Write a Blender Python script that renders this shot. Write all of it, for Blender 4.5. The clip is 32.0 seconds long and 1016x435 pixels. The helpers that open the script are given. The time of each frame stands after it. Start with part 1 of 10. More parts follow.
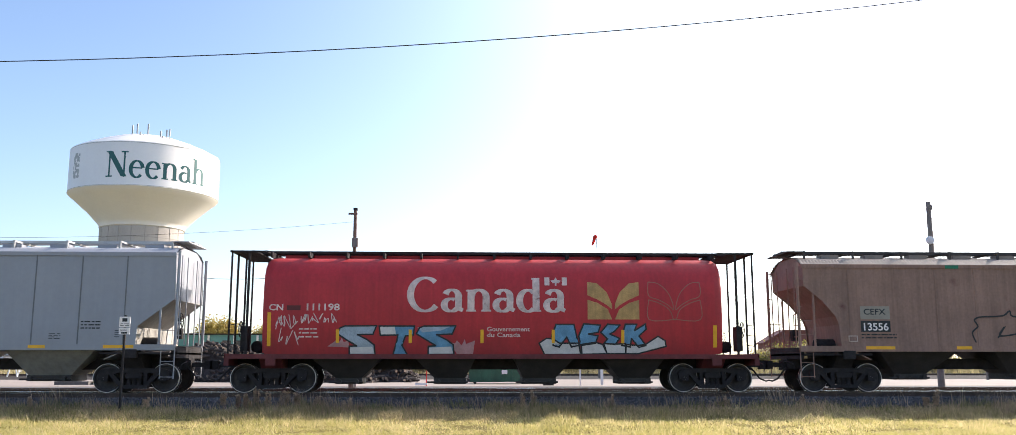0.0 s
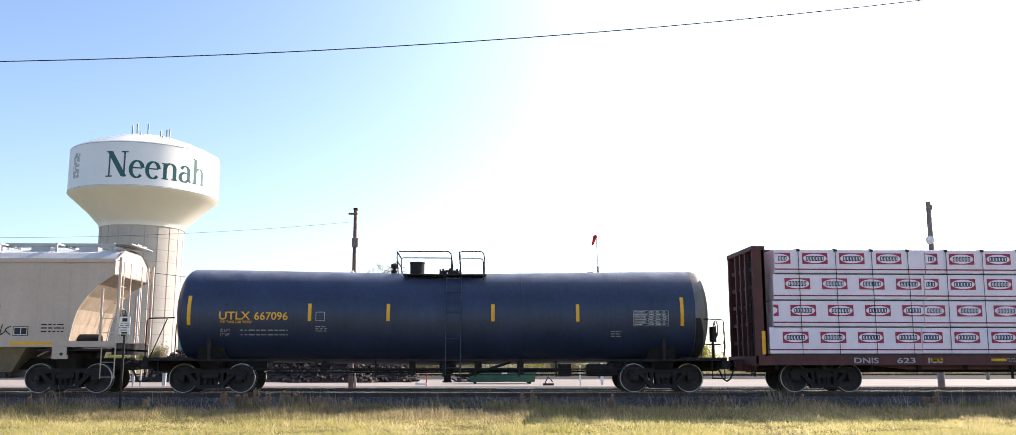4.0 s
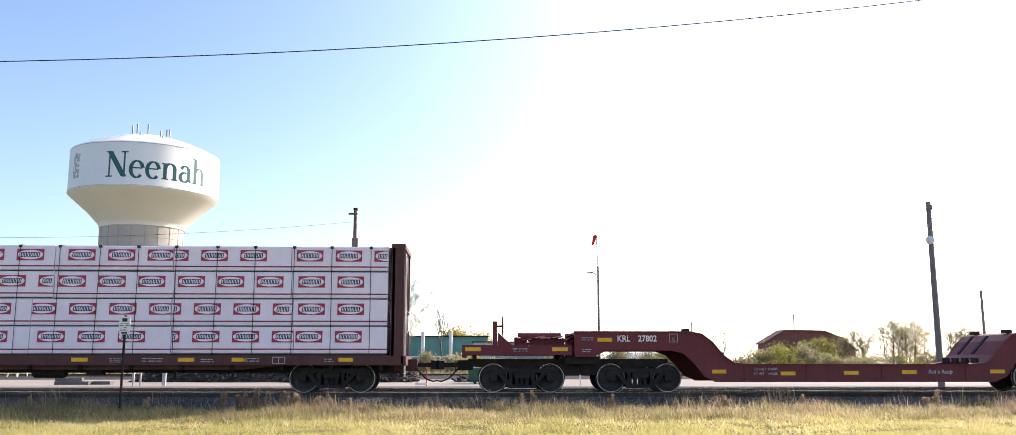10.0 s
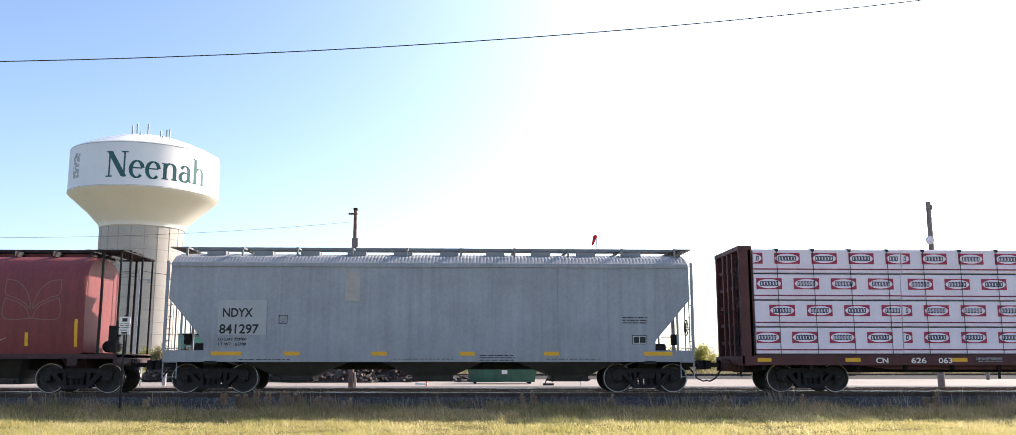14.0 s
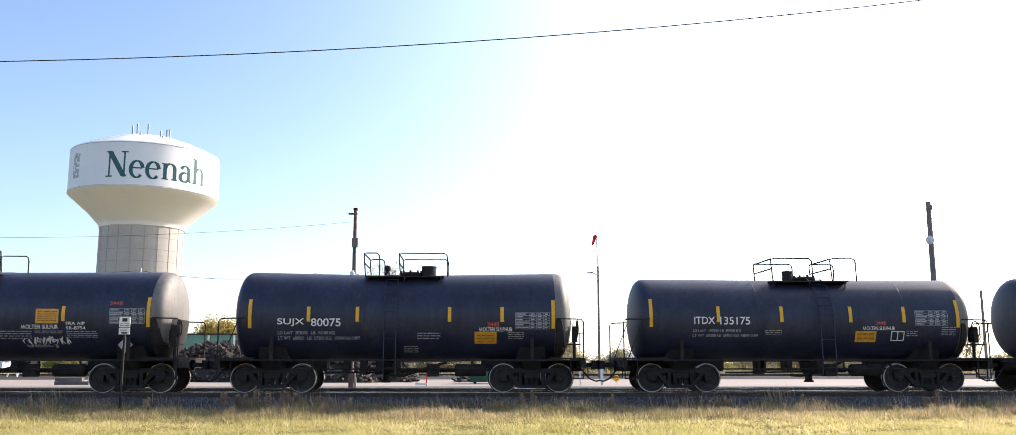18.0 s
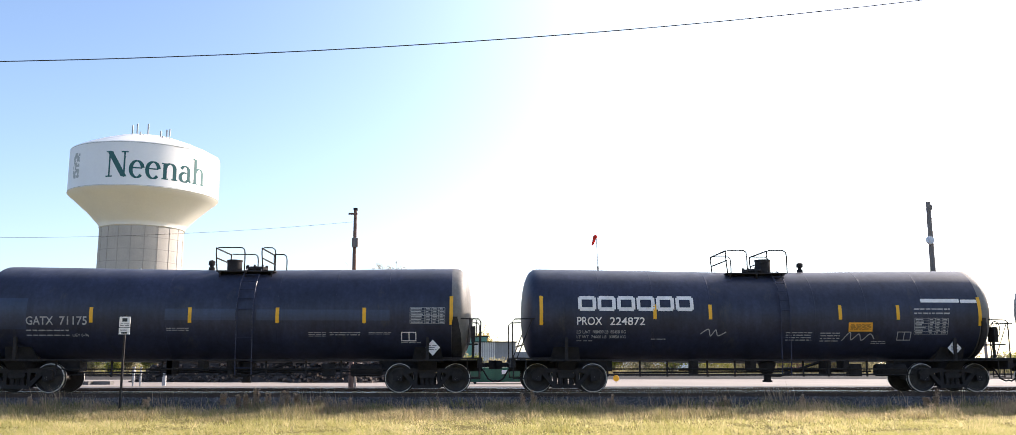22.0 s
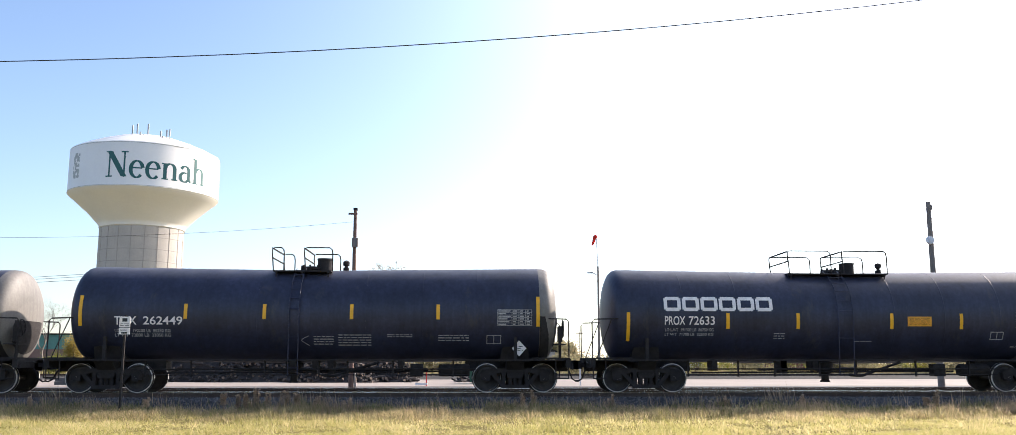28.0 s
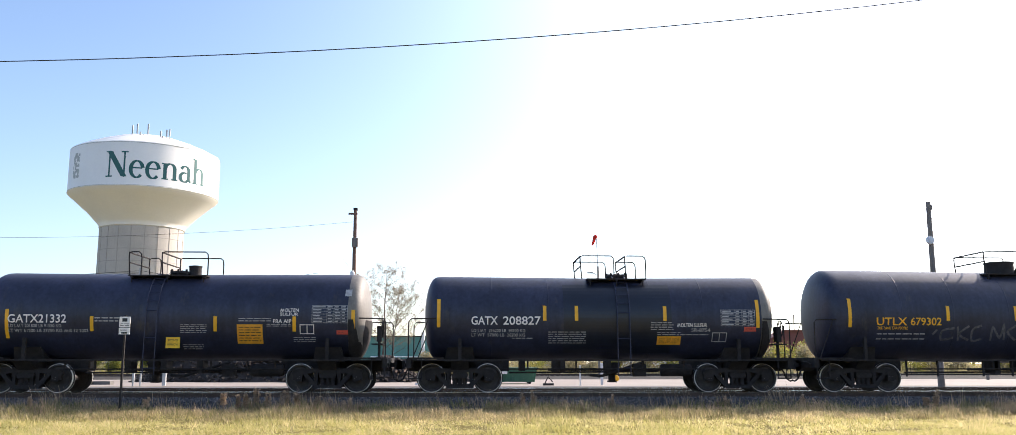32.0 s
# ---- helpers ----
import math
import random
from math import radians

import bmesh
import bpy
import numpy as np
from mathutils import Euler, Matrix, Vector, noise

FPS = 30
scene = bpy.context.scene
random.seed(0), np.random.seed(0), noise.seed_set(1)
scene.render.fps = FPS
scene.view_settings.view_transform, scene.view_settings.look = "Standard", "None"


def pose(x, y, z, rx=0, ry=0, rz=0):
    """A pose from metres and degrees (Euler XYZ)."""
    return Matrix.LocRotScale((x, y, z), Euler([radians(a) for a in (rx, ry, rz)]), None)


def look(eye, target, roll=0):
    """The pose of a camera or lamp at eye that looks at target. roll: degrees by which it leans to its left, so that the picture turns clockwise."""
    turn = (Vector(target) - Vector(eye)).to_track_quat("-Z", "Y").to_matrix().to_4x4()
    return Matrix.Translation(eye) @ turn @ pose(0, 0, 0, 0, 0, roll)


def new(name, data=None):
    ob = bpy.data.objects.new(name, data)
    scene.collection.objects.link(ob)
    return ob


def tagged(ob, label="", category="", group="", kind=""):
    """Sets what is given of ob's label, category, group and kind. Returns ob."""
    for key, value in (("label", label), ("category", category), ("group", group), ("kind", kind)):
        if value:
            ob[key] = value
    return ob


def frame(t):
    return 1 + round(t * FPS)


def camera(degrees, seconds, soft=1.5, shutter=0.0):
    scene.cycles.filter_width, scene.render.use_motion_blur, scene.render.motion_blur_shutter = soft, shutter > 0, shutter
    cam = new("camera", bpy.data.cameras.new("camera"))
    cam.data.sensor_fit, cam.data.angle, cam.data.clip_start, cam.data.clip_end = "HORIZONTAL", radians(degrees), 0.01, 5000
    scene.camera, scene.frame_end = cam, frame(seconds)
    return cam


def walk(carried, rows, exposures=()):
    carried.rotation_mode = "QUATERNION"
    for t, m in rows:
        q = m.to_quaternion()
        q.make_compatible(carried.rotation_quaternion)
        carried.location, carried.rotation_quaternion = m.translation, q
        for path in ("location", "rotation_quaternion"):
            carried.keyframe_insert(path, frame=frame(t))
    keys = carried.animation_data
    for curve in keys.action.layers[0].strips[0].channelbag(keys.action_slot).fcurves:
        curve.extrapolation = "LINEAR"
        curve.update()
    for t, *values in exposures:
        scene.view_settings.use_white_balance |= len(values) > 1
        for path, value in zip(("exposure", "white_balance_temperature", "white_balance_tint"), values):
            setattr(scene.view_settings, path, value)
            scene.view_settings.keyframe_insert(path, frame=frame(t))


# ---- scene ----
from mathutils.geometry import tessellate_polygon

cam = camera(58.5, 32.0, 0.45)
HERE = pose(0, 0, 0.91, 99.15, 0, -2.46)
walk(cam, [(0, HERE), (32, HERE)], exposures=[(0, 0.80, 6850, 16), (32, 0.80, 6850, 16)])

# ---- light: low autumn sun behind the train, to the right ----
SUN_AZ, SUN_EL = 57.0, 29.8          # degrees clockwise from straight ahead, degrees up
sun_way = Vector((math.sin(radians(SUN_AZ)) * math.cos(radians(SUN_EL)),
                  math.cos(radians(SUN_AZ)) * math.cos(radians(SUN_EL)), math.sin(radians(SUN_EL))))
world = bpy.data.worlds.new("sky")
scene.world = world
world.use_nodes = True
wn, wl = world.node_tree.nodes, world.node_tree.links
sky = wn.new("ShaderNodeTexSky")
sky.sky_type, sky.sun_disc = "NISHITA", False
sky.sun_elevation, sky.sun_rotation = radians(SUN_EL), radians(SUN_AZ)
sky.air_density, sky.dust_density, sky.ozone_density = 1.0, 1.0, 4.0
# bright haze round the sun, over the clear sky
geo_way = wn.new("ShaderNodeTexCoord")
to_sun = wn.new("ShaderNodeVectorMath")
to_sun.operation = "DOT_PRODUCT"
to_sun.inputs[1].default_value = sun_way
wl.new(geo_way.outputs["Generated"], to_sun.inputs[0])
near = wn.new("ShaderNodeMath")
near.operation, near.use_clamp = "MAXIMUM", False
near.inputs[1].default_value = 0.0
wl.new(to_sun.outputs["Value"], near.inputs[0])
haze = wn.new("ShaderNodeMath")
haze.operation = "POWER"
haze.inputs[1].default_value = 5.2
wl.new(near.outputs[0], haze.inputs[0])
hcol = wn.new("ShaderNodeVectorMath")
hcol.operation = "SCALE"
hcol.inputs[0].default_value = (10.7, 11.8, 10.9)
wl.new(haze.outputs[0], hcol.inputs["Scale"])
# paler air low over the horizon, stronger towards the sun
part_z = wn.new("ShaderNodeSeparateXYZ")
wl.new(geo_way.outputs["Generated"], part_z.inputs[0])
low = wn.new("ShaderNodeMath")
low.operation, low.use_clamp = "SUBTRACT", True
low.inputs[0].default_value = 1.0
wl.new(part_z.outputs["Z"], low.inputs[1])
low6 = wn.new("ShaderNodeMath")
low6.operation = "POWER"
low6.inputs[1].default_value = 6.0
wl.new(low.outputs[0], low6.inputs[0])
near2 = wn.new("ShaderNodeMath")
near2.operation = "POWER"
near2.inputs[1].default_value = 1.0
wl.new(near.outputs[0], near2.inputs[0])
low_near = wn.new("ShaderNodeMath")
low_near.operation = "MULTIPLY"
wl.new(low6.outputs[0], low_near.inputs[0])
wl.new(near2.outputs[0], low_near.inputs[1])
lcol = wn.new("ShaderNodeVectorMath")
lcol.operation = "SCALE"
lcol.inputs[0].default_value = (2.90, 3.03, 2.84)
wl.new(low_near.outputs[0], lcol.inputs["Scale"])
hazes = wn.new("ShaderNodeVectorMath")
hazes.operation = "ADD"
wl.new(hcol.outputs[0], hazes.inputs[0])
wl.new(lcol.outputs[0], hazes.inputs[1])
full = wn.new("ShaderNodeVectorMath")
full.operation = "MINIMUM"
full.inputs[1].default_value = (4.2, 4.15, 4.0)
wl.new(hazes.outputs[0], full.inputs[0])
whole = wn.new("ShaderNodeVectorMath")
whole.operation = "ADD"
wl.new(sky.outputs[0], whole.inputs[0])
wl.new(full.outputs[0], whole.inputs[1])
wn["Background"].inputs["Strength"].default_value = 0.15
wl.new(whole.outputs[0], wn["Background"].inputs["Color"])
lamp = bpy.data.lights.new("sun", "SUN")
lamp.energy, lamp.angle, lamp.color = 5.0, radians(0.5), (1.0, 0.93, 0.82)
sun = new("sun", lamp)
sun.matrix_world = look(sun_way * 200, (0, 0, 0))

# ---- materials ----
MATS = {}


def mat(name, base, rough=0.6, metal=0.0, var=0.12, scale=2.0, streak=0.0, rust=None, bump=0.0, bscale=60.0, spec=0.5, band=None, rand=0.0, dust_or_sun=None, rust2=None, halo=None, spots=()):
    """A painted, rusted or plain surface: two scales of variation, streaks running down, rust with a ragged edge, a
    dusty lower part or a sunlit top tinted in.
    """
    if name in MATS:
        return MATS[name]
    m = bpy.data.materials.new(name)
    m.use_nodes = True
    n, l = m.node_tree.nodes, m.node_tree.links
    b = n["Principled BSDF"]
    b.inputs["Roughness"].default_value, b.inputs["Metallic"].default_value = rough, metal
    b.inputs["Specular IOR Level"].default_value = spec
    co = n.new("ShaderNodeTexCoord")

    def noise_of(sc, detail=4.0, stretch=(1, 1, 1), rgh=0.6):
        mp = n.new("ShaderNodeMapping")
        mp.inputs["Scale"].default_value = stretch
        l.new(co.outputs["Object"], mp.inputs["Vector"])
        t = n.new("ShaderNodeTexNoise")
        t.inputs["Scale"].default_value, t.inputs["Detail"].default_value, t.inputs["Roughness"].default_value = sc, detail, rgh
        l.new(mp.outputs[0], t.inputs["Vector"])
        return t.outputs["Fac"]

    def remap(src, lo, hi, a, c):
        r = n.new("ShaderNodeMapRange")
        for k, v in zip(("From Min", "From Max", "To Min", "To Max"), (lo, hi, a, c)):
            r.inputs[k].default_value = v
        l.new(src, r.inputs["Value"])
        return r.outputs["Result"]

    def mul(x, y, op="MULTIPLY"):
        q = n.new("ShaderNodeMath")
        q.operation = op
        for i, v in enumerate((x, y)):
            if isinstance(v, (int, float)):
                q.inputs[i].default_value = v
            else:
                l.new(v, q.inputs[i])
        return q.outputs[0]

    def blend(fac, ca, cb):
        x = n.new("ShaderNodeMix")
        x.data_type = "RGBA"
        l.new(fac, x.inputs["Factor"])
        for i, v in ((6, ca), (7, cb)):
            if isinstance(v, tuple):
                x.inputs[i].default_value = (*v, 1)
            else:
                l.new(v, x.inputs[i])
        return x.outputs[2]

    f = remap(noise_of(scale), 0.3, 0.7, 1 - var, 1 + var)
    f = mul(f, remap(noise_of(scale * 14, 3), 0.3, 0.7, 1 - var * 0.6, 1 + var * 0.6))
    if streak:
        f = mul(f, remap(noise_of(1.0, 5, (7, 7, 0.35)), 0.35, 0.75, 1 + streak * 0.3, 1 - streak))
    if rand:
        oi = n.new("ShaderNodeObjectInfo")
        f = mul(f, remap(oi.outputs["Random"], 0, 1, 1 - rand, 1 + rand))
    hue = n.new("ShaderNodeVectorMath")
    hue.operation = "SCALE"
    hue.inputs[0].default_value = base
    l.new(f, hue.inputs["Scale"])
    col = hue.outputs[0]
    sep = n.new("ShaderNodeSeparateXYZ")
    l.new(co.outputs["Object"], sep.inputs[0])
    if dust_or_sun:
        dcol, zlo, zhi, amount = dust_or_sun
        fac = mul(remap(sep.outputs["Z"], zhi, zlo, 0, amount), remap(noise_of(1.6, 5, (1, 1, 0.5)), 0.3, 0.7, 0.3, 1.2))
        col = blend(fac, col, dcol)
    if rust:
        rcol, sc, thr, soft_edge = rust[:4]
        src = noise_of(sc, 8, (1, 1, rust[4] if len(rust) > 4 else 1), 0.68)
        if band:
            zc, slope = band
            src = mul(src, remap(sep.outputs["Z"], zc - slope, zc + slope, -0.35, 0.35), "ADD")
        if spots:
            over = None
            for sx, sz, hw, hh, amp in spots:
                dx = mul(mul(mul(sep.outputs["X"], -sx, "ADD"), 1 / hw), 2.0, "POWER")
                dz = mul(mul(mul(sep.outputs["Z"], -sz, "ADD"), 1 / hh), 2.0, "POWER")
                one = remap(mul(dx, dz, "ADD"), 0.1, 1.9, amp * 0.32, -0.27)
                over = one if over is None else mul(over, one, "MAXIMUM")
            src = mul(src, over, "ADD")
        if halo:
            col = blend(remap(src, thr - 0.10, thr + 0.02, 0, 0.7), col, halo)
        fac = remap(src, thr, thr + soft_edge, 0, 1)
        rc = blend(remap(noise_of(11, 5), 0.35, 0.7, 0, 1), rcol, tuple(c * 0.55 for c in rcol))
        col = blend(fac, col, rc)
        l.new(remap(fac, 0, 1, rough, 0.9), b.inputs["Roughness"])
    if rust2:
        rcol, sc, thr, soft_edge, stretch = rust2
        col = blend(remap(noise_of(sc, 9, stretch, 0.72), thr, thr + soft_edge, 0, 1), col, rcol)
    l.new(col, b.inputs["Base Color"])
    if bump:
        bp = n.new("ShaderNodeBump")
        bp.inputs["Strength"].default_value, bp.inputs["Distance"].default_value = bump, 0.02
        l.new(noise_of(bscale, 5), bp.inputs["Height"])
        l.new(bp.outputs[0], b.inputs["Normal"])
    MATS[name] = m
    return m


# dusty tops tinted paler still, the grazing sun put into the colour
BLACK = mat("tank_black", (0.0225, 0.0255, 0.0510), 0.46, spec=0.42, var=0.3, scale=0.8, streak=0.3, dust_or_sun=((0.20, 0.195, 0.195), 4.1, 3.58, 0.55), rust2=((0.05, 0.045, 0.05), 1.3, 0.60, 0.12, (1, 1, 0.4)))
# dusty head, paled further so that sunlight sits in its colour
HEAD = mat("tank_head_dusty_sunlit", (0.17, 0.155, 0.14), 0.6, var=0.2, scale=1.2, streak=0.2)
BLACK_B = mat("tank_black_repaint", (0.012, 0.0145, 0.025), 0.35, var=0.2)
STEEL_D = mat("dark_underframe", (0.029, 0.025, 0.025), 0.85, var=0.35, scale=4, bump=0.3, spec=0.25)
WHEEL = mat("wheel_brown_black", (0.038, 0.031, 0.028), 0.7, var=0.4, scale=5, bump=0.3)
RIM = mat("polished_rim", (0.68, 0.65, 0.61), 0.4, 0.15, var=0.15, scale=9)
RAIL_TOP = mat("polished_railhead", (0.55, 0.54, 0.53), 0.25, 0.9, var=0.1)
RAIL = mat("rusty_rail", (0.07, 0.045, 0.035), 0.8, var=0.3, scale=3, bump=0.3)
TIE = mat("creosoted_tie", (0.05, 0.042, 0.036), 0.9, var=0.35, scale=6, bump=0.6, rand=0.2)
YELLOW = mat("reflective_yellow", (0.85, 0.42, 0.02), 0.45, var=0.08, scale=6)
WHITE = mat("white_lettering", (0.78, 0.74, 0.72), 0.6, var=0.12, scale=6)
DIM = mat("worn_white_lettering", (0.36, 0.36, 0.37), 0.7, var=0.3, scale=9)
INK = mat("black_lettering", (0.02, 0.02, 0.022), 0.6, var=0.1)
ORANGE = mat("orange_placard", (0.75, 0.33, 0.03), 0.5, var=0.15, scale=5)
YPLAC = mat("yellow_placard", (0.85, 0.50, 0.02), 0.5, var=0.1, scale=5)
REDLAB = mat("red_label", (0.60, 0.09, 0.06), 0.6, var=0.15)
CN_RED = mat("logo_red", (0.55, 0.045, 0.04), 0.5, var=0.1, scale=4)
GREY_H = mat("hopper_grey", (0.292, 0.305, 0.335), 0.5, var=0.05, scale=0.5, streak=0.04, dust_or_sun=((0.22, 0.20, 0.17), 1.0, 2.2, 0.4))
BLUE_H = mat("hopper_blue_grey", (0.335, 0.35, 0.385), 0.6, var=0.12, scale=0.7, streak=0.16, dust_or_sun=((0.22, 0.20, 0.17), 1.0, 2.2, 0.3))
TAN_H = mat("hopper_cream", (0.585, 0.46, 0.38), 0.6, var=0.08, scale=0.7, streak=0.08, dust_or_sun=((0.25, 0.2, 0.15), 0.4, 2.0, 0.5))
BROWN_H = mat("hopper_brown", (0.28, 0.165, 0.125), 0.7, var=0.15, scale=0.8, streak=0.25, rust=((0.15, 0.05, 0.04), 0.7, 0.60, 0.14))
# rust breaking out in the middle of each side panel: (x, z, half width, half height, strength) on the car's side
RUST_SPOTS = ((-4.01, 3.15, 0.50, 0.75, 0.9), (-3.30, 3.25, 0.26, 0.45, 0.35), (-2.13, 3.20, 0.56, 0.75, 0.95), (-1.29, 3.20, 0.18, 0.55, 0.4), (-0.30, 2.91, 0.58, 0.42, 0.65),
              (0.55, 3.39, 0.20, 0.25, 0.35), (1.53, 3.06, 0.56, 0.72, 1.0), (3.41, 3.45, 0.74, 0.98, 1.05), (3.72, 2.45, 0.40, 0.55, 0.7), (4.30, 3.25, 0.13, 0.42, 0.5),
              (4.87, 3.44, 0.24, 0.32, 0.6), (3.95, 2.02, 0.55, 0.28, 0.5), (2.24, 2.20, 0.16, 0.22, 0.35), (-4.93, 3.06, 0.16, 0.30, 0.45), (2.9, 4.02, 1.7, 0.14, 0.7), (-2.0, 4.05, 4.0, 0.10, 0.5), (0.0, 1.50, 0.5, 0.10, 0.5))
RUSTY_W = mat("hopper_white_rusted", (0.60, 0.525, 0.50), 0.65, var=0.1, scale=0.8, streak=0.1, rust=((0.23, 0.068, 0.036), 6.5, 0.60, 0.12, 0.7), spots=RUST_SPOTS, halo=(0.40, 0.25, 0.11), rust2=((0.24, 0.11, 0.05), 3.0, 0.70, 0.06, (1, 1, 0.5)))
MAROON_W = mat("hopper_white_rusted_top", (0.50, 0.44, 0.39), 0.65, var=0.1, scale=0.8, streak=0.12, rust=((0.185, 0.040, 0.043), 4.2, 0.50, 0.06), band=(2.85, 0.75), halo=(0.34, 0.20, 0.14), rust2=((0.24, 0.10, 0.05), 4.0, 0.58, 0.05, (1, 1, 0.8)))
CREAM_B = mat("bay_beige", (0.37, 0.29, 0.215), 0.7, var=0.15, scale=1.5, streak=0.2)
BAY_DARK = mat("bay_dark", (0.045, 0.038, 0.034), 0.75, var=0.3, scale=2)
RED_C = mat("hopper_red", (0.47, 0.022, 0.028), 0.6, var=0.12, scale=0.8, streak=0.18, dust_or_sun=((0.10, 0.03, 0.03), 1.1, 2.0, 0.5))
MAR_C = mat("hopper_faded_maroon", (0.21, 0.040, 0.042), 0.6, var=0.15, scale=0.8, streak=0.2)
FLAT_R = mat("flatcar_maroon", (0.155, 0.018, 0.026), 0.65, var=0.15, scale=1.0, streak=0.12, dust_or_sun=((0.10, 0.04, 0.035), 0.3, 1.3, 0.4))
BEAM_R = mat("beamcar_brown", (0.095, 0.026, 0.024), 0.65, var=0.2, scale=1.5, streak=0.2)
WRAP = mat("white_wrap", (0.90, 0.775, 0.855), 0.4, var=0.06, scale=1.5, bump=0.5, bscale=4.5)
NAVY = mat("navy_print", (0.02, 0.025, 0.06), 0.6)
WRAP_R = mat("wrap_red", (0.42, 0.022, 0.07), 0.4, var=0.06)
GALV = mat("galvanised", (0.40, 0.40, 0.40), 0.5, 0.4, var=0.15)
ROOFM = mat("roof_sheet", (0.44, 0.44, 0.45), 0.6, 0.0, var=0.15, scale=2)
TOWER_W = mat("tower_white", (0.80, 0.78, 0.74), 0.5, var=0.03, scale=0.2)
TOWER_S = mat("tower_concrete", (0.46, 0.42, 0.38), 0.85, var=0.08, scale=0.3, streak=0.05)
TEAL = mat("tower_teal", (0.012, 0.10, 0.10), 0.5, var=0.1)
CONC = mat("concrete_lot", (0.29, 0.24, 0.205), 0.9, var=0.12, scale=0.25)
GRAVEL = mat("yard_gravel", (0.052, 0.047, 0.043), 0.95, var=0.25, scale=0.6, bump=0.8, bscale=12, spec=0.1)
BALLAST = mat("ballast", (0.050, 0.046, 0.048), 0.95, var=0.35, scale=3, bump=1.0, bscale=22)
SOIL = mat("grass_ground", (0.19, 0.155, 0.055), 0.95, var=0.3, scale=0.5, bump=0.8, bscale=15, spec=0.1)
POLE = mat("pole_wood", (0.17, 0.10, 0.075), 0.9, var=0.25, scale=3, streak=0.3)
POLE_G = mat("pole_grey", (0.20, 0.17, 0.15), 0.8, var=0.2, scale=3, streak=0.2)
WIREM = mat("wire", (0.01, 0.01, 0.01), 0.7)


# ---- mesh building ----
class Mesh:
    """Collects faces; points in metres."""

    def __init__(self):
        self.v, self.f, self.m = [], [], []

    def add(self, verts, faces, mi=0):
        o = len(self.v)
        self.v += [tuple(p) for p in verts]
        self.f += [tuple(o + i for i in q) for q in faces]
        self.m += [mi] * len(faces)

    def box(self, x0, x1, y0, y1, z0, z1, mi=0):
        self.add([(x, y, z) for x in (x0, x1) for y in (y0, y1) for z in (z0, z1)],
                 [(0, 1, 3, 2), (4, 6, 7, 5), (0, 4, 5, 1), (2, 3, 7, 6), (0, 2, 6, 4), (1, 5, 7, 3)], mi)
        return self

    def prism(self, pts, y0, y1, mi=0):
        """A polygon of (x, z) drawn out along y."""
        k = len(pts)
        self.add([(x, y0, z) for x, z in pts] + [(x, y1, z) for x, z in pts],
                 [tuple(range(k)), tuple(range(2 * k - 1, k - 1, -1))] + [(i, i + k, (i + 1) % k + k, (i + 1) % k) for i in range(k)], mi)
        return self

    def prism_x(self, pts, x0, x1, mi=0):
        """A polygon of (y, z) drawn out along x."""
        k = len(pts)
        self.add([(x0, y, z) for y, z in pts] + [(x1, y, z) for y, z in pts],
                 [tuple(range(k)), tuple(range(2 * k - 1, k - 1, -1))] + [(i, i + k, (i + 1) % k + k, (i + 1) % k) for i in range(k)], mi)
        return self

    def sheet(self, pts, y0, y1, th=0.03, mi=0):
        """A bent plate: the line of (x, z) points, th thick, from y0 to y1."""
        side = []
        for i, (x, z) in enumerate(pts):
            (xa, za), (xb, zb) = pts[max(i - 1, 0)], pts[min(i + 1, len(pts) - 1)]
            d = max(1e-6, math.hypot(xb - xa, zb - za))
            side.append((x - (zb - za) / d * th, z + (xb - xa) / d * th))
        n = len(pts)
        ring = list(pts) + side[::-1]
        o = [(x, y0, z) for x, z in ring] + [(x, y1, z) for x, z in ring]
        m = 2 * n
        fs = [(i, (i + 1) % m, (i + 1) % m + m, i + m) for i in range(m)]
        for i in range(n - 1):
            fs += [(i, i + 1, m - 2 - i, m - 1 - i), (m + i, m + i + 1, m + m - 2 - i, m + m - 1 - i)]
        self.add(o, fs, mi)
        return self

    def hull(self, a, b, mi=0):
        """Joins two rectangles (x0, x1, y0, y1, z)."""
        pts = []
        for x0, x1, y0, y1, z in (a, b):
            pts += [(x0, y0, z), (x1, y0, z), (x1, y1, z), (x0, y1, z)]
        self.add(pts, [(3, 2, 1, 0), (4, 5, 6, 7)] + [(i, (i + 1) % 4, (i + 1) % 4 + 4, i + 4) for i in range(4)], mi)
        return self

    def tube(self, pts, r, n=6, mi=0, r1=None):
        pts = [Vector(p) for p in pts]
        rings = []
        for i, p in enumerate(pts):
            d = (pts[min(i + 1, len(pts) - 1)] - pts[max(i - 1, 0)]).normalized()
            up = Vector((0, 0, 1)) if abs(d.z) < 0.9 else Vector((1, 0, 0))
            a = d.cross(up).normalized()
            b = d.cross(a)
            rr = r if r1 is None else r + (r1 - r) * i / (len(pts) - 1)
            rings.append([p + (a * math.cos(2 * math.pi * k / n) + b * math.sin(2 * math.pi * k / n)) * rr for k in range(n)])
        fs = [(i * n + k, i * n + (k + 1) % n, (i + 1) * n + (k + 1) % n, (i + 1) * n + k) for i in range(len(pts) - 1) for k in range(n)]
        fs += [tuple(range(n - 1, -1, -1)), tuple((len(pts) - 1) * n + k for k in range(n))]
        self.add([q for ring in rings for q in ring], fs, mi)
        return self

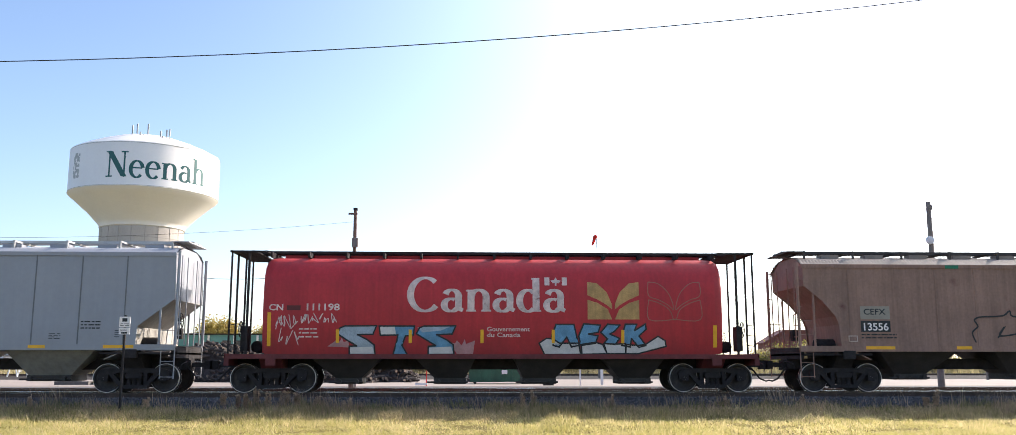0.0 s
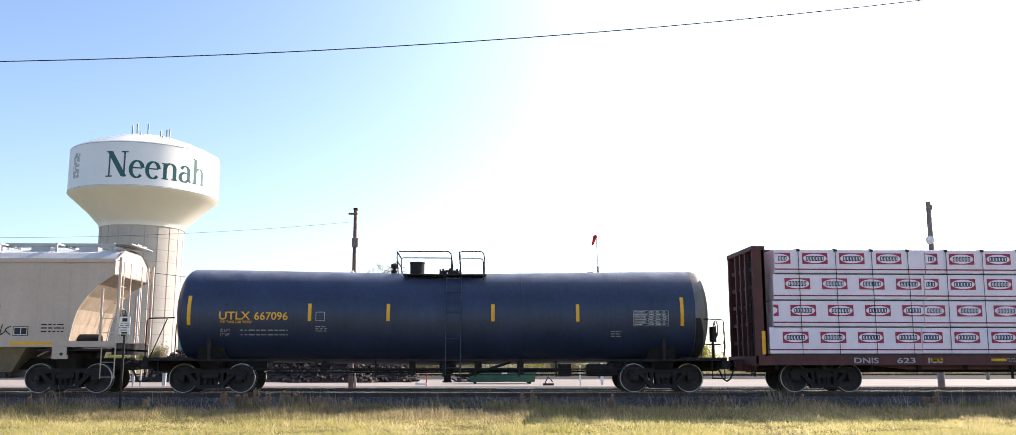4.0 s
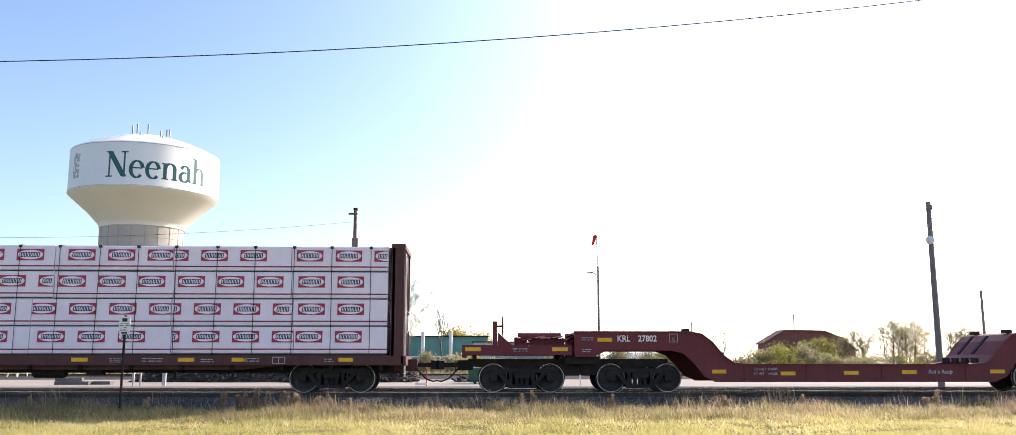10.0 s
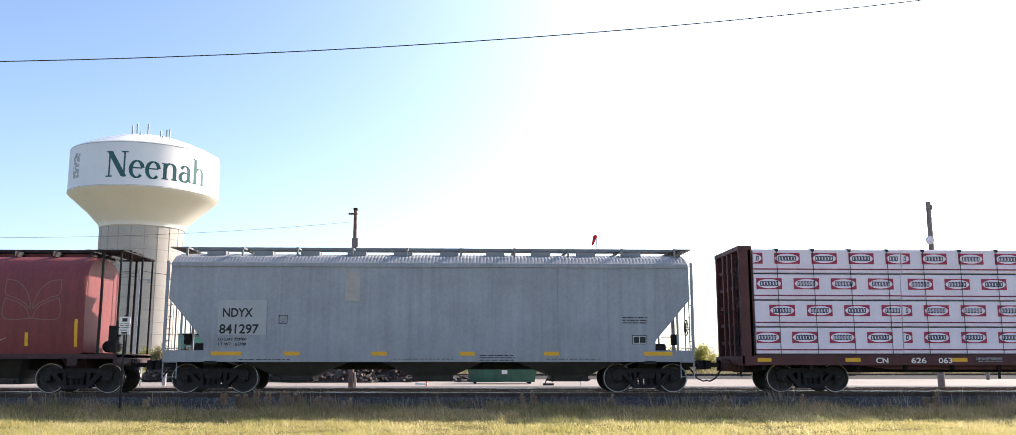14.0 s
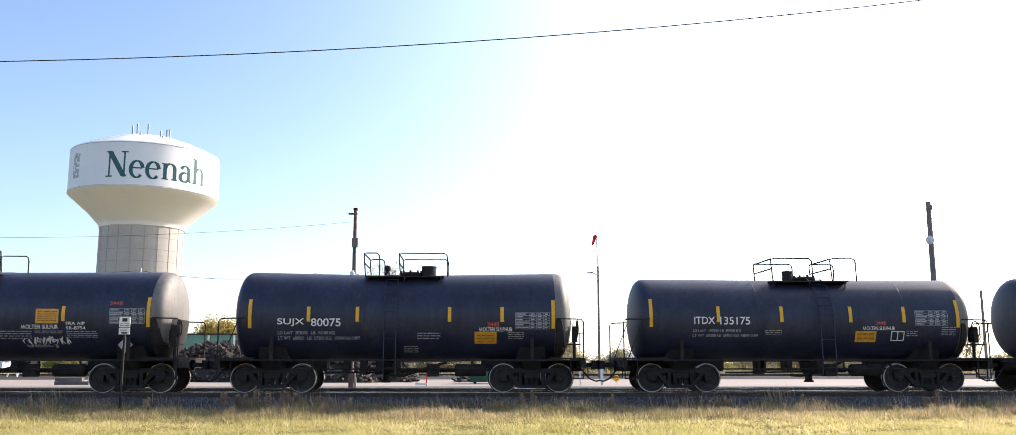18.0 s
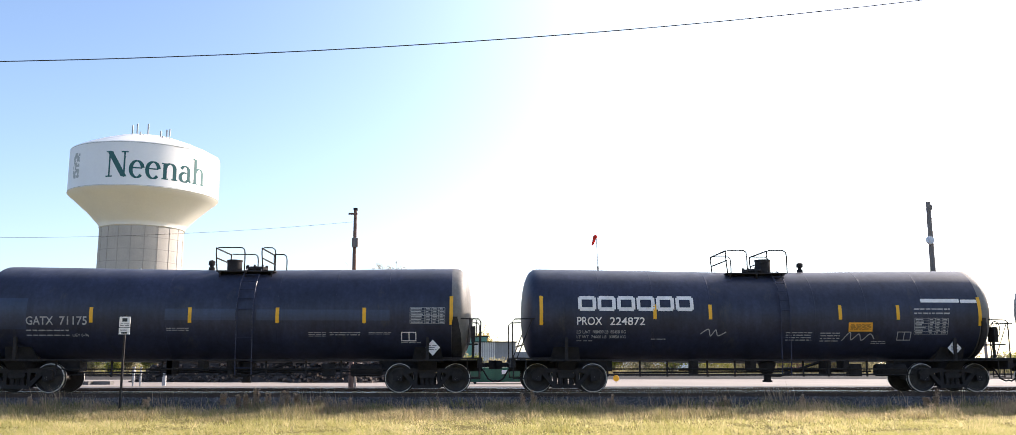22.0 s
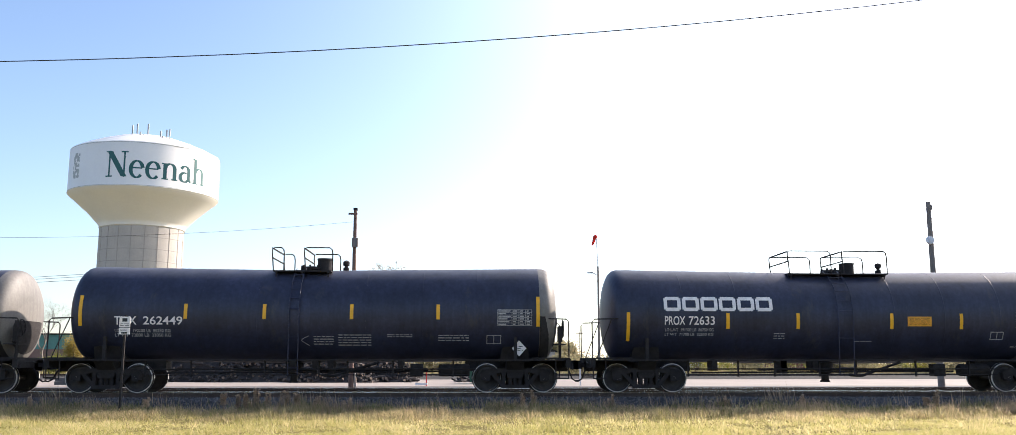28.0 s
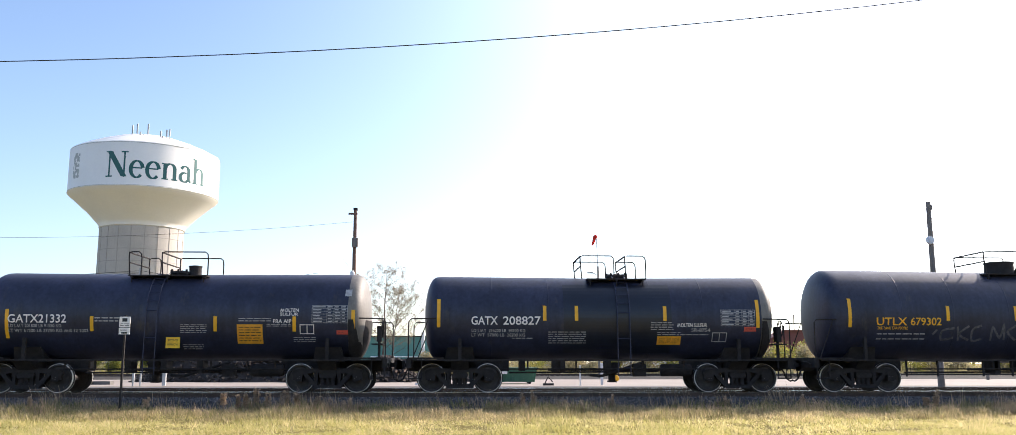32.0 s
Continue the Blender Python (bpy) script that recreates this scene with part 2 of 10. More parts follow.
    def wheel(self, x, y, z, r, t=0.02):
        """A hand wheel facing along x."""
        pts = [(x, y + r * math.cos(math.pi * k / 10), z + r * math.sin(math.pi * k / 10)) for k in range(21)]
        self.tube(pts, t, 5)
        for k in range(3):
            a = math.pi * k / 3
            self.tube([(x, y + r * math.cos(a), z + r * math.sin(a)), (x, y - r * math.cos(a), z - r * math.sin(a))], t * 0.7, 4)
        return self

    def lathe(self, prof, n=32, axis="z", at=(0, 0, 0), mis=None):
        """Turns (radius, height) pairs round an axis; mis gives a material per band."""
        pts = []
        for r, h in prof:
            for k in range(n):
                c, s = r * math.cos(2 * math.pi * k / n), r * math.sin(2 * math.pi * k / n)
                p = {"z": (c, s, h), "y": (c, h, s), "x": (h, c, s)}[axis]
                pts.append((p[0] + at[0], p[1] + at[1], p[2] + at[2]))
        o = len(self.v)
        self.v += pts
        for i in range(len(prof) - 1):
            for k in range(n):
                self.f.append((o + i * n + k, o + i * n + (k + 1) % n, o + (i + 1) * n + (k + 1) % n, o + (i + 1) * n + k))
                self.m.append(mis[i] if mis else 0)
        for i, rev in ((0, True), (len(prof) - 1, False)):
            if prof[i][0] > 1e-4:
                q = [o + i * n + k for k in range(n)]
                self.f.append(tuple(q[::-1] if rev else q))
                self.m.append(mis[min(i, len(prof) - 2)] if mis else 0)
        return self

    def stroke(self, pts, w, lift=0.0, mi=0):
        """A flat ribbon through (x, z) points; y holds a small lift that grows along it, so that crossings stay apart."""
        pts = [p for i, p in enumerate(pts) if i == 0 or math.dist(p, pts[i - 1]) > 1e-4]
        o, n = len(self.v), len(pts)
        for i, (x, z) in enumerate(pts):
            (xa, za), (xb, zb) = pts[max(i - 1, 0)], pts[min(i + 1, n - 1)]
            d = max(1e-6, math.dist((xa, za), (xb, zb)))
            ux, uz = (xb - xa) / d, (zb - za) / d
            k = w / 2
            if 0 < i < n - 1:
                d1 = math.dist((x, z), (xa, za))
                k /= max(0.6, (ux * (x - xa) + uz * (z - za)) / d1)
            e = -w * 0.35 if i == 0 else w * 0.35 if i == n - 1 else 0
            y = lift - 0.00012 * i
            self.v += [(x + ux * e + uz * k, y, z + uz * e - ux * k), (x + ux * e - uz * k, y, z + uz * e + ux * k)]
        for i in range(n - 1):
            self.f.append((o + 2 * i, o + 2 * i + 2, o + 2 * i + 3, o + 2 * i + 1))
            self.m.append(mi)
        return self

    def data(self, name, mats, smooth=False, flip=True):
        me = bpy.data.meshes.new(name)
        me.from_pydata(self.v, [], self.f)
        for x in mats if isinstance(mats, (list, tuple)) else [mats]:
            me.materials.append(x)
        me.polygons.foreach_set("material_index", self.m)
        if flip and len(self.f) < 20000:
            bm = bmesh.new()
            bm.from_mesh(me)
            bmesh.ops.recalc_face_normals(bm, faces=bm.faces)
            bm.to_mesh(me)
            bm.free()
        if smooth:
            me.polygons.foreach_set("use_smooth", [True] * len(me.polygons))
            me.set_sharp_from_angle(angle=radians(40))
        me.update()
        return me


def part(name, mesh, mats=None, parent=None, label="", at=None, smooth=False):
    """One mesh object under a thing or a part; mesh is a Mesh or finished mesh data."""
    me = mesh.data(name, mats, smooth) if isinstance(mesh, Mesh) else mesh
    ob = new(name, me)
    if parent is not None:
        ob.parent = parent
    if at is not None:
        ob.matrix_basis = at
    return tagged(ob, label) if label else ob


def thing(name, label, category, at=None, group="", kind=""):
    return tagged(new(name), label, category, group, kind) if at is None else _placed(name, label, category, at, group, kind)


def _placed(name, label, category, at, group, kind):
    ob = tagged(new(name), label, category, group, kind)
    ob.matrix_basis = at
    return ob


def solid(name, mesh, mats, label, category, at=None, group="", kind="", smooth=False):
    ob = part(name, mesh, mats, None, label, at, smooth)
    return tagged(ob, label, category, group, kind)


def glyphs(s, bold=0.0):
    cu = bpy.data.curves.new("text", "FONT")
    cu.body, cu.size, cu.offset, cu.resolution_u = s.replace("M", "W"), 1.0, bold, 4
    ob = bpy.data.objects.new("text", cu)
    me = bpy.data.meshes.new_from_object(ob)
    bpy.data.objects.remove(ob)
    bpy.data.curves.remove(cu)
    v = [tuple(p.co) for p in me.vertices]
    f = [tuple(p.vertices) for p in me.polygons]
    bpy.data.meshes.remove(me)
    if "M" in s:
        # the fattened M folds over itself, so an upside-down W stands in for it
        root = list(range(len(v)))

        def top(i):
            while root[i] != i:
                i = root[i]
            return i
        for q in f:
            for i in q[1:]:
                root[top(i)] = top(q[0])
        isles = {}
        for i in range(len(v)):
            isles.setdefault(top(i), []).append(i)
        order = sorted(isles.values(), key=lambda k: sum(v[i][0] for i in k) / len(k))
        letters = [c for c in s if c != " "]
        if len(order) == len(letters):
            for c, k in zip(letters, order):
                if c == "M":
                    mx, mz = sum(v[i][0] for i in k) / len(k), max(v[i][1] for i in k) + min(v[i][1] for i in k)
                    for i in k:
                        v[i] = (mx + (v[i][0] - mx) * 0.86, mz - v[i][1], v[i][2])
    return v, f


def lettering(s, x0, x1, z0, z1, surf, material, parent, bold=0.012, name="lettering"):
    """Words stretched between x0..x1 and z0..z1 on a surface: surf(x, z) gives the point."""
    v, f = glyphs(s, bold)
    if not v:
        return None
    ax, bx = min(p[0] for p in v), max(p[0] for p in v)
    az, bz = min(p[1] for p in v), max(p[1] for p in v)
    pts = [surf(x0 + (p[0] - ax) / (bx - ax) * (x1 - x0), z0 + (p[1] - az) / (bz - az) * (z1 - z0)) for p in v]
    if z1 - z0 < 0.19:
        g = Mesh()
        g.add(pts, f)
        return tagged(part(name, g.data(name, material, flip=False), parent=parent), kind="stuff")
    # large letters stand one by one
    root = list(range(len(v)))
    for q in f:
        ids = {root[i] for i in q}
        low = min(ids)
        if len(ids) > 1:
            root = [low if k in ids else k for k in root]
    for r in sorted(set(root)):
        own = [i for i in range(len(v)) if root[i] == r]
        at = {i: k for k, i in enumerate(own)}
        g = Mesh()
        g.add([pts[i] for i in own], [tuple(at[i] for i in q) for q in f if root[q[0]] == r])
        part("letter", g.data("letter", material, flip=False), parent=parent)


def patch(name, x0, x1, z0, z1, surf, material, parent, nz=1, label=""):
    """A thin painted or stuck-on rectangle that follows the surface."""
    g = Mesh()
    pts = []
    for k in range(nz + 1):
        z = z0 + (z1 - z0) * k / nz
        pts += [surf(x0, z), surf(x1, z)]
    g.add(pts, [(2 * k, 2 * k + 1, 2 * k + 3, 2 * k + 2) for k in range(nz)])
    return part(name, g.data(name, material, flip=False), parent=parent, label=label)


def bars(x0, x1, z0, z1, rows, surf, material, parent, seed=1, name="small_print", fill=0.36):
    """Unreadable writing: rows of short plain bars."""
    rng = random.Random(seed)
    g = Mesh()
    h = (z1 - z0) / rows
    for r in range(rows):
        x = x0
        za, zb = z0 + h * (r + 0.5 - fill / 2), z0 + h * (r + 0.5 + fill / 2)
        while x < x1 - 0.02:
            w = min(rng.uniform(0.06, 0.22), x1 - x)
            g.add([surf(x, za), surf(x + w, za), surf(x + w, zb), surf(x, zb)], [(0, 1, 2, 3)])
            x += w + rng.uniform(0.025, 0.05)
    return tagged(part(name, g.data(name, material, flip=False), parent=parent), kind="stuff")


def rise(g, a, b, c, d, surf):
    """A flat mark from x a..b and z c..d, in short steps that follow a round side."""
    n = max(1, math.ceil((d - c) / 0.09))
    pts = [surf(x, c + (d - c) * k / n) for k in range(n + 1) for x in (a, b)]
    g.add(pts, [(2 * k, 2 * k + 1, 2 * k + 3, 2 * k + 2) for k in range(n)])


def outline(x0, x1, z0, z1, w, surf, material, parent, name="box_mark", cols=()):
    g = Mesh()
    for a, b, c, d in [(x0, x1, z0, z0 + w), (x0, x1, z1 - w, z1), (x0, x0 + w, z0, z1), (x1 - w, x1, z0, z1)] + [(c - w / 2, c + w / 2, z0, z1) for c in cols]:
        rise(g, a, b, c, d, surf)
    return part(name, g.data(name, material, flip=False), parent=parent)


def chart(x0, x1, z0, z1, surf, material, parent, seed=3):
    """A stencilled test table: ruled lines with bars in the cells."""
    g = Mesh()
    rng = random.Random(seed)

    def q(a, b, c, d):
        rise(g, a, b, c, d, surf)
    n = 6
    h = (z1 - z0) / n
    for r in range(n + 1):
        q(x0, x1, z0 + h * r - 0.006, z0 + h * r + 0.006)
    cs = [x0 + (x1 - x0) * k for k in (0, 0.42, 0.62, 0.82, 1)]
    for c in cs:
        q(c - 0.006, c + 0.006, z0, z1)
    for r in range(n):
        for a, b in zip(cs, cs[1:]):
            q(a + 0.03, a + 0.03 + (b - a - 0.06) * rng.uniform(0.5, 1), z0 + h * (r + 0.3), z0 + h * (r + 0.72))
    return part("test_chart", g.data("test_chart", material, flip=False), parent=parent)


def scrawl(lines, w, surf, material, parent, name="graffiti", label=""):
    g = Mesh()
    for pts in lines:
        fine = []
        for i in range(len(pts) - 1):
            p0, p1, p2, p3 = pts[max(i - 1, 0)], pts[i], pts[i + 1], pts[min(i + 2, len(pts) - 1)]
            for k in range(4):
                t = k / 4
                fine.append(tuple(0.5 * (2 * p1[j] + (p2[j] - p0[j]) * t + (2 * p0[j] - 5 * p1[j] + 4 * p2[j] - p3[j]) * t * t
                                         + (3 * p1[j] - p0[j] - 3 * p2[j] + p3[j]) * t ** 3) for j in (0, 1)))
        fine.append(pts[-1])
        g.stroke(fine, w, -0.0015 * len(g.f) / (len(g.f) + 40))
    g.v = [(x, surf(x, z)[1] + y, z) for x, y, z in g.v]
    return part(name, g.data(name, material, flip=False), parent=parent, label=label)


def tag(x0, x1, z0, z1, n, seed, w, surf, material, parent, label=""):
    """An unreadable spray tag: n quick looping strokes in a row."""
    rng = random.Random(seed)
    lines, d = [], (x1 - x0) / n
    for k in range(n):
        x = x0 + d * k
        m = rng.choice((4, 5, 6))
        lines.append([(x + d * rng.uniform(-0.15, 1.15), z0 + (z1 - z0) * (rng.uniform(0.5, 1) if q % 2 else rng.uniform(0, 0.45))) for q in range(m)])
    scrawl(lines, w, surf, material, parent, label=label)


def filled(name, pts, surf, material, parent, label="", cuts=3):
    """A flat shape with any outline, cut fine enough to follow a round side."""
    fine = bmesh.new()
    vs = [fine.verts.new((x, 0, z)) for x, z in pts]
    for f in tessellate_polygon([[Vector((x, z, 0)) for x, z in pts]]):
        fine.faces.new([vs[k] for k in f])
    bmesh.ops.subdivide_edges(fine, edges=fine.edges[:], cuts=cuts, use_grid_fill=True)
    fine.verts.index_update()
    g = Mesh()
    g.add([surf(v.co.x, v.co.z) for v in fine.verts], [tuple(v.index for v in f.verts) for f in fine.faces])
    fine.free()
    return part(name, g.data(name, material, flip=False), parent=parent, label=label)


# ---- ground ----
def strip(name, rows, x0, x1, nx, material, label, category, wob=0.0, seed=1, kind="structure"):
    """A strip of ground: (y, z) lines drawn out along x, uneven by wob."""
    rng = np.random.default_rng(seed)
    g = Mesh()
    xs = np.linspace(x0, x1, nx + 1)
    for y, z in rows:
        dz = rng.normal(0, wob, nx + 1) if wob else np.zeros(nx + 1)
        g.v += [(float(x), y, z + float(d)) for x, d in zip(xs, dz)]
    k = nx + 1
    for j in range(len(rows) - 1):
        for i in range(nx):
            g.f.append((j * k + i, j * k + i + 1, (j + 1) * k + i + 1, (j + 1) * k + i))
            g.m.append(0)
    return solid(name, g.data(name, material, flip=False), None, label, category, kind=kind)


def terrain():
    g = Mesh()
    xs = [-2500, -600, -250, -120, -60] + [-40 + 2 * i for i in range(41)] + [60, 120, 250, 600, 2500]
    ys = [(-1500, -0.90), (-100, -0.90), (0, -0.90), (10, -0.88), (18, -0.85), (20, -0.81), (22, -0.75), (24, -0.65), (25.5, -0.55), (27, -0.44), (28.2, -0.62),
          (40, -0.62), (44, -0.36), (70, -0.36), (120, -0.36), (300, -0.36), (3000, -0.4)]
    rng = random.Random(4)
    for y, z in ys:
        for x in xs:
            g.v.append((x, y, z + (rng.uniform(-0.012, 0.012) if 5 < y < 27.5 and abs(x) < 45 else 0)))
    k = len(xs)
    for j in range(len(ys) - 1):
        for i in range(k - 1):
            g.f.append((j * k + i, j * k + i + 1, (j + 1) * k + i + 1, (j + 1) * k + i))
            g.m.append(0)
    solid("ground", g.data("ground", SOIL, flip=False), None, "dry autumn grass ground beside a railway line", "ground", kind="structure")


terrain()
strip("ballast", [(26.6, -0.50), (27.4, -0.40), (28.2, -0.24), (28.75, -0.17), (32.0, -0.17), (33.2, -0.24), (34.2, -0.2), (37.9, -0.2), (38.6, -0.3), (40.5, -0.52)],
      -420, 420, 700, BALLAST, "dark grey crushed stone ballast bed under the tracks", "ballast", 0.018, 3)
strip("lot", [(51.5, -0.33), (73.0, -0.33)], -300, 300, 30, CONC, "pale sunlit concrete lot behind the tracks", "pavement", 0, 5)
strip("siding_gravel", [(40.3, -0.345), (51.5, -0.335)], -300, 300, 30, mat("dark_gravel", (0.10, 0.09, 0.085), 0.95, var=0.3, scale=0.8, bump=0.8, bscale=14), "dark dirty gravel between siding and lot", "gravel", 0, 7)
strip("gravel_yard", [(73.0, -0.345), (108, -0.345)], -300, 300, 30, GRAVEL, "grey gravel yard with weeds at its edge", "gravel", 0, 6)


def track(y, z, name, ties, x0=-420, x1=420):
    t = thing(name, "two rusty steel rails on dark timber ties", "railway track", pose(0, y, z), kind="structure")
    for s in (-1, 1):
        g = Mesh()
        c = s * 0.755
        g.prism_x([(c - 0.07, -0.165), (c + 0.07, -0.165), (c + 0.06, -0.15), (c + 0.012, -0.13), (c + 0.012, -0.045), (c + 0.036, -0.035),
                   (c + 0.036, -0.006), (c - 0.036, -0.006), (c - 0.036, -0.035), (c - 0.012, -0.045), (c - 0.012, -0.13), (c - 0.06, -0.15)], x0, x1)
        rail = part("rail", g, RAIL, t)
        h = Mesh().box(x0, x1, c - 0.034, c + 0.034, -0.006, 0.0)
        part("railhead", h, RAIL_TOP, rail, "polished steel running surface")
    if ties:
        me = Mesh().box(-0.115, 0.115, -1.3, 1.3, -0.33, -0.165).data("tie", TIE)
        rng = random.Random(y)
        for i in range(ties):
            part("tie", me, parent=t, at=pose((i - ties / 2) * 0.54, rng.uniform(-0.04, 0.04), 0, 0, 0, rng.uniform(-1, 1)))
    return t


track(30.4, 0.0, "track_main", 130)
track(36.0, -0.03, "track_siding", 130)
track(95.0, -0.12, "track_yard", 150, -300, 300)

# ---- water tower ----
TX, TY = -57.75, 161.3


def tower():
    t = thing("water_tower", "white steel water tank lettered in teal on a concrete column", "water tower", pose(TX, TY, -0.4))
    stem = Mesh().lathe([(6.95, 0), (6.95, 24.6)], 60)
    stem_ob = part("column", stem, TOWER_S, t, "beige concrete column with panel joints", smooth=True)
    ring = Mesh().lathe([(6.965, 0), (6.985, 0.03), (6.985, 0.07), (6.965, 0.1)], 60).data("horizontal_joint", mat("joint", (0.36, 0.33, 0.30), 0.9, var=0.1), smooth=True)
    for k in range(1, 12):
        part("horizontal_joint", ring, parent=stem_ob, at=pose(0, 0, 2.05 * k))
    vert = Mesh().box(-0.05, 0.05, -7.0, -6.94, 0.2, 24.5).data("vertical_joint", MATS["joint"])
    for k in range(20):
        part("vertical_joint", vert, parent=stem_ob, at=pose(0, 0, 0, 0, 0, 18 * k + 5))
    bowl = Mesh().lathe([(6.9, 24.5), (7.12, 24.6), (7.15, 25.0), (7.5, 25.45), (9.0, 27.1), (11.55, 29.4), (12.25, 29.95), (12.42, 30.2)], 72)
    part("bowl", bowl, TOWER_W, t, "white flared underside", smooth=True)
    drum = Mesh().lathe([(12.42, 30.2), (12.53, 30.3), (12.46, 30.45), (12.46, 37.6), (12.4, 37.8)], 72)
    drum_ob = part("drum", drum, TOWER_W, t, "white tank wall", smooth=True)
    roof = Mesh().lathe([(12.4, 37.8), (11.0, 38.55), (8.5, 39.65), (5.5, 40.7), (2.5, 41.4), (0.0, 41.62)], 72)
    part("roof", roof, TOWER_W, t, "shallow white dome", smooth=True)
    for z, r in ((37.6, 12.46), (30.4, 12.48)):
        part("rim_seam", Mesh().lathe([(r - 0.1, z - 0.05), (r + 0.03, z - 0.03), (r + 0.03, z + 0.03), (r - 0.1, z + 0.05)], 72), mat("seam_shadow_grey", (0.38, 0.38, 0.37), 0.7), drum_ob, smooth=True)
    rng = random.Random(2)
    for ax, ay, h in ((-2.8, -6.6, 2.5), (-1.85, -7.0, 2.7), (-0.15, -6.6, 2.8), (-1.3, -7, 1.3), (1.95, -6.4, 1.6), (2.9, -6.2, 1.9), (3.35, -6.0, 2.0), (-2.4, -6.2, 0.8), (-0.7, -7, 0.8), (2.3, -6.5, 0.7)):
        ax += 2.4
        g = Mesh().tube([(ax, ay, 39.3), (ax, ay, 39.4 + h)], 0.05, 6)
        g.box(ax - 0.11, ax + 0.11, ay - 0.08, ay + 0.08, 39.6 + h * 0.3, 39.4 + h)
        part("antenna", g, GALV, t, "slim grey antenna panel")

    def on_drum(a, z):            # a: metres along the wall, 0 faces the viewer
        w = a / 12.62
        return (12.475 * math.sin(w), -12.475 * math.cos(w), z)
    serif_word("Neenah", -2.35, 15.2, 31.65, 36.0, on_drum, TEAL, drum_ob, 0.155, 0.05)
    # faded tree emblem near the wall's edge
    g = Mesh()
    for k in range(60):
        a, z = -9.2 + rng.uniform(-0.9, 0.9), 32.1 + 4.0 * rng.random()
        s = rng.uniform(0.12, 0.3)
        g.add([on_drum(a - s, z - s), on_drum(a + s, z - s), on_drum(a + s, z + s), on_drum(a - s, z + s)], [(0, 1, 2, 3)])
    part("tree_emblem", g.data("tree_emblem", mat("emblem_grey", (0.42, 0.44, 0.42), 0.7, var=0.1), flip=False), parent=drum_ob, label="faded grey tree emblem")


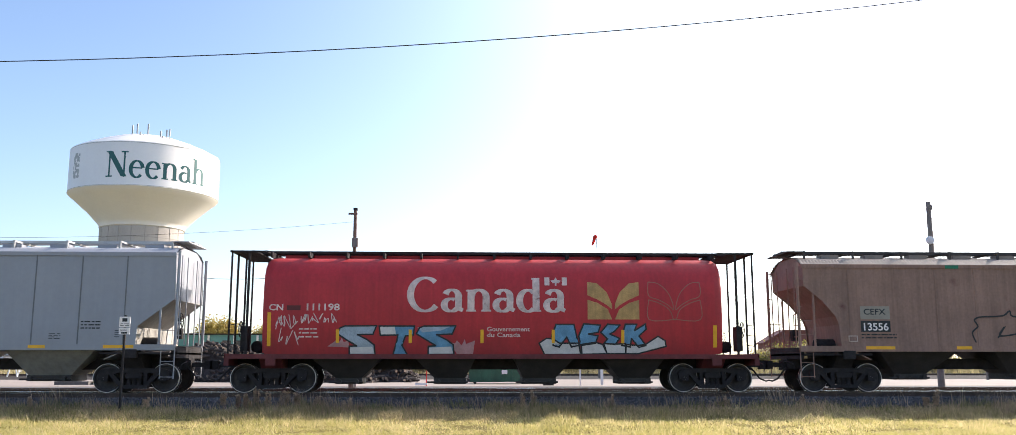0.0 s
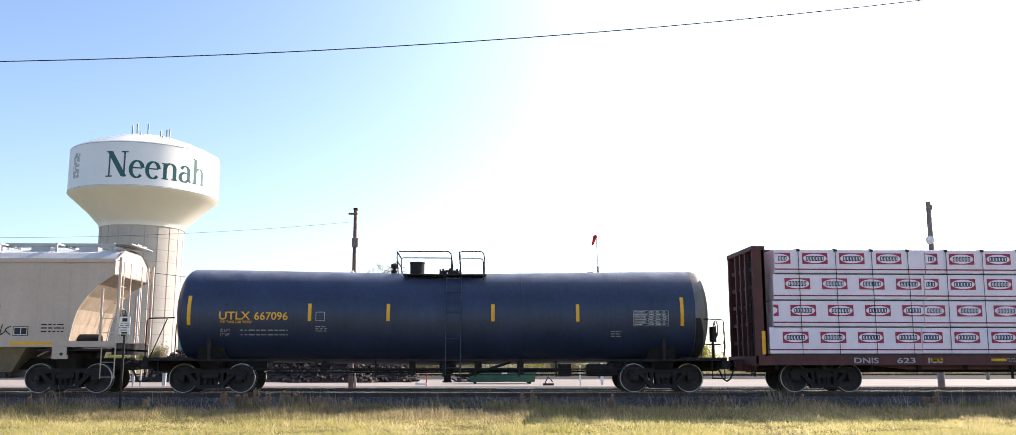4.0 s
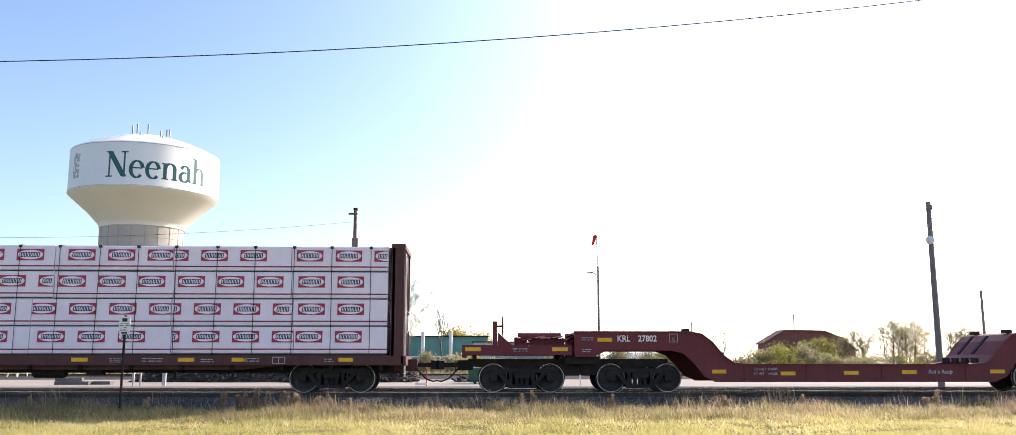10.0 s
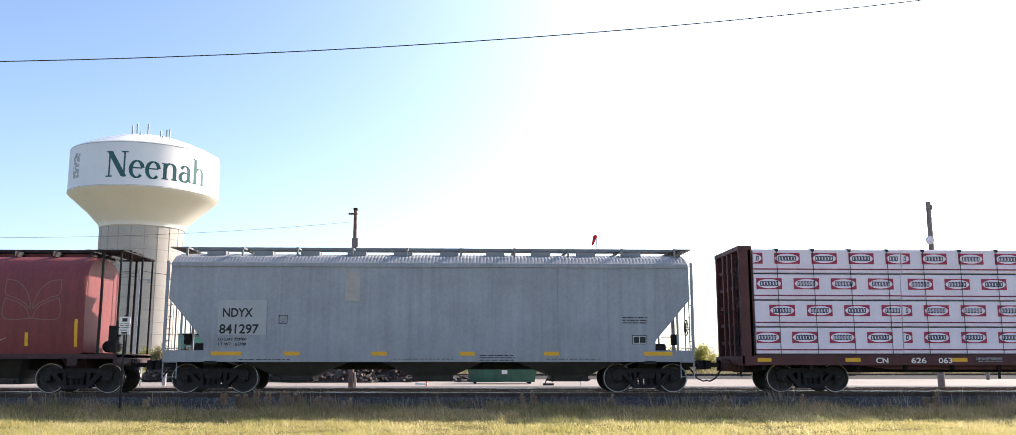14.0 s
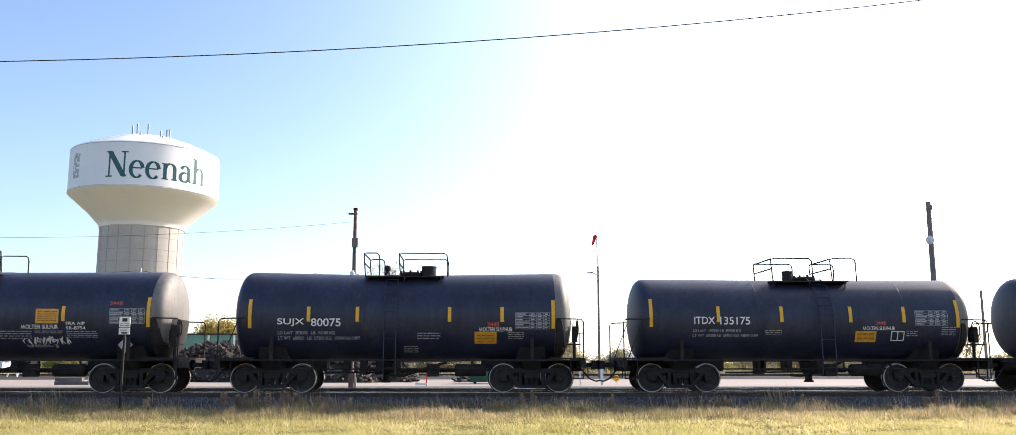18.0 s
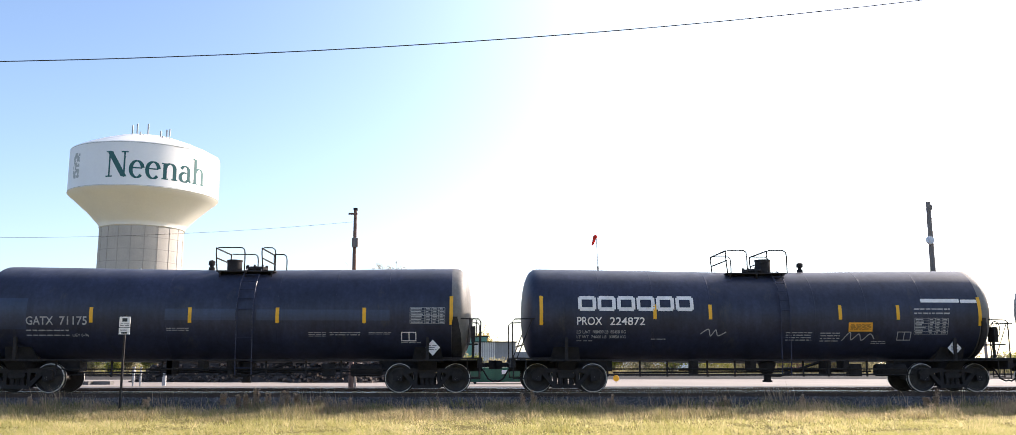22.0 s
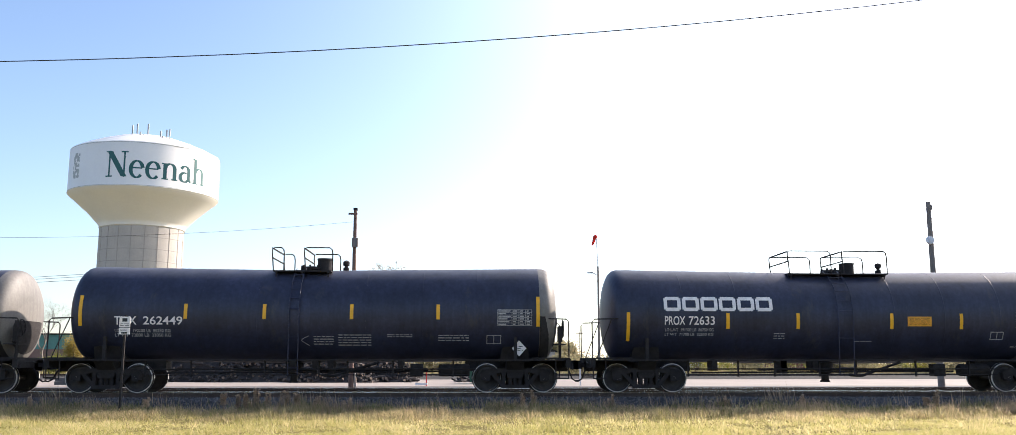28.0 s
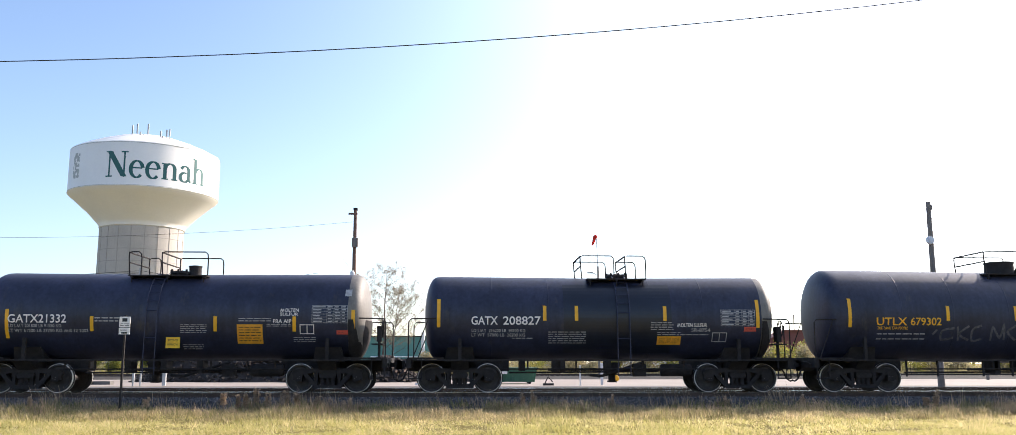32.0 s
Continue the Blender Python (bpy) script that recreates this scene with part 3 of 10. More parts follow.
def serif_word(word, x0, x1, z0, z1, surf, material, parent, thick=0.2, thin=0.06):
    """Roman letters drawn with a broad nib: stems thick, joins thin, short serifs. Heights: capitals 1.0, small letters 0.66."""
    def arc(cx, cz, rx, rz, a0, a1, n=22):
        return [(cx + rx * math.cos(radians(a0 + (a1 - a0) * i / n)), cz + rz * math.sin(radians(a0 + (a1 - a0) * i / n))) for i in range(n + 1)]
    X = 0.64
    L = {
        "N": (0.98, [[(0.18, 0), (0.18, 1)], [(0.18, 0.99), (0.80, 0.02)], [(0.80, 0), (0.80, 1)]], [(0.04, 0.32, 0), (0.02, 0.25, 1), (0.66, 0.94, 1)], {1: 0.24, 0: 0.07, 2: 0.07}),
        "C": (0.92, [arc(0.50, 0.5, 0.40, 0.49, 48, 318)], [], {}),
        "e": (0.64, [[(0.09, 0.37), (0.53, 0.37)], arc(0.32, 0.32, 0.235, 0.32, 10, 318)], [], {0: 0.05}),
        "n": (0.74, [[(0.16, 0), (0.16, X)], arc(0.37, X - 0.22, 0.20, 0.21, 165, 0) + [(0.57, 0)]], [(0.03, 0.30, 0), (0.44, 0.71, 0), (0.02, 0.16, X)], {}),
        "a": (0.66, [arc(0.30, X - 0.20, 0.18, 0.19, 160, 0) + [(0.48, 0.09), (0.60, 0.03)], arc(0.28, 0.19, 0.185, 0.18, 60, 300) + [(0.47, 0.12)]], [], {}),
        "d": (0.72, [arc(0.31, 0.32, 0.23, 0.31, 50, 310), [(0.53, 0.0), (0.53, 1.0)]], [(0.40, 0.53, 1.0), (0.53, 0.67, 0)], {}),
        "h": (0.74, [[(0.16, 0), (0.16, 1.0)], arc(0.37, X - 0.22, 0.20, 0.21, 165, 0) + [(0.57, 0)]], [(0.03, 0.30, 0), (0.44, 0.71, 0), (0.02, 0.16, 1.0)], {}),
    }
    lift = 3.0 if z0 > 20 else 1.0

    def raised(p, d):
        return (p[0], p[1] - d * lift, p[2])
    total = sum(L[c][0] for c in word)
    k, h = (x1 - x0) / total, z1 - z0
    x = x0
    for c in word:
        w, lines, serifs, fixed = L[c]
        g = Mesh()
        for li, pts in enumerate(lines):
            dense = []
            for a, b in zip(pts, pts[1:]):
                for i in range(6 if len(pts) < 4 else 1):
                    n = 6 if len(pts) < 4 else 1
                    dense.append((a[0] + (b[0] - a[0]) * i / n, a[1] + (b[1] - a[1]) * i / n))
            dense.append(pts[-1])
            ed = []
            for i, p in enumerate(dense):
                q0, q1 = dense[max(i - 1, 0)], dense[min(i + 1, len(dense) - 1)]
                dx, dz = q1[0] - q0[0], q1[1] - q0[1]
                d = math.hypot(dx, dz) or 1
                wd = fixed.get(li, thin + (thick - thin) * abs(dz / d) ** 1.3)
                if c == "N" and li == 1:
                    ed.append(((p[0] - wd / 2, p[1]), (p[0] + wd / 2, p[1])))
                else:
                    ed.append(((p[0] - dz / d * wd / 2, p[1] + dx / d * wd / 2), (p[0] + dz / d * wd / 2, p[1] - dx / d * wd / 2)))
            for (a, b), (e, f2) in zip(ed, ed[1:]):
                g.add([raised(surf(x + q[0] * k, z0 + q[1] * h), 0.0012 * li) for q in (a, b, f2, e)], [(0, 1, 2, 3)])
        for sx0, sx1, sz in serifs:
            za = sz - 0.05 if sz > 0.3 else sz
            g.add([raised(surf(x + a * k, z0 + b * h), 0.0035) for a, b in ((sx0, za), (sx1, za), (sx1, za + 0.05), (sx0, za + 0.05))], [(0, 1, 2, 3)])
        part("letter", g.data("letter", material, flip=False), parent=parent)
        x += w * k


tower()
# ---- behind the tracks ----
LOT = -0.33
TEALW = mat("building_teal", (0.10, 0.27, 0.25), 0.7, var=0.08, scale=0.4)
BRNW = mat("building_brown", (0.24, 0.15, 0.13), 0.85, var=0.12, scale=0.4)
WHTW = mat("trim_white", (0.7, 0.7, 0.7), 0.6, var=0.05)
DARKG = mat("dark_glass", (0.02, 0.025, 0.03), 0.15, var=0.1)
GREYC = mat("corrugated_grey", (0.26, 0.27, 0.30), 0.6, 0.3, var=0.12, scale=1.0, streak=0.2)
REDB = mat("barn_red_brown", (0.20, 0.075, 0.065), 0.85, var=0.12, scale=0.5)
PALEM = mat("pale_tarpaulin", (0.82, 0.83, 0.86), 0.5, var=0.1, scale=0.3)
GREEND = mat("dumpster_green", (0.03, 0.12, 0.07), 0.5, var=0.2, scale=1.5, streak=0.2)
LOGM = mat("log_bark", (0.048, 0.038, 0.034), 0.95, var=0.4, scale=3, bump=0.6)
CUTM = mat("cut_wood", (0.15, 0.105, 0.075), 0.85, var=0.2, scale=4)
# bark of the far bare trees, paled to hold sunlit haze in its colour
BARK_HAZED = mat("hazed_bark", (0.21, 0.185, 0.165), 0.95, var=0.2, scale=3)
BARK = mat("grey_bark", (0.11, 0.09, 0.075), 0.95, var=0.25, scale=3)
REDP = mat("marker_red", (0.75, 0.05, 0.04), 0.5, var=0.05)


def leaf_mat(name, a, b, trans=0.45, drift=0.0):
    """Leaves and blades: colour varies from piece to piece, light shines through."""
    m = bpy.data.materials.new(name)
    m.use_nodes = True
    n, l = m.node_tree.nodes, m.node_tree.links
    p = n["Principled BSDF"]
    g = n.new("ShaderNodeNewGeometry")
    co = n.new("ShaderNodeTexCoord")
    t = n.new("ShaderNodeTexNoise")
    t.inputs["Scale"].default_value, t.inputs["Detail"].default_value = 0.45, 4
    l.new(co.outputs["Object"], t.inputs["Vector"])
    q = n.new("ShaderNodeMath")
    q.operation = "ADD"
    l.new(g.outputs["Random Per Island"], q.inputs[0])
    l.new(t.outputs["Fac"], q.inputs[1])
    r = n.new("ShaderNodeMapRange")
    r.inputs["From Min"].default_value, r.inputs["From Max"].default_value = 0.45, 1.35
    if drift:
        # greener away from the track
        for end in ("From Min", "From Max"):
            r.inputs[end].default_value += 25.3 * drift
        sx = n.new("ShaderNodeSeparateXYZ")
        l.new(co.outputs["Object"], sx.inputs[0])
        mv = n.new("ShaderNodeMath")
        mv.operation = "MULTIPLY_ADD"
        mv.inputs[1].default_value = drift
        l.new(sx.outputs["Y"], mv.inputs[0])
        l.new(q.outputs[0], mv.inputs[2])
        q = mv
    l.new(q.outputs[0], r.inputs["Value"])
    mx = n.new("ShaderNodeMix")
    mx.data_type = "RGBA"
    mx.inputs[6].default_value, mx.inputs[7].default_value = (*a, 1), (*b, 1)
    l.new(r.outputs[0], mx.inputs["Factor"])
    l.new(mx.outputs[2], p.inputs["Base Color"])
    p.inputs["Roughness"].default_value = 0.65
    tr = n.new("ShaderNodeBsdfTranslucent")
    l.new(mx.outputs[2], tr.inputs["Color"])
    ms = n.new("ShaderNodeMixShader")
    ms.inputs[0].default_value = trans
    l.new(p.outputs[0], ms.inputs[1])
    l.new(tr.outputs[0], ms.inputs[2])
    l.new(ms.outputs[0], n["Material Output"].inputs["Surface"])
    return m


LEAF_Y = leaf_mat("autumn_leaves", (0.52, 0.36, 0.09), (0.33, 0.28, 0.08), 0.5)
LEAF_G = leaf_mat("shrub_leaves", (0.46, 0.38, 0.09), (0.23, 0.26, 0.06), 0.5)
LEAF_B = leaf_mat("dry_leaves", (0.42, 0.34, 0.21), (0.28, 0.26, 0.14), 0.5)
LEAF_T = leaf_mat("thinning_leaves", (0.36, 0.28, 0.21), (0.20, 0.165, 0.10), 0.45)
REED = leaf_mat("dry_reeds", (0.60, 0.48, 0.28), (0.38, 0.34, 0.16))


def quads(name, centres, sizes, rng):
    """Many small leaf quads in one mesh, each its own island."""
    n = len(centres)
    u = rng.normal(size=(n, 3))
    u /= np.linalg.norm(u, axis=1)[:, None]
    w = np.cross(u, rng.normal(size=(n, 3)))
    w /= np.linalg.norm(w, axis=1)[:, None]
    s = np.asarray(sizes)[:, None]
    v = np.stack([centres - u * s, centres + w * s * 0.6, centres + u * s, centres - w * s * 0.6], 1).reshape(-1, 3)
    me = bpy.data.meshes.new(name)
    me.from_pydata(v.tolist(), [], np.arange(4 * n).reshape(-1, 4).tolist())
    return me


def tree(x, y, height, spread, label, leaves, leaf, seed, trunk_r=0.2, depth=4, bare_low=0.25, size=0.16, lean=0.0, first=0.33, gather=0.05, bark=None):
    rng = random.Random(seed)
    t = thing("tree", label, "tree", pose(x, y, LOT - 0.03))
    g = Mesh()
    tips = []

    def grow(p, d, length, r, k):
        q = p + d * length * 0.5 + Vector((rng.uniform(-1, 1), rng.uniform(-1, 1), 0)) * length * 0.07
        e = p + d * length
        g.tube([p, q, e], r, 5 if k < 3 else 3, 0, r * 0.6)
        if k >= depth:
            tips.append(e)
            return
        if k >= min(2, depth - 2):
            tips.extend((q, e))
        n = rng.choice((2, 3)) if k else rng.choice((3, 4))
        a0 = rng.uniform(0, 6.28)
        for i in range(n):
            a = a0 + 6.28 * i / n + rng.uniform(-0.5, 0.5)
            tilt = rng.uniform(0.35, 0.8) * spread
            nd = (d + Vector((math.cos(a) * tilt, math.sin(a) * tilt, rng.uniform(0.0, 0.3)))).normalized()
            grow(p + d * length * rng.uniform(0.55, 1.0), nd, length * rng.uniform(0.6, 0.82), r * 0.6, k + 1)
    grow(Vector((0, 0, 0)), Vector((lean, 0, 1)).normalized(), height * first, trunk_r, 0)
    top = max(v[2] for v in g.v)
    k = height / top
    g.v = [(a * k, b * k, c * k) for a, b, c in g.v]
    part("trunk", g, bark or BARK, t, "branching trunk and limbs")
    if leaves:
        r2 = np.random.default_rng(seed)
        base = np.array([tuple(p * k) for p in tips])
        c = base[r2.integers(0, len(base), leaves)] + r2.normal(0, height * gather, (leaves, 3))
        me = quads("crown", c, r2.uniform(0.6, 1.2, leaves) * size, r2)
        me.materials.append(leaf)
        part("crown", me, parent=t, label="sparse small leaves")
    return t


def leader_tree(x, y, height, width, label, leaves, leaf, seed, stems=((0.0, 0.02, 1.0),)):
    """Open-crowned tree: upright leaders with limbs all the way up and leaves in loose tufts along the twigs."""
    rng = random.Random(seed)
    t = thing("tree", label, "tree", pose(x, y, LOT - 0.03))
    tufts = []
    for sx, lean, tall in stems:
        H = height * tall
        g = Mesh()
        line = [Vector((sx + lean * H * k / 6 + rng.uniform(-0.12, 0.12) * (k > 0), rng.uniform(-0.1, 0.1), H * k / 6)) for k in range(7)]
        g.tube(line, 0.16 * tall, 6, 0, 0.02)
        for k in range(26):
            f = 0.24 + 0.74 * k / 25
            p = line[min(5, int(f * 6))].lerp(line[min(5, int(f * 6)) + 1], f * 6 % 1)
            reach = width * 0.5 * tall * max(0.16, 1 - ((f - 0.52) / 0.52) ** 2) * rng.uniform(0.55, 1.05)
            a = 2.4 * k + rng.uniform(-0.5, 0.5)
            way = Vector((math.cos(a), math.sin(a) * 0.8, 0))
            m = p + way * reach * 0.5 + Vector((0, 0, reach * rng.uniform(0.25, 0.45)))
            e = p + way * reach + Vector((0, 0, reach * rng.uniform(0.6, 0.95)))
            g.tube([p, m, e], 0.045 * (1.2 - f), 4, 0, 0.01)
            for q in range(7):
                u = 0.3 + 0.7 * q / 6
                b = p.lerp(m, u * 2) if u < 0.5 else m.lerp(e, u * 2 - 1)
                w = b + Vector((rng.uniform(-0.6, 0.6), rng.uniform(-0.5, 0.5), rng.uniform(0.1, 0.8)))
                g.tube([b, w], 0.012, 3, 0, 0.006)
                if rng.random() < 0.75:
                    tufts.append(w)
                    tufts.append(b.lerp(w, 0.6))
        part("trunk", g, BARK, t, "upright trunk with open limbs")
    r2 = np.random.default_rng(seed)
    base = np.array([tuple(p) for p in tufts])
    c = base[r2.integers(0, len(base), leaves)] + r2.normal(0, 0.17, (leaves, 3))
    me = quads("crown", c, r2.uniform(0.6, 1.2, leaves) * 0.07, r2)
    me.materials.append(leaf)
    part("crown", me, parent=t, label="sparse small leaves")
    return t


def bush(x, y, w, h, leaf, label, seed, n=500, size=0.14, kind="", lobe=9):
    r = np.random.default_rng(seed)
    t = thing("bush", label, "bush", pose(x, y, LOT - 0.03))
    g = Mesh()
    q = random.Random(seed)
    for i in range(7):
        a = q.uniform(0, 6.28)
        g.tube([(0, 0, 0), (math.cos(a) * w * 0.15, math.sin(a) * w * 0.15, h * 0.4), (math.cos(a) * w * 0.35 * q.random(), math.sin(a) * w * 0.3, h * q.uniform(0.6, 0.95))], 0.03, 4, 0, 0.01)
    part("stem", g, BARK, t)
    lobes = r.uniform(-0.5, 0.5, (lobe, 3)) * np.array([w * 0.8, w * 0.5, 0]) + np.array([0, 0, 1]) * r.uniform(0.25, 0.8, (lobe, 1)) * h
    c = lobes[r.integers(0, lobe, n)] + r.normal(0, 1, (n, 3)) * np.array([w * 0.13, w * 0.12, h * 0.12])
    c[:, 2] = np.clip(c[:, 2], 0.03, None)
    me = quads("foliage", c, r.uniform(0.5, 1.2, n) * size, r)
    me.materials.append(leaf)
    part("foliage", me, parent=t)
    return t


def pole(name, x, y, z1, r, material, label, fittings=()):
    t = thing(name, label, "pole", pose(x, y, LOT - 0.03))
    part("shaft", Mesh().lathe([(r, -0.4), (r * 0.95, 0.1), (r * 0.62, z1 - LOT)], 12), material, t, smooth=True)
    for nm, mesh, m in fittings:
        part(nm, mesh, m, t)
    return t


pole("utility_pole", -5.82, 46, 8.74, 0.135, POLE, "dark brown wooden utility pole behind the tracks",
     [("crossarm", Mesh().box(-0.35, 0.1, -0.05, 0.05, 8.78, 8.87), POLE), ("cap", Mesh().box(-0.10, 0.10, -0.1, 0.1, 9.0, 9.12), STEEL_D),
      ("cable_box", Mesh().box(-0.12, 0.17, -0.2, 0.02, 7.1, 7.55), POLE_G), ("insulator", Mesh().lathe([(0.05, 5.5), (0.12, 5.55), (0.12, 5.8), (0.05, 5.9)], 10, "z", (-0.05, -0.16, 0)), WHTW),
      ("base_post", Mesh().prism([(0.14, -0.3), (0.30, -0.3), (0.22, 0.85), (0.14, 0.85)], -0.06, 0.06), mat("pale_wood", (0.36, 0.28, 0.22), 0.8, var=0.2, scale=4))])
pole("utility_pole", 22.0, 42, 8.60, 0.17, POLE_G, "grey weathered pole with a round lamp",
     [("lamp_head", Mesh().box(-0.06, 0.14, -0.1, 0.1, 8.55, 8.78), POLE_G), ("round_lamp", Mesh().lathe([(0.05, -0.18), (0.18, -0.15), (0.2, -0.04), (0.08, 0.02)], 18, "y", (-0.16, -0.16, 7.05)), WHTW)])
t = pole("windsock_mast", 11.45, 80, 9.5, 0.13, POLE_G, "grey pole carrying an orange-red windsock on a thin mast",
         [("mast", Mesh().tube([(0, 0, 9.7), (-0.12, 0, 12.6)], 0.035, 6), GALV), ("lamp_arm", Mesh().tube([(0, 0, 9.0), (-0.5, 0, 9.25)], 0.04, 6).box(-0.95, -0.45, -0.1, 0.1, 9.18, 9.3), GALV)])
part("windsock", Mesh().lathe([(0.19, 0), (0.16, 0.3), (0.12, 0.6), (0.09, 0.95), (0.075, 0.95), (0.16, 0.02)], 14), leaf_mat("thin_red_fabric", (0.85, 0.10, 0.05), (0.75, 0.08, 0.05), 0.6), t, "hanging orange-red fabric cone", pose(-0.16, 0, 12.6, 180, 20, 0), True)
pole("utility_pole", 40.4, 70, 6.65, 0.14, POLE_G, "thin grey pole in the yard")
pole("utility_pole", -35.75, 100, 11.2, 0.22, GALV, "slim pale steel pole beside the water tower",
     [("bracket", Mesh().box(-0.3, 1.3, -0.08, 0.08, 10.2, 10.35).box(0.9, 1.3, -0.2, 0.2, 9.9, 10.3), GALV)])
for x, y, h in ((44.3, 180, 9.1), (65.0, 180, 10.7), (-35.0, 210, 11.0), (18.0, 200, 8.0), (28.0, 230, 9.0)):
    pole("utility_pole", x, y, h, 0.14, POLE_G, "far thin utility pole on the horizon", [("crossarm", Mesh().box(-0.9, 0.9, -0.08, 0.08, h - 0.3, h - 0.15), POLE_G)])
lat = thing("lattice_mast", "small grey lattice mast with insulators behind the yard", "mast", pose(-25.2, 150, LOT))
g = Mesh()
for a, b in ((-0.5, -0.5), (0.5, -0.5), (0.5, 0.5), (-0.5, 0.5)):
    g.tube([(a, b, 0), (a * 0.6, b * 0.6, 7.2)], 0.06, 4)
for k in range(9):
    g.box(-0.75, 0.75, -0.4, 0.4, 0.6 + 0.75 * k, 0.72 + 0.75 * k)
part("lattice", g, GALV, lat)


def cable(name, pts, r, label):
    return solid(name, Mesh().tube(pts, r, 5), WIREM, label, "cable")


cable("overhead_cable", [(x, 16.0, 6.83 + 0.090 * (x - 0.69) + 0.003025 * (x - 0.69) ** 2) for x in np.linspace(-20, 18, 30).tolist()], 0.0095, "thin black overhead cable slung across the view")
for x, z in ((-20, 6.30), (18, 9.35)):
    t = thing("utility_pole", "wooden pole that carries the near cable", "pole", pose(x, 16.0, -0.85))
    part("shaft", Mesh().lathe([(0.16, -0.3), (0.11, z + 1.2)], 10), POLE, t)
cable("overhead_cable", [(-5.85 - k * 2.2, 46, 8.05 - 0.218 * k + 0.0129 * k * k) for k in range(12)], 0.007, "thin far cable hung from the wooden pole")
for dz, sag in ((0.0, 0.9), (-0.25, 1.0), (-0.6, 1.2)):
    cable("overhead_cable", [(-35.75 - 2.6 * k, 100, 10.9 + dz - 0.19 * k + 0.004 * sag * k * k) for k in range(16)], 0.022, "far service cable on the steel pole")
cable("overhead_cable", [(-35.75 + 1.6 * k, 100, 10.9 - 0.28 * k + 0.022 * k * k) for k in range(13)], 0.02, "far service cable on the steel pole")


# ---- long teal works building ----
def works():
    t = thing("works_building", "long low works building, teal upper wall over brown base", "building", pose(0, 182, -0.4))
    part("wall", Mesh().box(-150, -28.5, 0, 30, 0, 4.1), BRNW, t, "brown lower wall")
    part("upper_wall", Mesh().box(-150, -28.5, 0.1, 30, 4.1, 6.9), TEALW, t, "teal metal cladding")
    part("wall", Mesh().box(-28.5, 3.6, -1.0, 28, 0, 1.9), BRNW, t)
    part("upper_wall", Mesh().box(-28.5, 3.6, -0.9, 28, 1.9, 6.5), TEALW, t)
    part("roof_edge", Mesh().box(-150.3, -28.4, -0.2, 30, 6.9, 7.15), STEEL_D, t, "dark roof edge")
    part("roof_edge", Mesh().box(-28.4, 3.9, -1.2, 28, 6.5, 6.75), STEEL_D, t)
    pipe = Mesh().box(-0.18, 0.18, -0.25, 0.1, 1.0, 6.8).data("downpipe", WHTW)
    for x in (-88, -70, -51, -46, -41.5):
        part("downpipe", pipe, parent=t, at=pose(x, 0, 0))
    rib = Mesh().box(-0.06, 0.06, -0.07, 0.0, 1.9, 6.5).data("cladding_rib", TEALW)
    for k in range(28):
        part("cladding_rib", rib, parent=t, at=pose(-27.5 + 1.13 * k, -0.9, 0))
    win = Mesh().box(-0.8, 0.8, -0.08, 0.05, 4.5, 5.8).data("window", DARKG)
    for x in (-100, -96, -60, -58, -47.5, -45.0, -35):
        w = part("window", win, parent=t, at=pose(x, 0, 0))
    for x in (-8.9, -3.5):
        part("chimney_pipe", Mesh().lathe([(0.35, 0), (0.35, 7.4)], 14, "z", (x, -3.5, 0)), WHTW, t, "white pipe stack")
    for z in (1.6, 2.6):
        part("pipe_run", Mesh().tube([(-19.0, -3.3, z), (-3.5, -3.3, z)], 0.09, 8), PALEM, t, "pale pipe along the wall", smooth=True)


works()


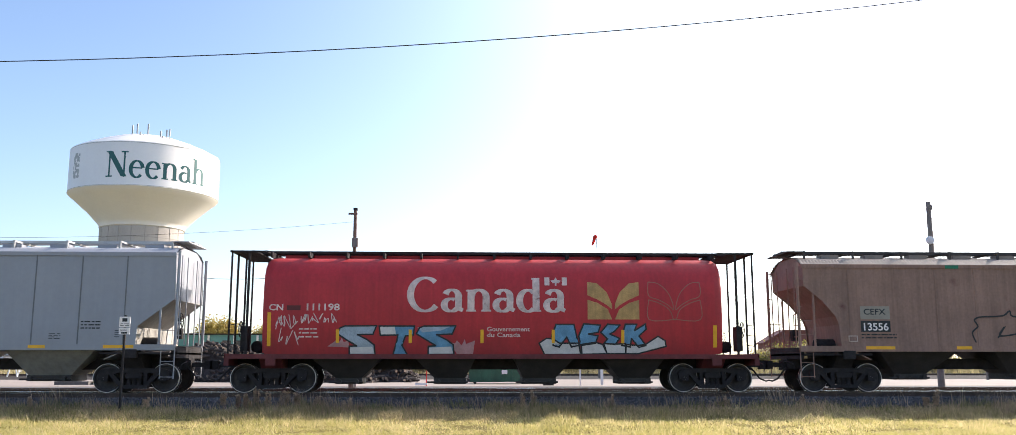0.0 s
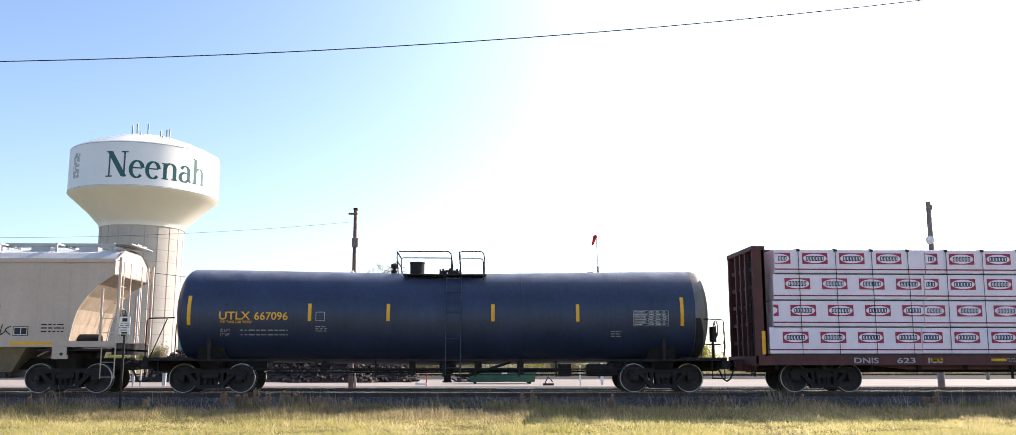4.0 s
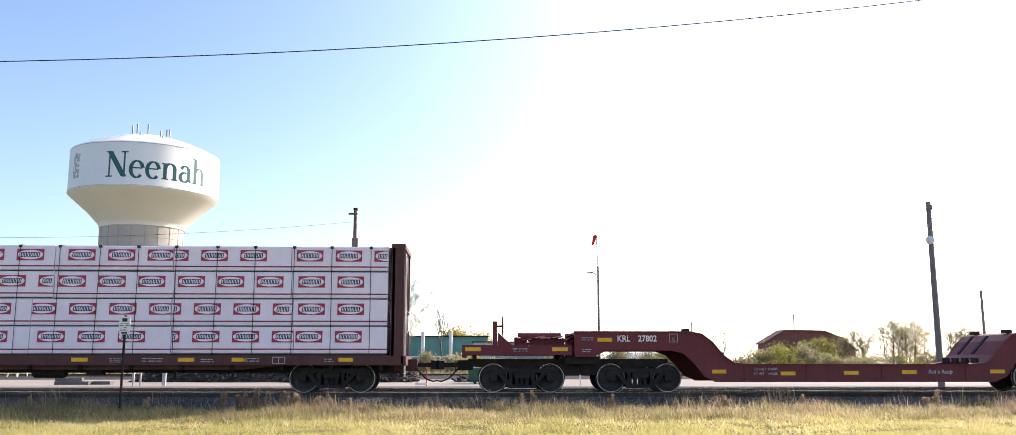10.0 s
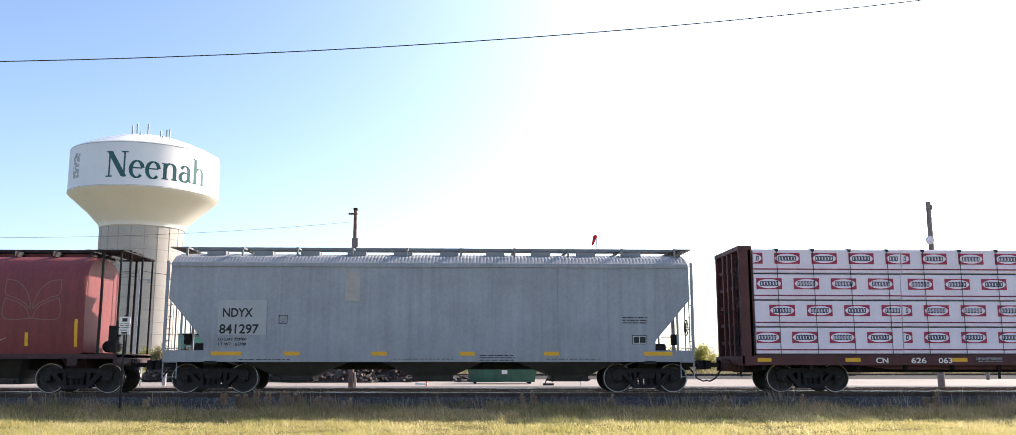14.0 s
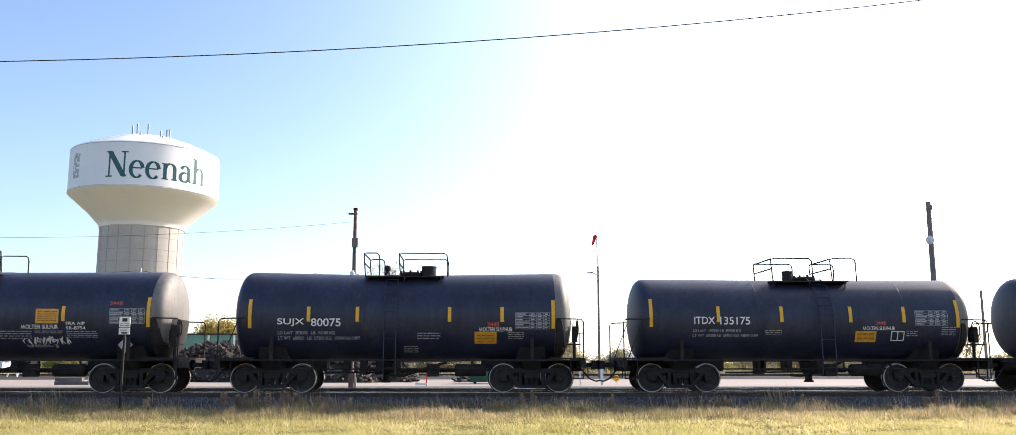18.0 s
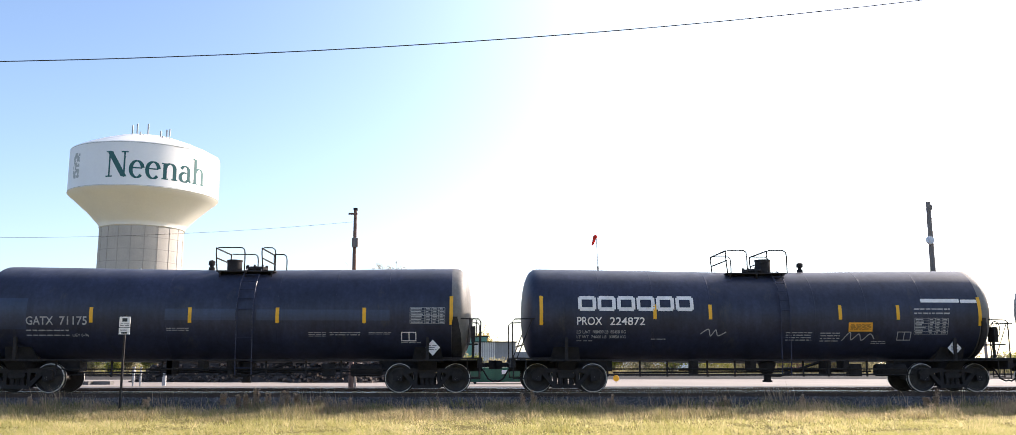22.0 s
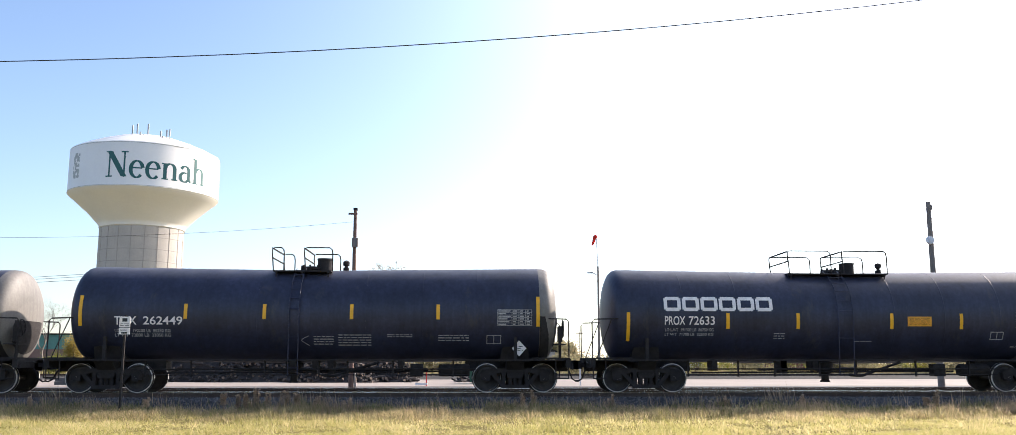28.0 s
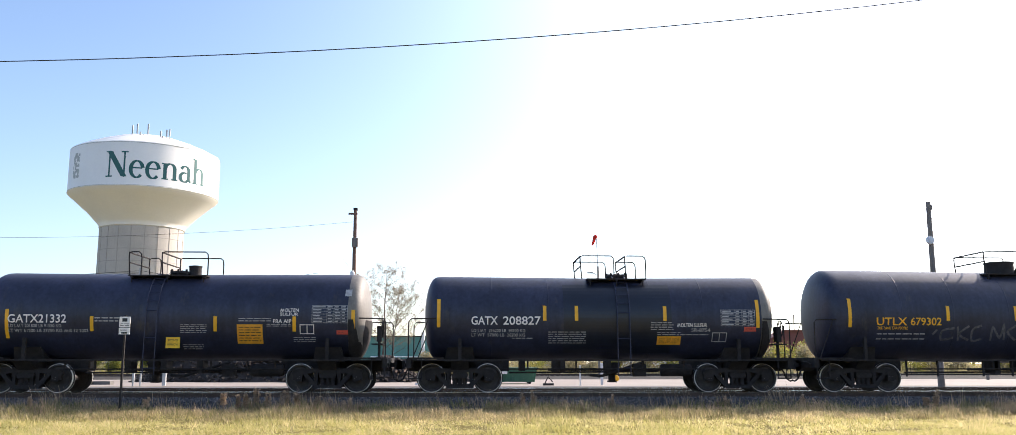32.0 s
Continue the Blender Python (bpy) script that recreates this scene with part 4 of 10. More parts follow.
def shed():
    t = thing("metal_shed", "grey corrugated metal shed in the yard", "shed", pose(4.2, 150, LOT - 0.03))
    part("wall", Mesh().box(-3.5, 3.5, 0, 5, 0, 4.7), GREYC, t)
    rib = Mesh().box(-0.1, 0.1, -0.08, 0, 0, 4.7).data("rib", mat("rib_pale", (0.55, 0.56, 0.58), 0.6))
    for k in range(12):
        part("rib", rib, parent=t, at=pose(-3.3 + 0.3 * k, 0, 0))
    part("roof", Mesh().box(-3.7, 3.7, -0.2, 5.2, 4.7, 4.85), STEEL_D, t)
    b = thing("barn", "low dark barn with a shallow pitched roof", "barn", pose(11.0, 165, LOT - 0.03))
    part("wall", Mesh().box(-4.6, 4.6, 0, 9, 0, 3.4), GREYC, b)
    part("roof", Mesh().prism([(-5.0, 3.3), (0.0, 4.9), (5.0, 3.3), (5.0, 3.55), (0, 5.15), (-5.0, 3.55)], -0.3, 9.3), STEEL_D, b)
    r = thing("brick_hall", "red-brown flat-roofed hall in the distance", "building", pose(64, 172, LOT))
    part("wall", Mesh().box(-7.8, 9.8, 0, 4, 0, 3.7), REDB, r)
    part("gable", Mesh().prism([(-7.8, 3.7), (9.8, 3.7), (7.4, 5.8), (3.7, 7.25), (-3.6, 7.4), (-7.8, 5.1)], 0.05, 4), REDB, r)
    part("roof", Mesh().prism([(-8.1, 4.9), (-3.7, 7.4), (3.8, 7.25), (7.5, 5.8), (10.1, 3.6), (10.1, 3.85), (7.6, 6.05), (3.9, 7.5), (-3.8, 7.65), (-8.1, 5.15)], -0.3, 4.3), REDB, r)
    for x in (-5, -1.5, 2, 5.5):
        part("window", Mesh().box(x, x + 1.4, -0.05, 0.1, 2.2, 3.6), DARKG, r)
    q = thing("covered_pile", "long pale tarpaulin-covered mound", "covered pile", pose(33, 172, LOT))
    g = Mesh()
    n, k = 26, 9
    rng = random.Random(3)
    for i in range(n + 1):
        u = i / n
        hgt = 3.9 * min(1, u * 3.2 + 0.12, (1 - u) * 5 + 0.5)
        for j in range(k):
            a = math.pi * j / (k - 1)
            g.v.append((-11 + 24 * u, -5 * math.cos(a), max(0, hgt * math.sin(a) ** 0.7) + rng.uniform(-0.1, 0.1) * (0 < j < k - 1)))
    for i in range(n):
        for j in range(k - 1):
            g.f.append((i * k + j, i * k + j + 1, (i + 1) * k + j + 1, (i + 1) * k + j))
    g.m = [0] * len(g.f)
    part("cover", g, PALEM, q, smooth=True)


shed()


def log_pile():
    for x, y, w, h, n, seed in ((-17.9, 65, 9.6, 2.85, 300, 1), (-11.7, 64.5, 8.6, 2.75, 300, 2), (-14.4, 64.2, 6.4, 2.15, 240, 3), (-9.0, 62.6, 6.0, 1.7, 190, 4), (-5.7, 63.5, 4.6, 1.8, 150, 5), (0.5, 63.5, 3.0, 0.55, 26, 7)):
        rng = random.Random(seed)
        t = thing("log_pile", "heap of dark cut logs with pale sawn ends", "log pile", pose(x, y, LOT))
        core = Mesh()
        nu, nv = 26, 7
        for iv in range(nv + 1):
            v = iv / nv
            for iu in range(nu + 1):
                u = 2 * iu / nu - 1
                top = h * 0.9 * (1 - 0.9 * abs(u) ** 1.9)
                k = math.sin(math.pi * min(v * 1.25, 1) * 0.5) if v < 0.8 else 1
                core.v.append((u * w / 2, -1.5 + 3.0 * v, max(0.0, top * k * rng.uniform(0.8, 1.06))))
        for iv in range(nv):
            for iu in range(nu):
                a = iv * (nu + 1) + iu
                core.f.append((a, a + 1, a + nu + 2, a + nu + 1))
                core.m.append(0)
        part("heap_core", core.data("heap_core", LOGM, flip=False), parent=t)
        for i in range(n):
            u = rng.uniform(-1, 1)
            v = rng.random()
            top = h * 0.9 * (1 - 0.9 * abs(u) ** 1.9) * math.sin(math.pi * 0.5 * min(1, v * 1.25))
            L, r = rng.uniform(0.3, 0.75), rng.uniform(0.05, 0.11)
            me = shared_log(("log", i % 18), L, r)
            part("log", me, parent=t, at=pose(u * w / 2, -1.5 + 2.2 * v, top + rng.uniform(-0.02, 0.12), 0, rng.uniform(-32, 32), rng.uniform(0, 180)))


LOGS = {}


def shared_log(key, L, r):
    if key not in LOGS:
        LOGS[key] = Mesh().lathe([(r * 0.98, -L / 2), (r, -L / 2 + 0.02), (r * 1.05, 0), (r * 0.93, L / 2)], 8, "x", mis=[0, 0, 0]).data("log", [LOGM, CUTM], True)
        me = LOGS[key]
        for p in me.polygons:
            if len(p.vertices) > 4:
                p.material_index = 1
    return LOGS[key]


log_pile()


def dumpster():
    t = thing("dumpster", "long low green steel roll-off container on the lot", "dumpster", pose(2.1, 58, LOT))
    part("body", Mesh().hull((-2.0, 2.0, -1.0, 1.0, 0.12), (-2.15, 2.15, -1.1, 1.1, 0.95)).box(-2.2, 2.2, -1.14, 1.14, 0.92, 1.0), GREEND, t)
    for k in range(7):
        part("rib", Mesh().prism_x([(-1.08, 0.12), (-1.03, 0.12), (-1.12, 0.92), (-1.17, 0.92)], -1.95 + 0.65 * k - 0.04, -1.95 + 0.65 * k + 0.04), GREEND, t)
    part("label_plate", Mesh().box(-0.05, 0.3, -1.19, -1.17, 0.6, 0.85), WHITE, t)
    for x in (-1.7, 1.7):
        part("roller", Mesh().lathe([(0.1, -1.0), (0.1, 1.0)], 10, "y", (x, 0, 0.1)), STEEL_D, t)


dumpster()
st = thing("marker_stake", "thin red marker stake on a white board", "stake", pose(-2.36, 52, LOT))
part("stake", Mesh().box(-0.03, 0.03, -0.03, 0.03, 0, 0.86), REDP, st)
part("foot_board", Mesh().box(-0.62, 0.05, -0.1, 0.1, 0.06, 0.16), WHITE, st)
ym = thing("marker_disc", "small round orange-yellow marker on a post", "marker", pose(9.35, 58, LOT))
part("disc", Mesh().lathe([(0.19, -0.02), (0.2, 0), (0.19, 0.02)], 18, "y", (0, 0, 0.32)), YELLOW, ym)
part("post", Mesh().box(-0.02, 0.02, 0.02, 0.05, 0, 0.3), GALV, ym)
for x, y, h, w in ((7.86, 54, 1.25, 0.07), (6.45, 53, 1.1, 0.035), (-18.95, 53, 1.0, 0.05), (-18.55, 53, 1.0, 0.04), (-17.35, 53.4, 0.65, 0.09)):
    solid("white_post", Mesh().box(-w, w, -w, w, -0.05, h).box(-w - 0.02, w + 0.02, -w - 0.02, w + 0.02, h, h + 0.04), WHTW if x > 0 else GALV, "short pale post standing on the lot", "post", pose(x, y, LOT))
sw = thing("switch_stand", "small low switch stand beside the siding", "switch stand", pose(4.6, 53, LOT))
part("base", Mesh().box(-0.3, 0.3, -0.2, 0.2, 0, 0.12), STEEL_D, sw)
part("lever", Mesh().tube([(-0.2, 0, 0.1), (0.0, 0, 0.5), (0.25, 0, 0.2)], 0.04, 6), STEEL_D, sw)
bb = thing("barrier_stack", "stack of grey concrete kerb blocks on the lot", "concrete blocks", pose(-22.7, 56, LOT))
rng = random.Random(8)
for k in range(7):
    part("block", Mesh().box(-0.5, 0.5, -0.3, 0.3, 0, 0.2), mat("old_concrete", (0.13, 0.12, 0.11), 0.9, var=0.2, scale=2), bb, at=pose(-1.3 + 0.55 * (k % 5), rng.uniform(-0.2, 0.3), 0.21 * (k // 5), 0, 0, rng.uniform(-12, 12)))


def yard_trailer():
    """Long pale trailer parked end-on to the lot, with a ladder and a landing frame at its rear."""
    t = thing("yard_trailer", "long pale silver trailer with a rounded white rear", "trailer", pose(-43.0, 90, LOT))
    body = [(-1.5, 2.05), (-1.5, 3.0), (-1.38, 3.24), (-1.1, 3.36), (1.1, 3.36), (1.38, 3.24), (1.5, 3.0), (1.5, 2.05)]
    part("body", Mesh().prism_x(body, -13.0, 0.0), PALEM, t, "pale silver shell")
    part("skirt", Mesh().prism_x([(-1.44, 0.85), (1.44, 0.85), (1.46, 2.05), (-1.46, 2.05)], -13.0, -0.9), PALEM, t)
    for k in range(13):
        part("body_rib", Mesh().box(-12.6 + k, -12.55 + k, -1.53, -1.5, 2.05, 3.0), PALEM, t)
    part("rear_frame", Mesh().box(-0.1, 0.04, -1.54, 1.54, 1.96, 2.08), WHTW, t)
    for y in (-1.0, 1.0):
        part("leg", Mesh().tube([(-0.6, y, 0), (-0.05, y, 2.0)], 0.07, 6), WHTW, t)
        part("leg", Mesh().tube([(0.35, y, 0), (-0.05, y, 2.0)], 0.07, 6), WHTW, t)
        part("ladder_rail", Mesh().box(0.05, 0.09, y * 0.3 - 0.03, y * 0.3 + 0.03, 0.4, 3.5), GALV, t)
    for k in range(8):
        part("rung", Mesh().box(0.05, 0.08, -0.3, 0.3, 0.5 + 0.38 * k, 0.54 + 0.38 * k), GALV, t)
    part("cross_bar", Mesh().box(-0.35, -0.27, -1.1, 1.1, 0.95, 1.03), WHTW, t)
    for wx in (-10.8, -9.5):
        for y in (-1.2, 1.2):
            part("wheel", Mesh().lathe([(0.25, -0.14), (0.48, -0.13), (0.52, 0), (0.48, 0.13), (0.25, 0.14)], 18, "y", (wx, y, 0.52)), STEEL_D, t, smooth=True)


yard_trailer()
tr = thing("box_trailer", "white box trailer with a blue lower side", "trailer", pose(-25.6, 120, LOT))
part("box", Mesh().box(-1.9, 1.9, -1.2, 1.2, 1.9, 3.6), WHTW, tr)
part("side_panel", Mesh().box(-1.9, 1.9, -1.23, -1.2, 1.9, 2.7), mat("van_blue", (0.05, 0.12, 0.35), 0.5), tr)
part("chassis", Mesh().box(-1.9, 1.9, -1.0, 1.0, -0.02, 1.9), STEEL_D, tr)

# trees and shrubs
leader_tree(-10.2, 110, 12.0, 13.0, "slender two-stemmed tree with sparse drying leaves", 12000, LEAF_T, 43, ((0.0, 0.02, 1.0), (0.9, 0.09, 0.80)))
leader_tree(-14.6, 112, 10.4, 6.5, "smaller tree with thin brown foliage", 2600, LEAF_T, 22)
tree(-3.2, 105, 8.2, 0.45, "young bare dead tree", 0, None, 23, 0.10, 3)
tree(-77.5, 170, 14.0, 1.0, "bare wide-crowned tree behind the yard", 0, None, 24, 0.2, 8, first=0.24, bark=BARK_HAZED)
tree(-85.5, 172, 13.6, 1.0, "bare wide-crowned tree behind the yard", 0, None, 25, 0.22, 8, first=0.22, bark=BARK_HAZED)
tree(-66.0, 200, 9.0, 0.9, "bare grey tree far off", 0, None, 28, 0.25, 5)
tree(43.5, 155, 9.4, 0.6, "bare grey tree beyond the yard", 0, None, 27, 0.12, 6)
tree(64.0, 146, 7.9, 0.75, "bare grey tree beyond the yard", 0, None, 29, 0.12, 7, first=0.22, bark=BARK_HAZED)
tree(80.5, 150, 7.8, 0.75, "bare grey tree beyond the yard", 0, None, 35, 0.12, 7, first=0.22, bark=BARK_HAZED)
tree(85.5, 152, 8.3, 0.75, "bare grey tree beyond the yard", 0, None, 36, 0.12, 7, first=0.22, bark=BARK_HAZED)
for i, (x, h, w, lf) in enumerate(((66.0, 7.2, 6.5, LEAF_B), (69.5, 8.3, 7.5, LEAF_B), (72.5, 7.4, 6.5, LEAF_Y), (77.5, 6.2, 6.0, LEAF_B), (61.0, 5.6, 6.0, LEAF_B), (57.0, 4.6, 5.5, LEAF_G), (90.0, 8.4, 7.5, LEAF_B))):
    leader_tree(x, 140 + 3 * (i % 3), h, w, "round autumn tree with thinning tan leaves", 7000, lf, 30 + i, ((0.0, 0.03, 1.0), (-0.9, -0.12, 0.85), (1.0, 0.14, 0.8)))
for x, y, w, h, lf, s in ((-53.0, 195, 7.0, 10.2, LEAF_Y, 1), (-43.3, 195, 5.6, 8.8, LEAF_Y, 2), (-0.3, 205, 9, 9.0, LEAF_Y, 3), (20.0, 190, 5.5, 5.6, LEAF_B, 5), (-60.0, 205, 6, 8.0, LEAF_B, 6)):
    bush(x, y, w, h, lf, "yellow autumn tree crown behind the works", 60 + s, 14000, 0.27, lobe=16)
for i, (x, y, w, h, lf) in enumerate(((-42.1, 100, 2.3, 4.2, LEAF_Y), (-44.6, 100, 2.2, 2.5, LEAF_G), (-43.2, 99, 2.0, 2.2, LEAF_G), (-40.1, 100, 2.6, 2.2, LEAF_B), (-36.4, 95, 2.2, 2.6, LEAF_G), (-35.0, 96, 1.8, 2.3, LEAF_B), (-32.6, 95, 2.0, 2.8, LEAF_G), (-31.2, 95, 2.2, 3.2, LEAF_B))):
    bush(x, y, w, h, lf, "yellow autumn shrub by the tower" if lf is LEAF_Y else "drying green-brown shrub by the tower", 500 + i, 3200, 0.09)
rng = random.Random(12)
for i in range(46):
    x = -6 + 1.75 * i + rng.uniform(-0.8, 0.8)
    bush(x, 103 + rng.uniform(-2.5, 3), rng.uniform(2.4, 4.2), rng.uniform(1.7, 2.7) + (rng.uniform(0.6, 1.6) if 17 < x < 40 else 0), (LEAF_G, LEAF_B, LEAF_G if x > 16 else REED, LEAF_B)[i % 4] if i % 7 else LEAF_B, "scrubby autumn shrub along the yard edge", 100 + i, 1700, 0.12)
for i in range(14):
    x = -50 + 3.3 * i + rng.uniform(-0.8, 0.8)
    bush(x, 108 + rng.uniform(-2.5, 3), rng.uniform(2.4, 4.2), rng.uniform(0.9, 1.6), (LEAF_G, REED)[i % 2], "low shrub in the grass behind the lot", 200 + i, 220, 0.15)


def reeds():
    r = np.random.default_rng(5)
    n = 26000
    x, y = r.uniform(-60, 85, n), r.uniform(98.5, 112, n)
    keep = (x > -16) | (y > 103)
    x, y = x[keep], y[keep]
    n = len(x)
    h = r.uniform(0.3, 1.2, n) * (0.6 + 0.6 * (np.sin(x * 0.35) * np.sin(x * 0.11 + 1) > -0.2))
    a = r.uniform(0, np.pi, n)
    w = r.uniform(0.02, 0.05, n)
    lean = r.normal(0, 0.18, (n, 2)) * h[:, None]
    v = np.zeros((n, 3, 3))
    v[:, 0] = np.stack([x - np.cos(a) * w, y - np.sin(a) * w, np.full(n, -0.37)], 1)
    v[:, 1] = np.stack([x + np.cos(a) * w, y + np.sin(a) * w, np.full(n, -0.37)], 1)
    v[:, 2] = np.stack([x + lean[:, 0], y + lean[:, 1], -0.37 + h], 1)
    me = bpy.data.meshes.new("reeds")
    me.from_pydata(v.reshape(-1, 3).tolist(), [], np.arange(3 * n).reshape(-1, 3).tolist())
    me.materials.append(REED)
    solid("reeds", me, None, "tall dry weeds and reeds along the yard edge", "weeds", kind="stuff")


reeds()

# ---- sign by the line ----
sg = thing("warning_sign", "small white two-panel notice on a dark steel post", "sign", pose(-9.78, 26.45, -0.47))
part("post", Mesh().prism_x([(-0.03, -0.2), (0.03, -0.2), (0.03, 2.74), (-0.03, 2.74)], -0.026, 0.026), STEEL_D, sg)
pl = part("panel", Mesh().box(-0.155, 0.155, -0.045, -0.033, 2.40, 2.70), WHITE, sg)
part("panel", Mesh().box(-0.155, 0.155, -0.045, -0.033, 2.20, 2.385), WHITE, sg)
bars(-0.12, 0.12, 2.43, 2.52, 2, lambda x, z: (x, -0.050, z), INK, sg, 4)
part("symbol", Mesh().box(-0.07, 0.07, -0.052, -0.046, 2.56, 2.66), INK, sg)
bars(-0.12, 0.12, 2.29, 2.35, 1, lambda x, z: (x, -0.050, z), INK, sg, 6)
part("symbol", Mesh().box(-0.08, 0.08, -0.052, -0.046, 2.22, 2.265), INK, sg)
# ---- the train ----
TRACK_Y, SPEED = 30.4, 14.716
WR = 0.457
CARS = []            # (thing, station at 0 s, half length over the strikers)
ROLLING = []         # (wheelset, x in its truck, station of its car)
RIDERS = []          # (load, x, y, z on the train at 0 s)
SHARED = {}


def shared(key, make):
    if key not in SHARED:
        SHARED[key] = make()
    return SHARED[key]


def wheelset_data():
    g = Mesh()
    for s in (-1, 1):
        f = lambda y: s * y
        g.lathe([(0.05, f(0.80)), (0.12, f(0.80)), (0.15, f(0.77)), (0.20, f(0.735)), (0.36, f(0.745)), (0.385, f(0.785)), (0.437, f(0.79)), (0.452, f(0.785)), (0.457, f(0.74)), (0.461, f(0.705)),
                 (0.487, f(0.69)), (0.485, f(0.665)), (0.40, f(0.66)), (0.37, f(0.70)), (0.2, f(0.69)), (0.1, f(0.64))], 40, "y",
                mis=[0, 0, 0, 0, 0, 0, 1, 1, 0, 0, 1, 0, 0, 0, 0])
        g.lathe([(0.0, f(1.02)), (0.085, f(1.02)), (0.095, f(0.99)), (0.095, f(0.8))], 16, "y", mis=[0, 0, 0])
        for k in range(3):
            a = radians(120 * k + 20)
            g.box(0.045 * math.cos(a) - 0.012, 0.045 * math.cos(a) + 0.012, *sorted((f(1.02), f(1.04))), 0.045 * math.sin(a) - 0.012, 0.045 * math.sin(a) + 0.012, 1)
        for k in range(2):
            a = radians(180 * k + 40)
            g.box(0.28 * math.cos(a) - 0.03, 0.28 * math.cos(a) + 0.03, *sorted((f(0.742), f(0.755))), 0.28 * math.sin(a) - 0.02, 0.28 * math.sin(a) + 0.02)
    g.lathe([(0.085, -0.8), (0.085, 0.8)], 12, "y")
    return g.data("wheelset", [WHEEL, RIM], True)


def side_frame_data():
    g = Mesh()
    y0, y1 = -0.09, 0.09
    g.prism([(-1.12, 0.62), (-1.05, 0.72), (-0.75, 0.76), (0.75, 0.76), (1.05, 0.72), (1.12, 0.62), (1.1, 0.56), (0.72, 0.57), (0.45, 0.63), (-0.45, 0.63), (-0.72, 0.57), (-1.1, 0.56)], y0, y1)
    for s in (-1, 1):
        g.prism([(s * 0.80, 0.60), (s * 0.64, 0.60), (s * 0.22, 0.14), (s * 0.40, 0.14)], y0, y1)
        g.prism([(s * 0.30, 0.64), (s * 0.42, 0.64), (s * 0.40, 0.2), (s * 0.32, 0.2)], y0, y1)
        g.prism([(s * 0.78, 0.58), (s * 1.03, 0.58), (s * 1.0, 0.36), (s * 0.80, 0.36)], y0 - 0.02, y1 + 0.02)
        g.prism([(s * 1.0, 0.62), (s * 1.1, 0.62), (s * 1.08, 0.4), (s * 1.01, 0.4)], y0, y1)
    g.prism([(-0.46, 0.13), (0.46, 0.13), (0.40, 0.24), (-0.40, 0.24)], y0 - 0.03, y1 + 0.03)
    for k in range(3):
        g.lathe([(0.065, 0.24), (0.065, 0.46)], 10, "z", (-0.16 + 0.16 * k, 0, 0))
        for j in range(4):
            g.lathe([(0.078, 0.255 + 0.055 * j), (0.078, 0.28 + 0.055 * j)], 10, "z", (-0.16 + 0.16 * k, 0, 0))
    g.prism([(-0.24, 0.46), (0.24, 0.46), (0.28, 0.60), (-0.28, 0.60)], y0 - 0.05, y1 + 0.05)
    return g.data("side_frame", STEEL_D)


def truck(car, x, station, spacing=1.80):
    t = new("truck")
    t.parent, t.matrix_basis = car, pose(x, 0, 0)
    bol = shared("bolster", lambda: Mesh().box(-0.22, 0.22, -1.0, 1.0, 0.44, 0.68).box(-0.35, 0.35, -0.3, 0.3, 0.62, 0.8).tube([(-0.5, -0.75, 0.45), (-0.5, 0.75, 0.45)], 0.05).tube([(0.5, -0.75, 0.45), (0.5, 0.75, 0.45)], 0.05).data("bolster", STEEL_D))
    part("bolster", bol, parent=t)
    sf = shared("side_frame", side_frame_data)
    for s in (-1, 1):
        part("side_frame", sf, parent=t, at=pose(0, s * 0.93, 0))
    ws = shared("wheelset", wheelset_data)
    for s in (-1, 1):
        w = part("wheelset", ws, parent=t, at=pose(s * spacing / 2, 0, WR))
        ROLLING.append((w, s * spacing / 2, station + x))
    return t


def coupler(car, x, s, reach):
    """Draft gear, shank and knuckle at x, pointing in the direction s, with its air hose."""
    g = Mesh()
    g.box(*sorted((x - s * 0.5, x)), -0.22, 0.22, 0.70, 1.02)
    g.box(*sorted((x, x + s * (reach - 0.12))), -0.075, 0.075, 0.80, 0.94)
    a, b = sorted((x + s * (reach - 0.22), x + s * (reach + 0.03)))
    g.prism([(a, 0.72), (b, 0.74), (b, 1.0), (a, 1.02)], -0.15, 0.13)
    part("coupler", g, STEEL_D, car)
    y = -0.33
    pts = [(x - s * 0.05, y, 0.78), (x + s * 0.06, y, 0.66), (x + s * reach * 0.45, y, 0.42), (x + s * reach * 0.8, y - 0.02, 0.34), (x + s * (reach + 0.01), y - 0.02, 0.37)]
    part("air_hose", Mesh().tube(pts, 0.028, 6), STEEL_D, car)
    h = Mesh().tube([(x, -0.2, 0.95), (x + s * 0.05, -0.8, 0.98), (x + s * 0.05, -1.35, 0.88), (x + s * 0.05, -1.42, 0.72)], 0.016, 5)
    part("uncoupling_lever", h, STEEL_D, car)


def rail_car(name, label, category, station, half, group=""):
    c = thing(name, label, category, pose(station, TRACK_Y, 0), group)
    CARS.append((c, station, half))
    return c


def finish_couplers():
    order = sorted(CARS, key=lambda q: -q[1])
    for i, (c, s, half) in enumerate(order):
        for d in (1, -1):
            j = i - 1 if d > 0 else i + 1
            gap = abs(order[j][1] - s) - order[j][2] - half if 0 <= j < len(order) else 1.4
            coupler(c, d * half, d, max(0.35, gap / 2))


def wheelset_and_trucks(car, station, bolster):
    for s in (-1, 1):
        truck(car, s * bolster, station)


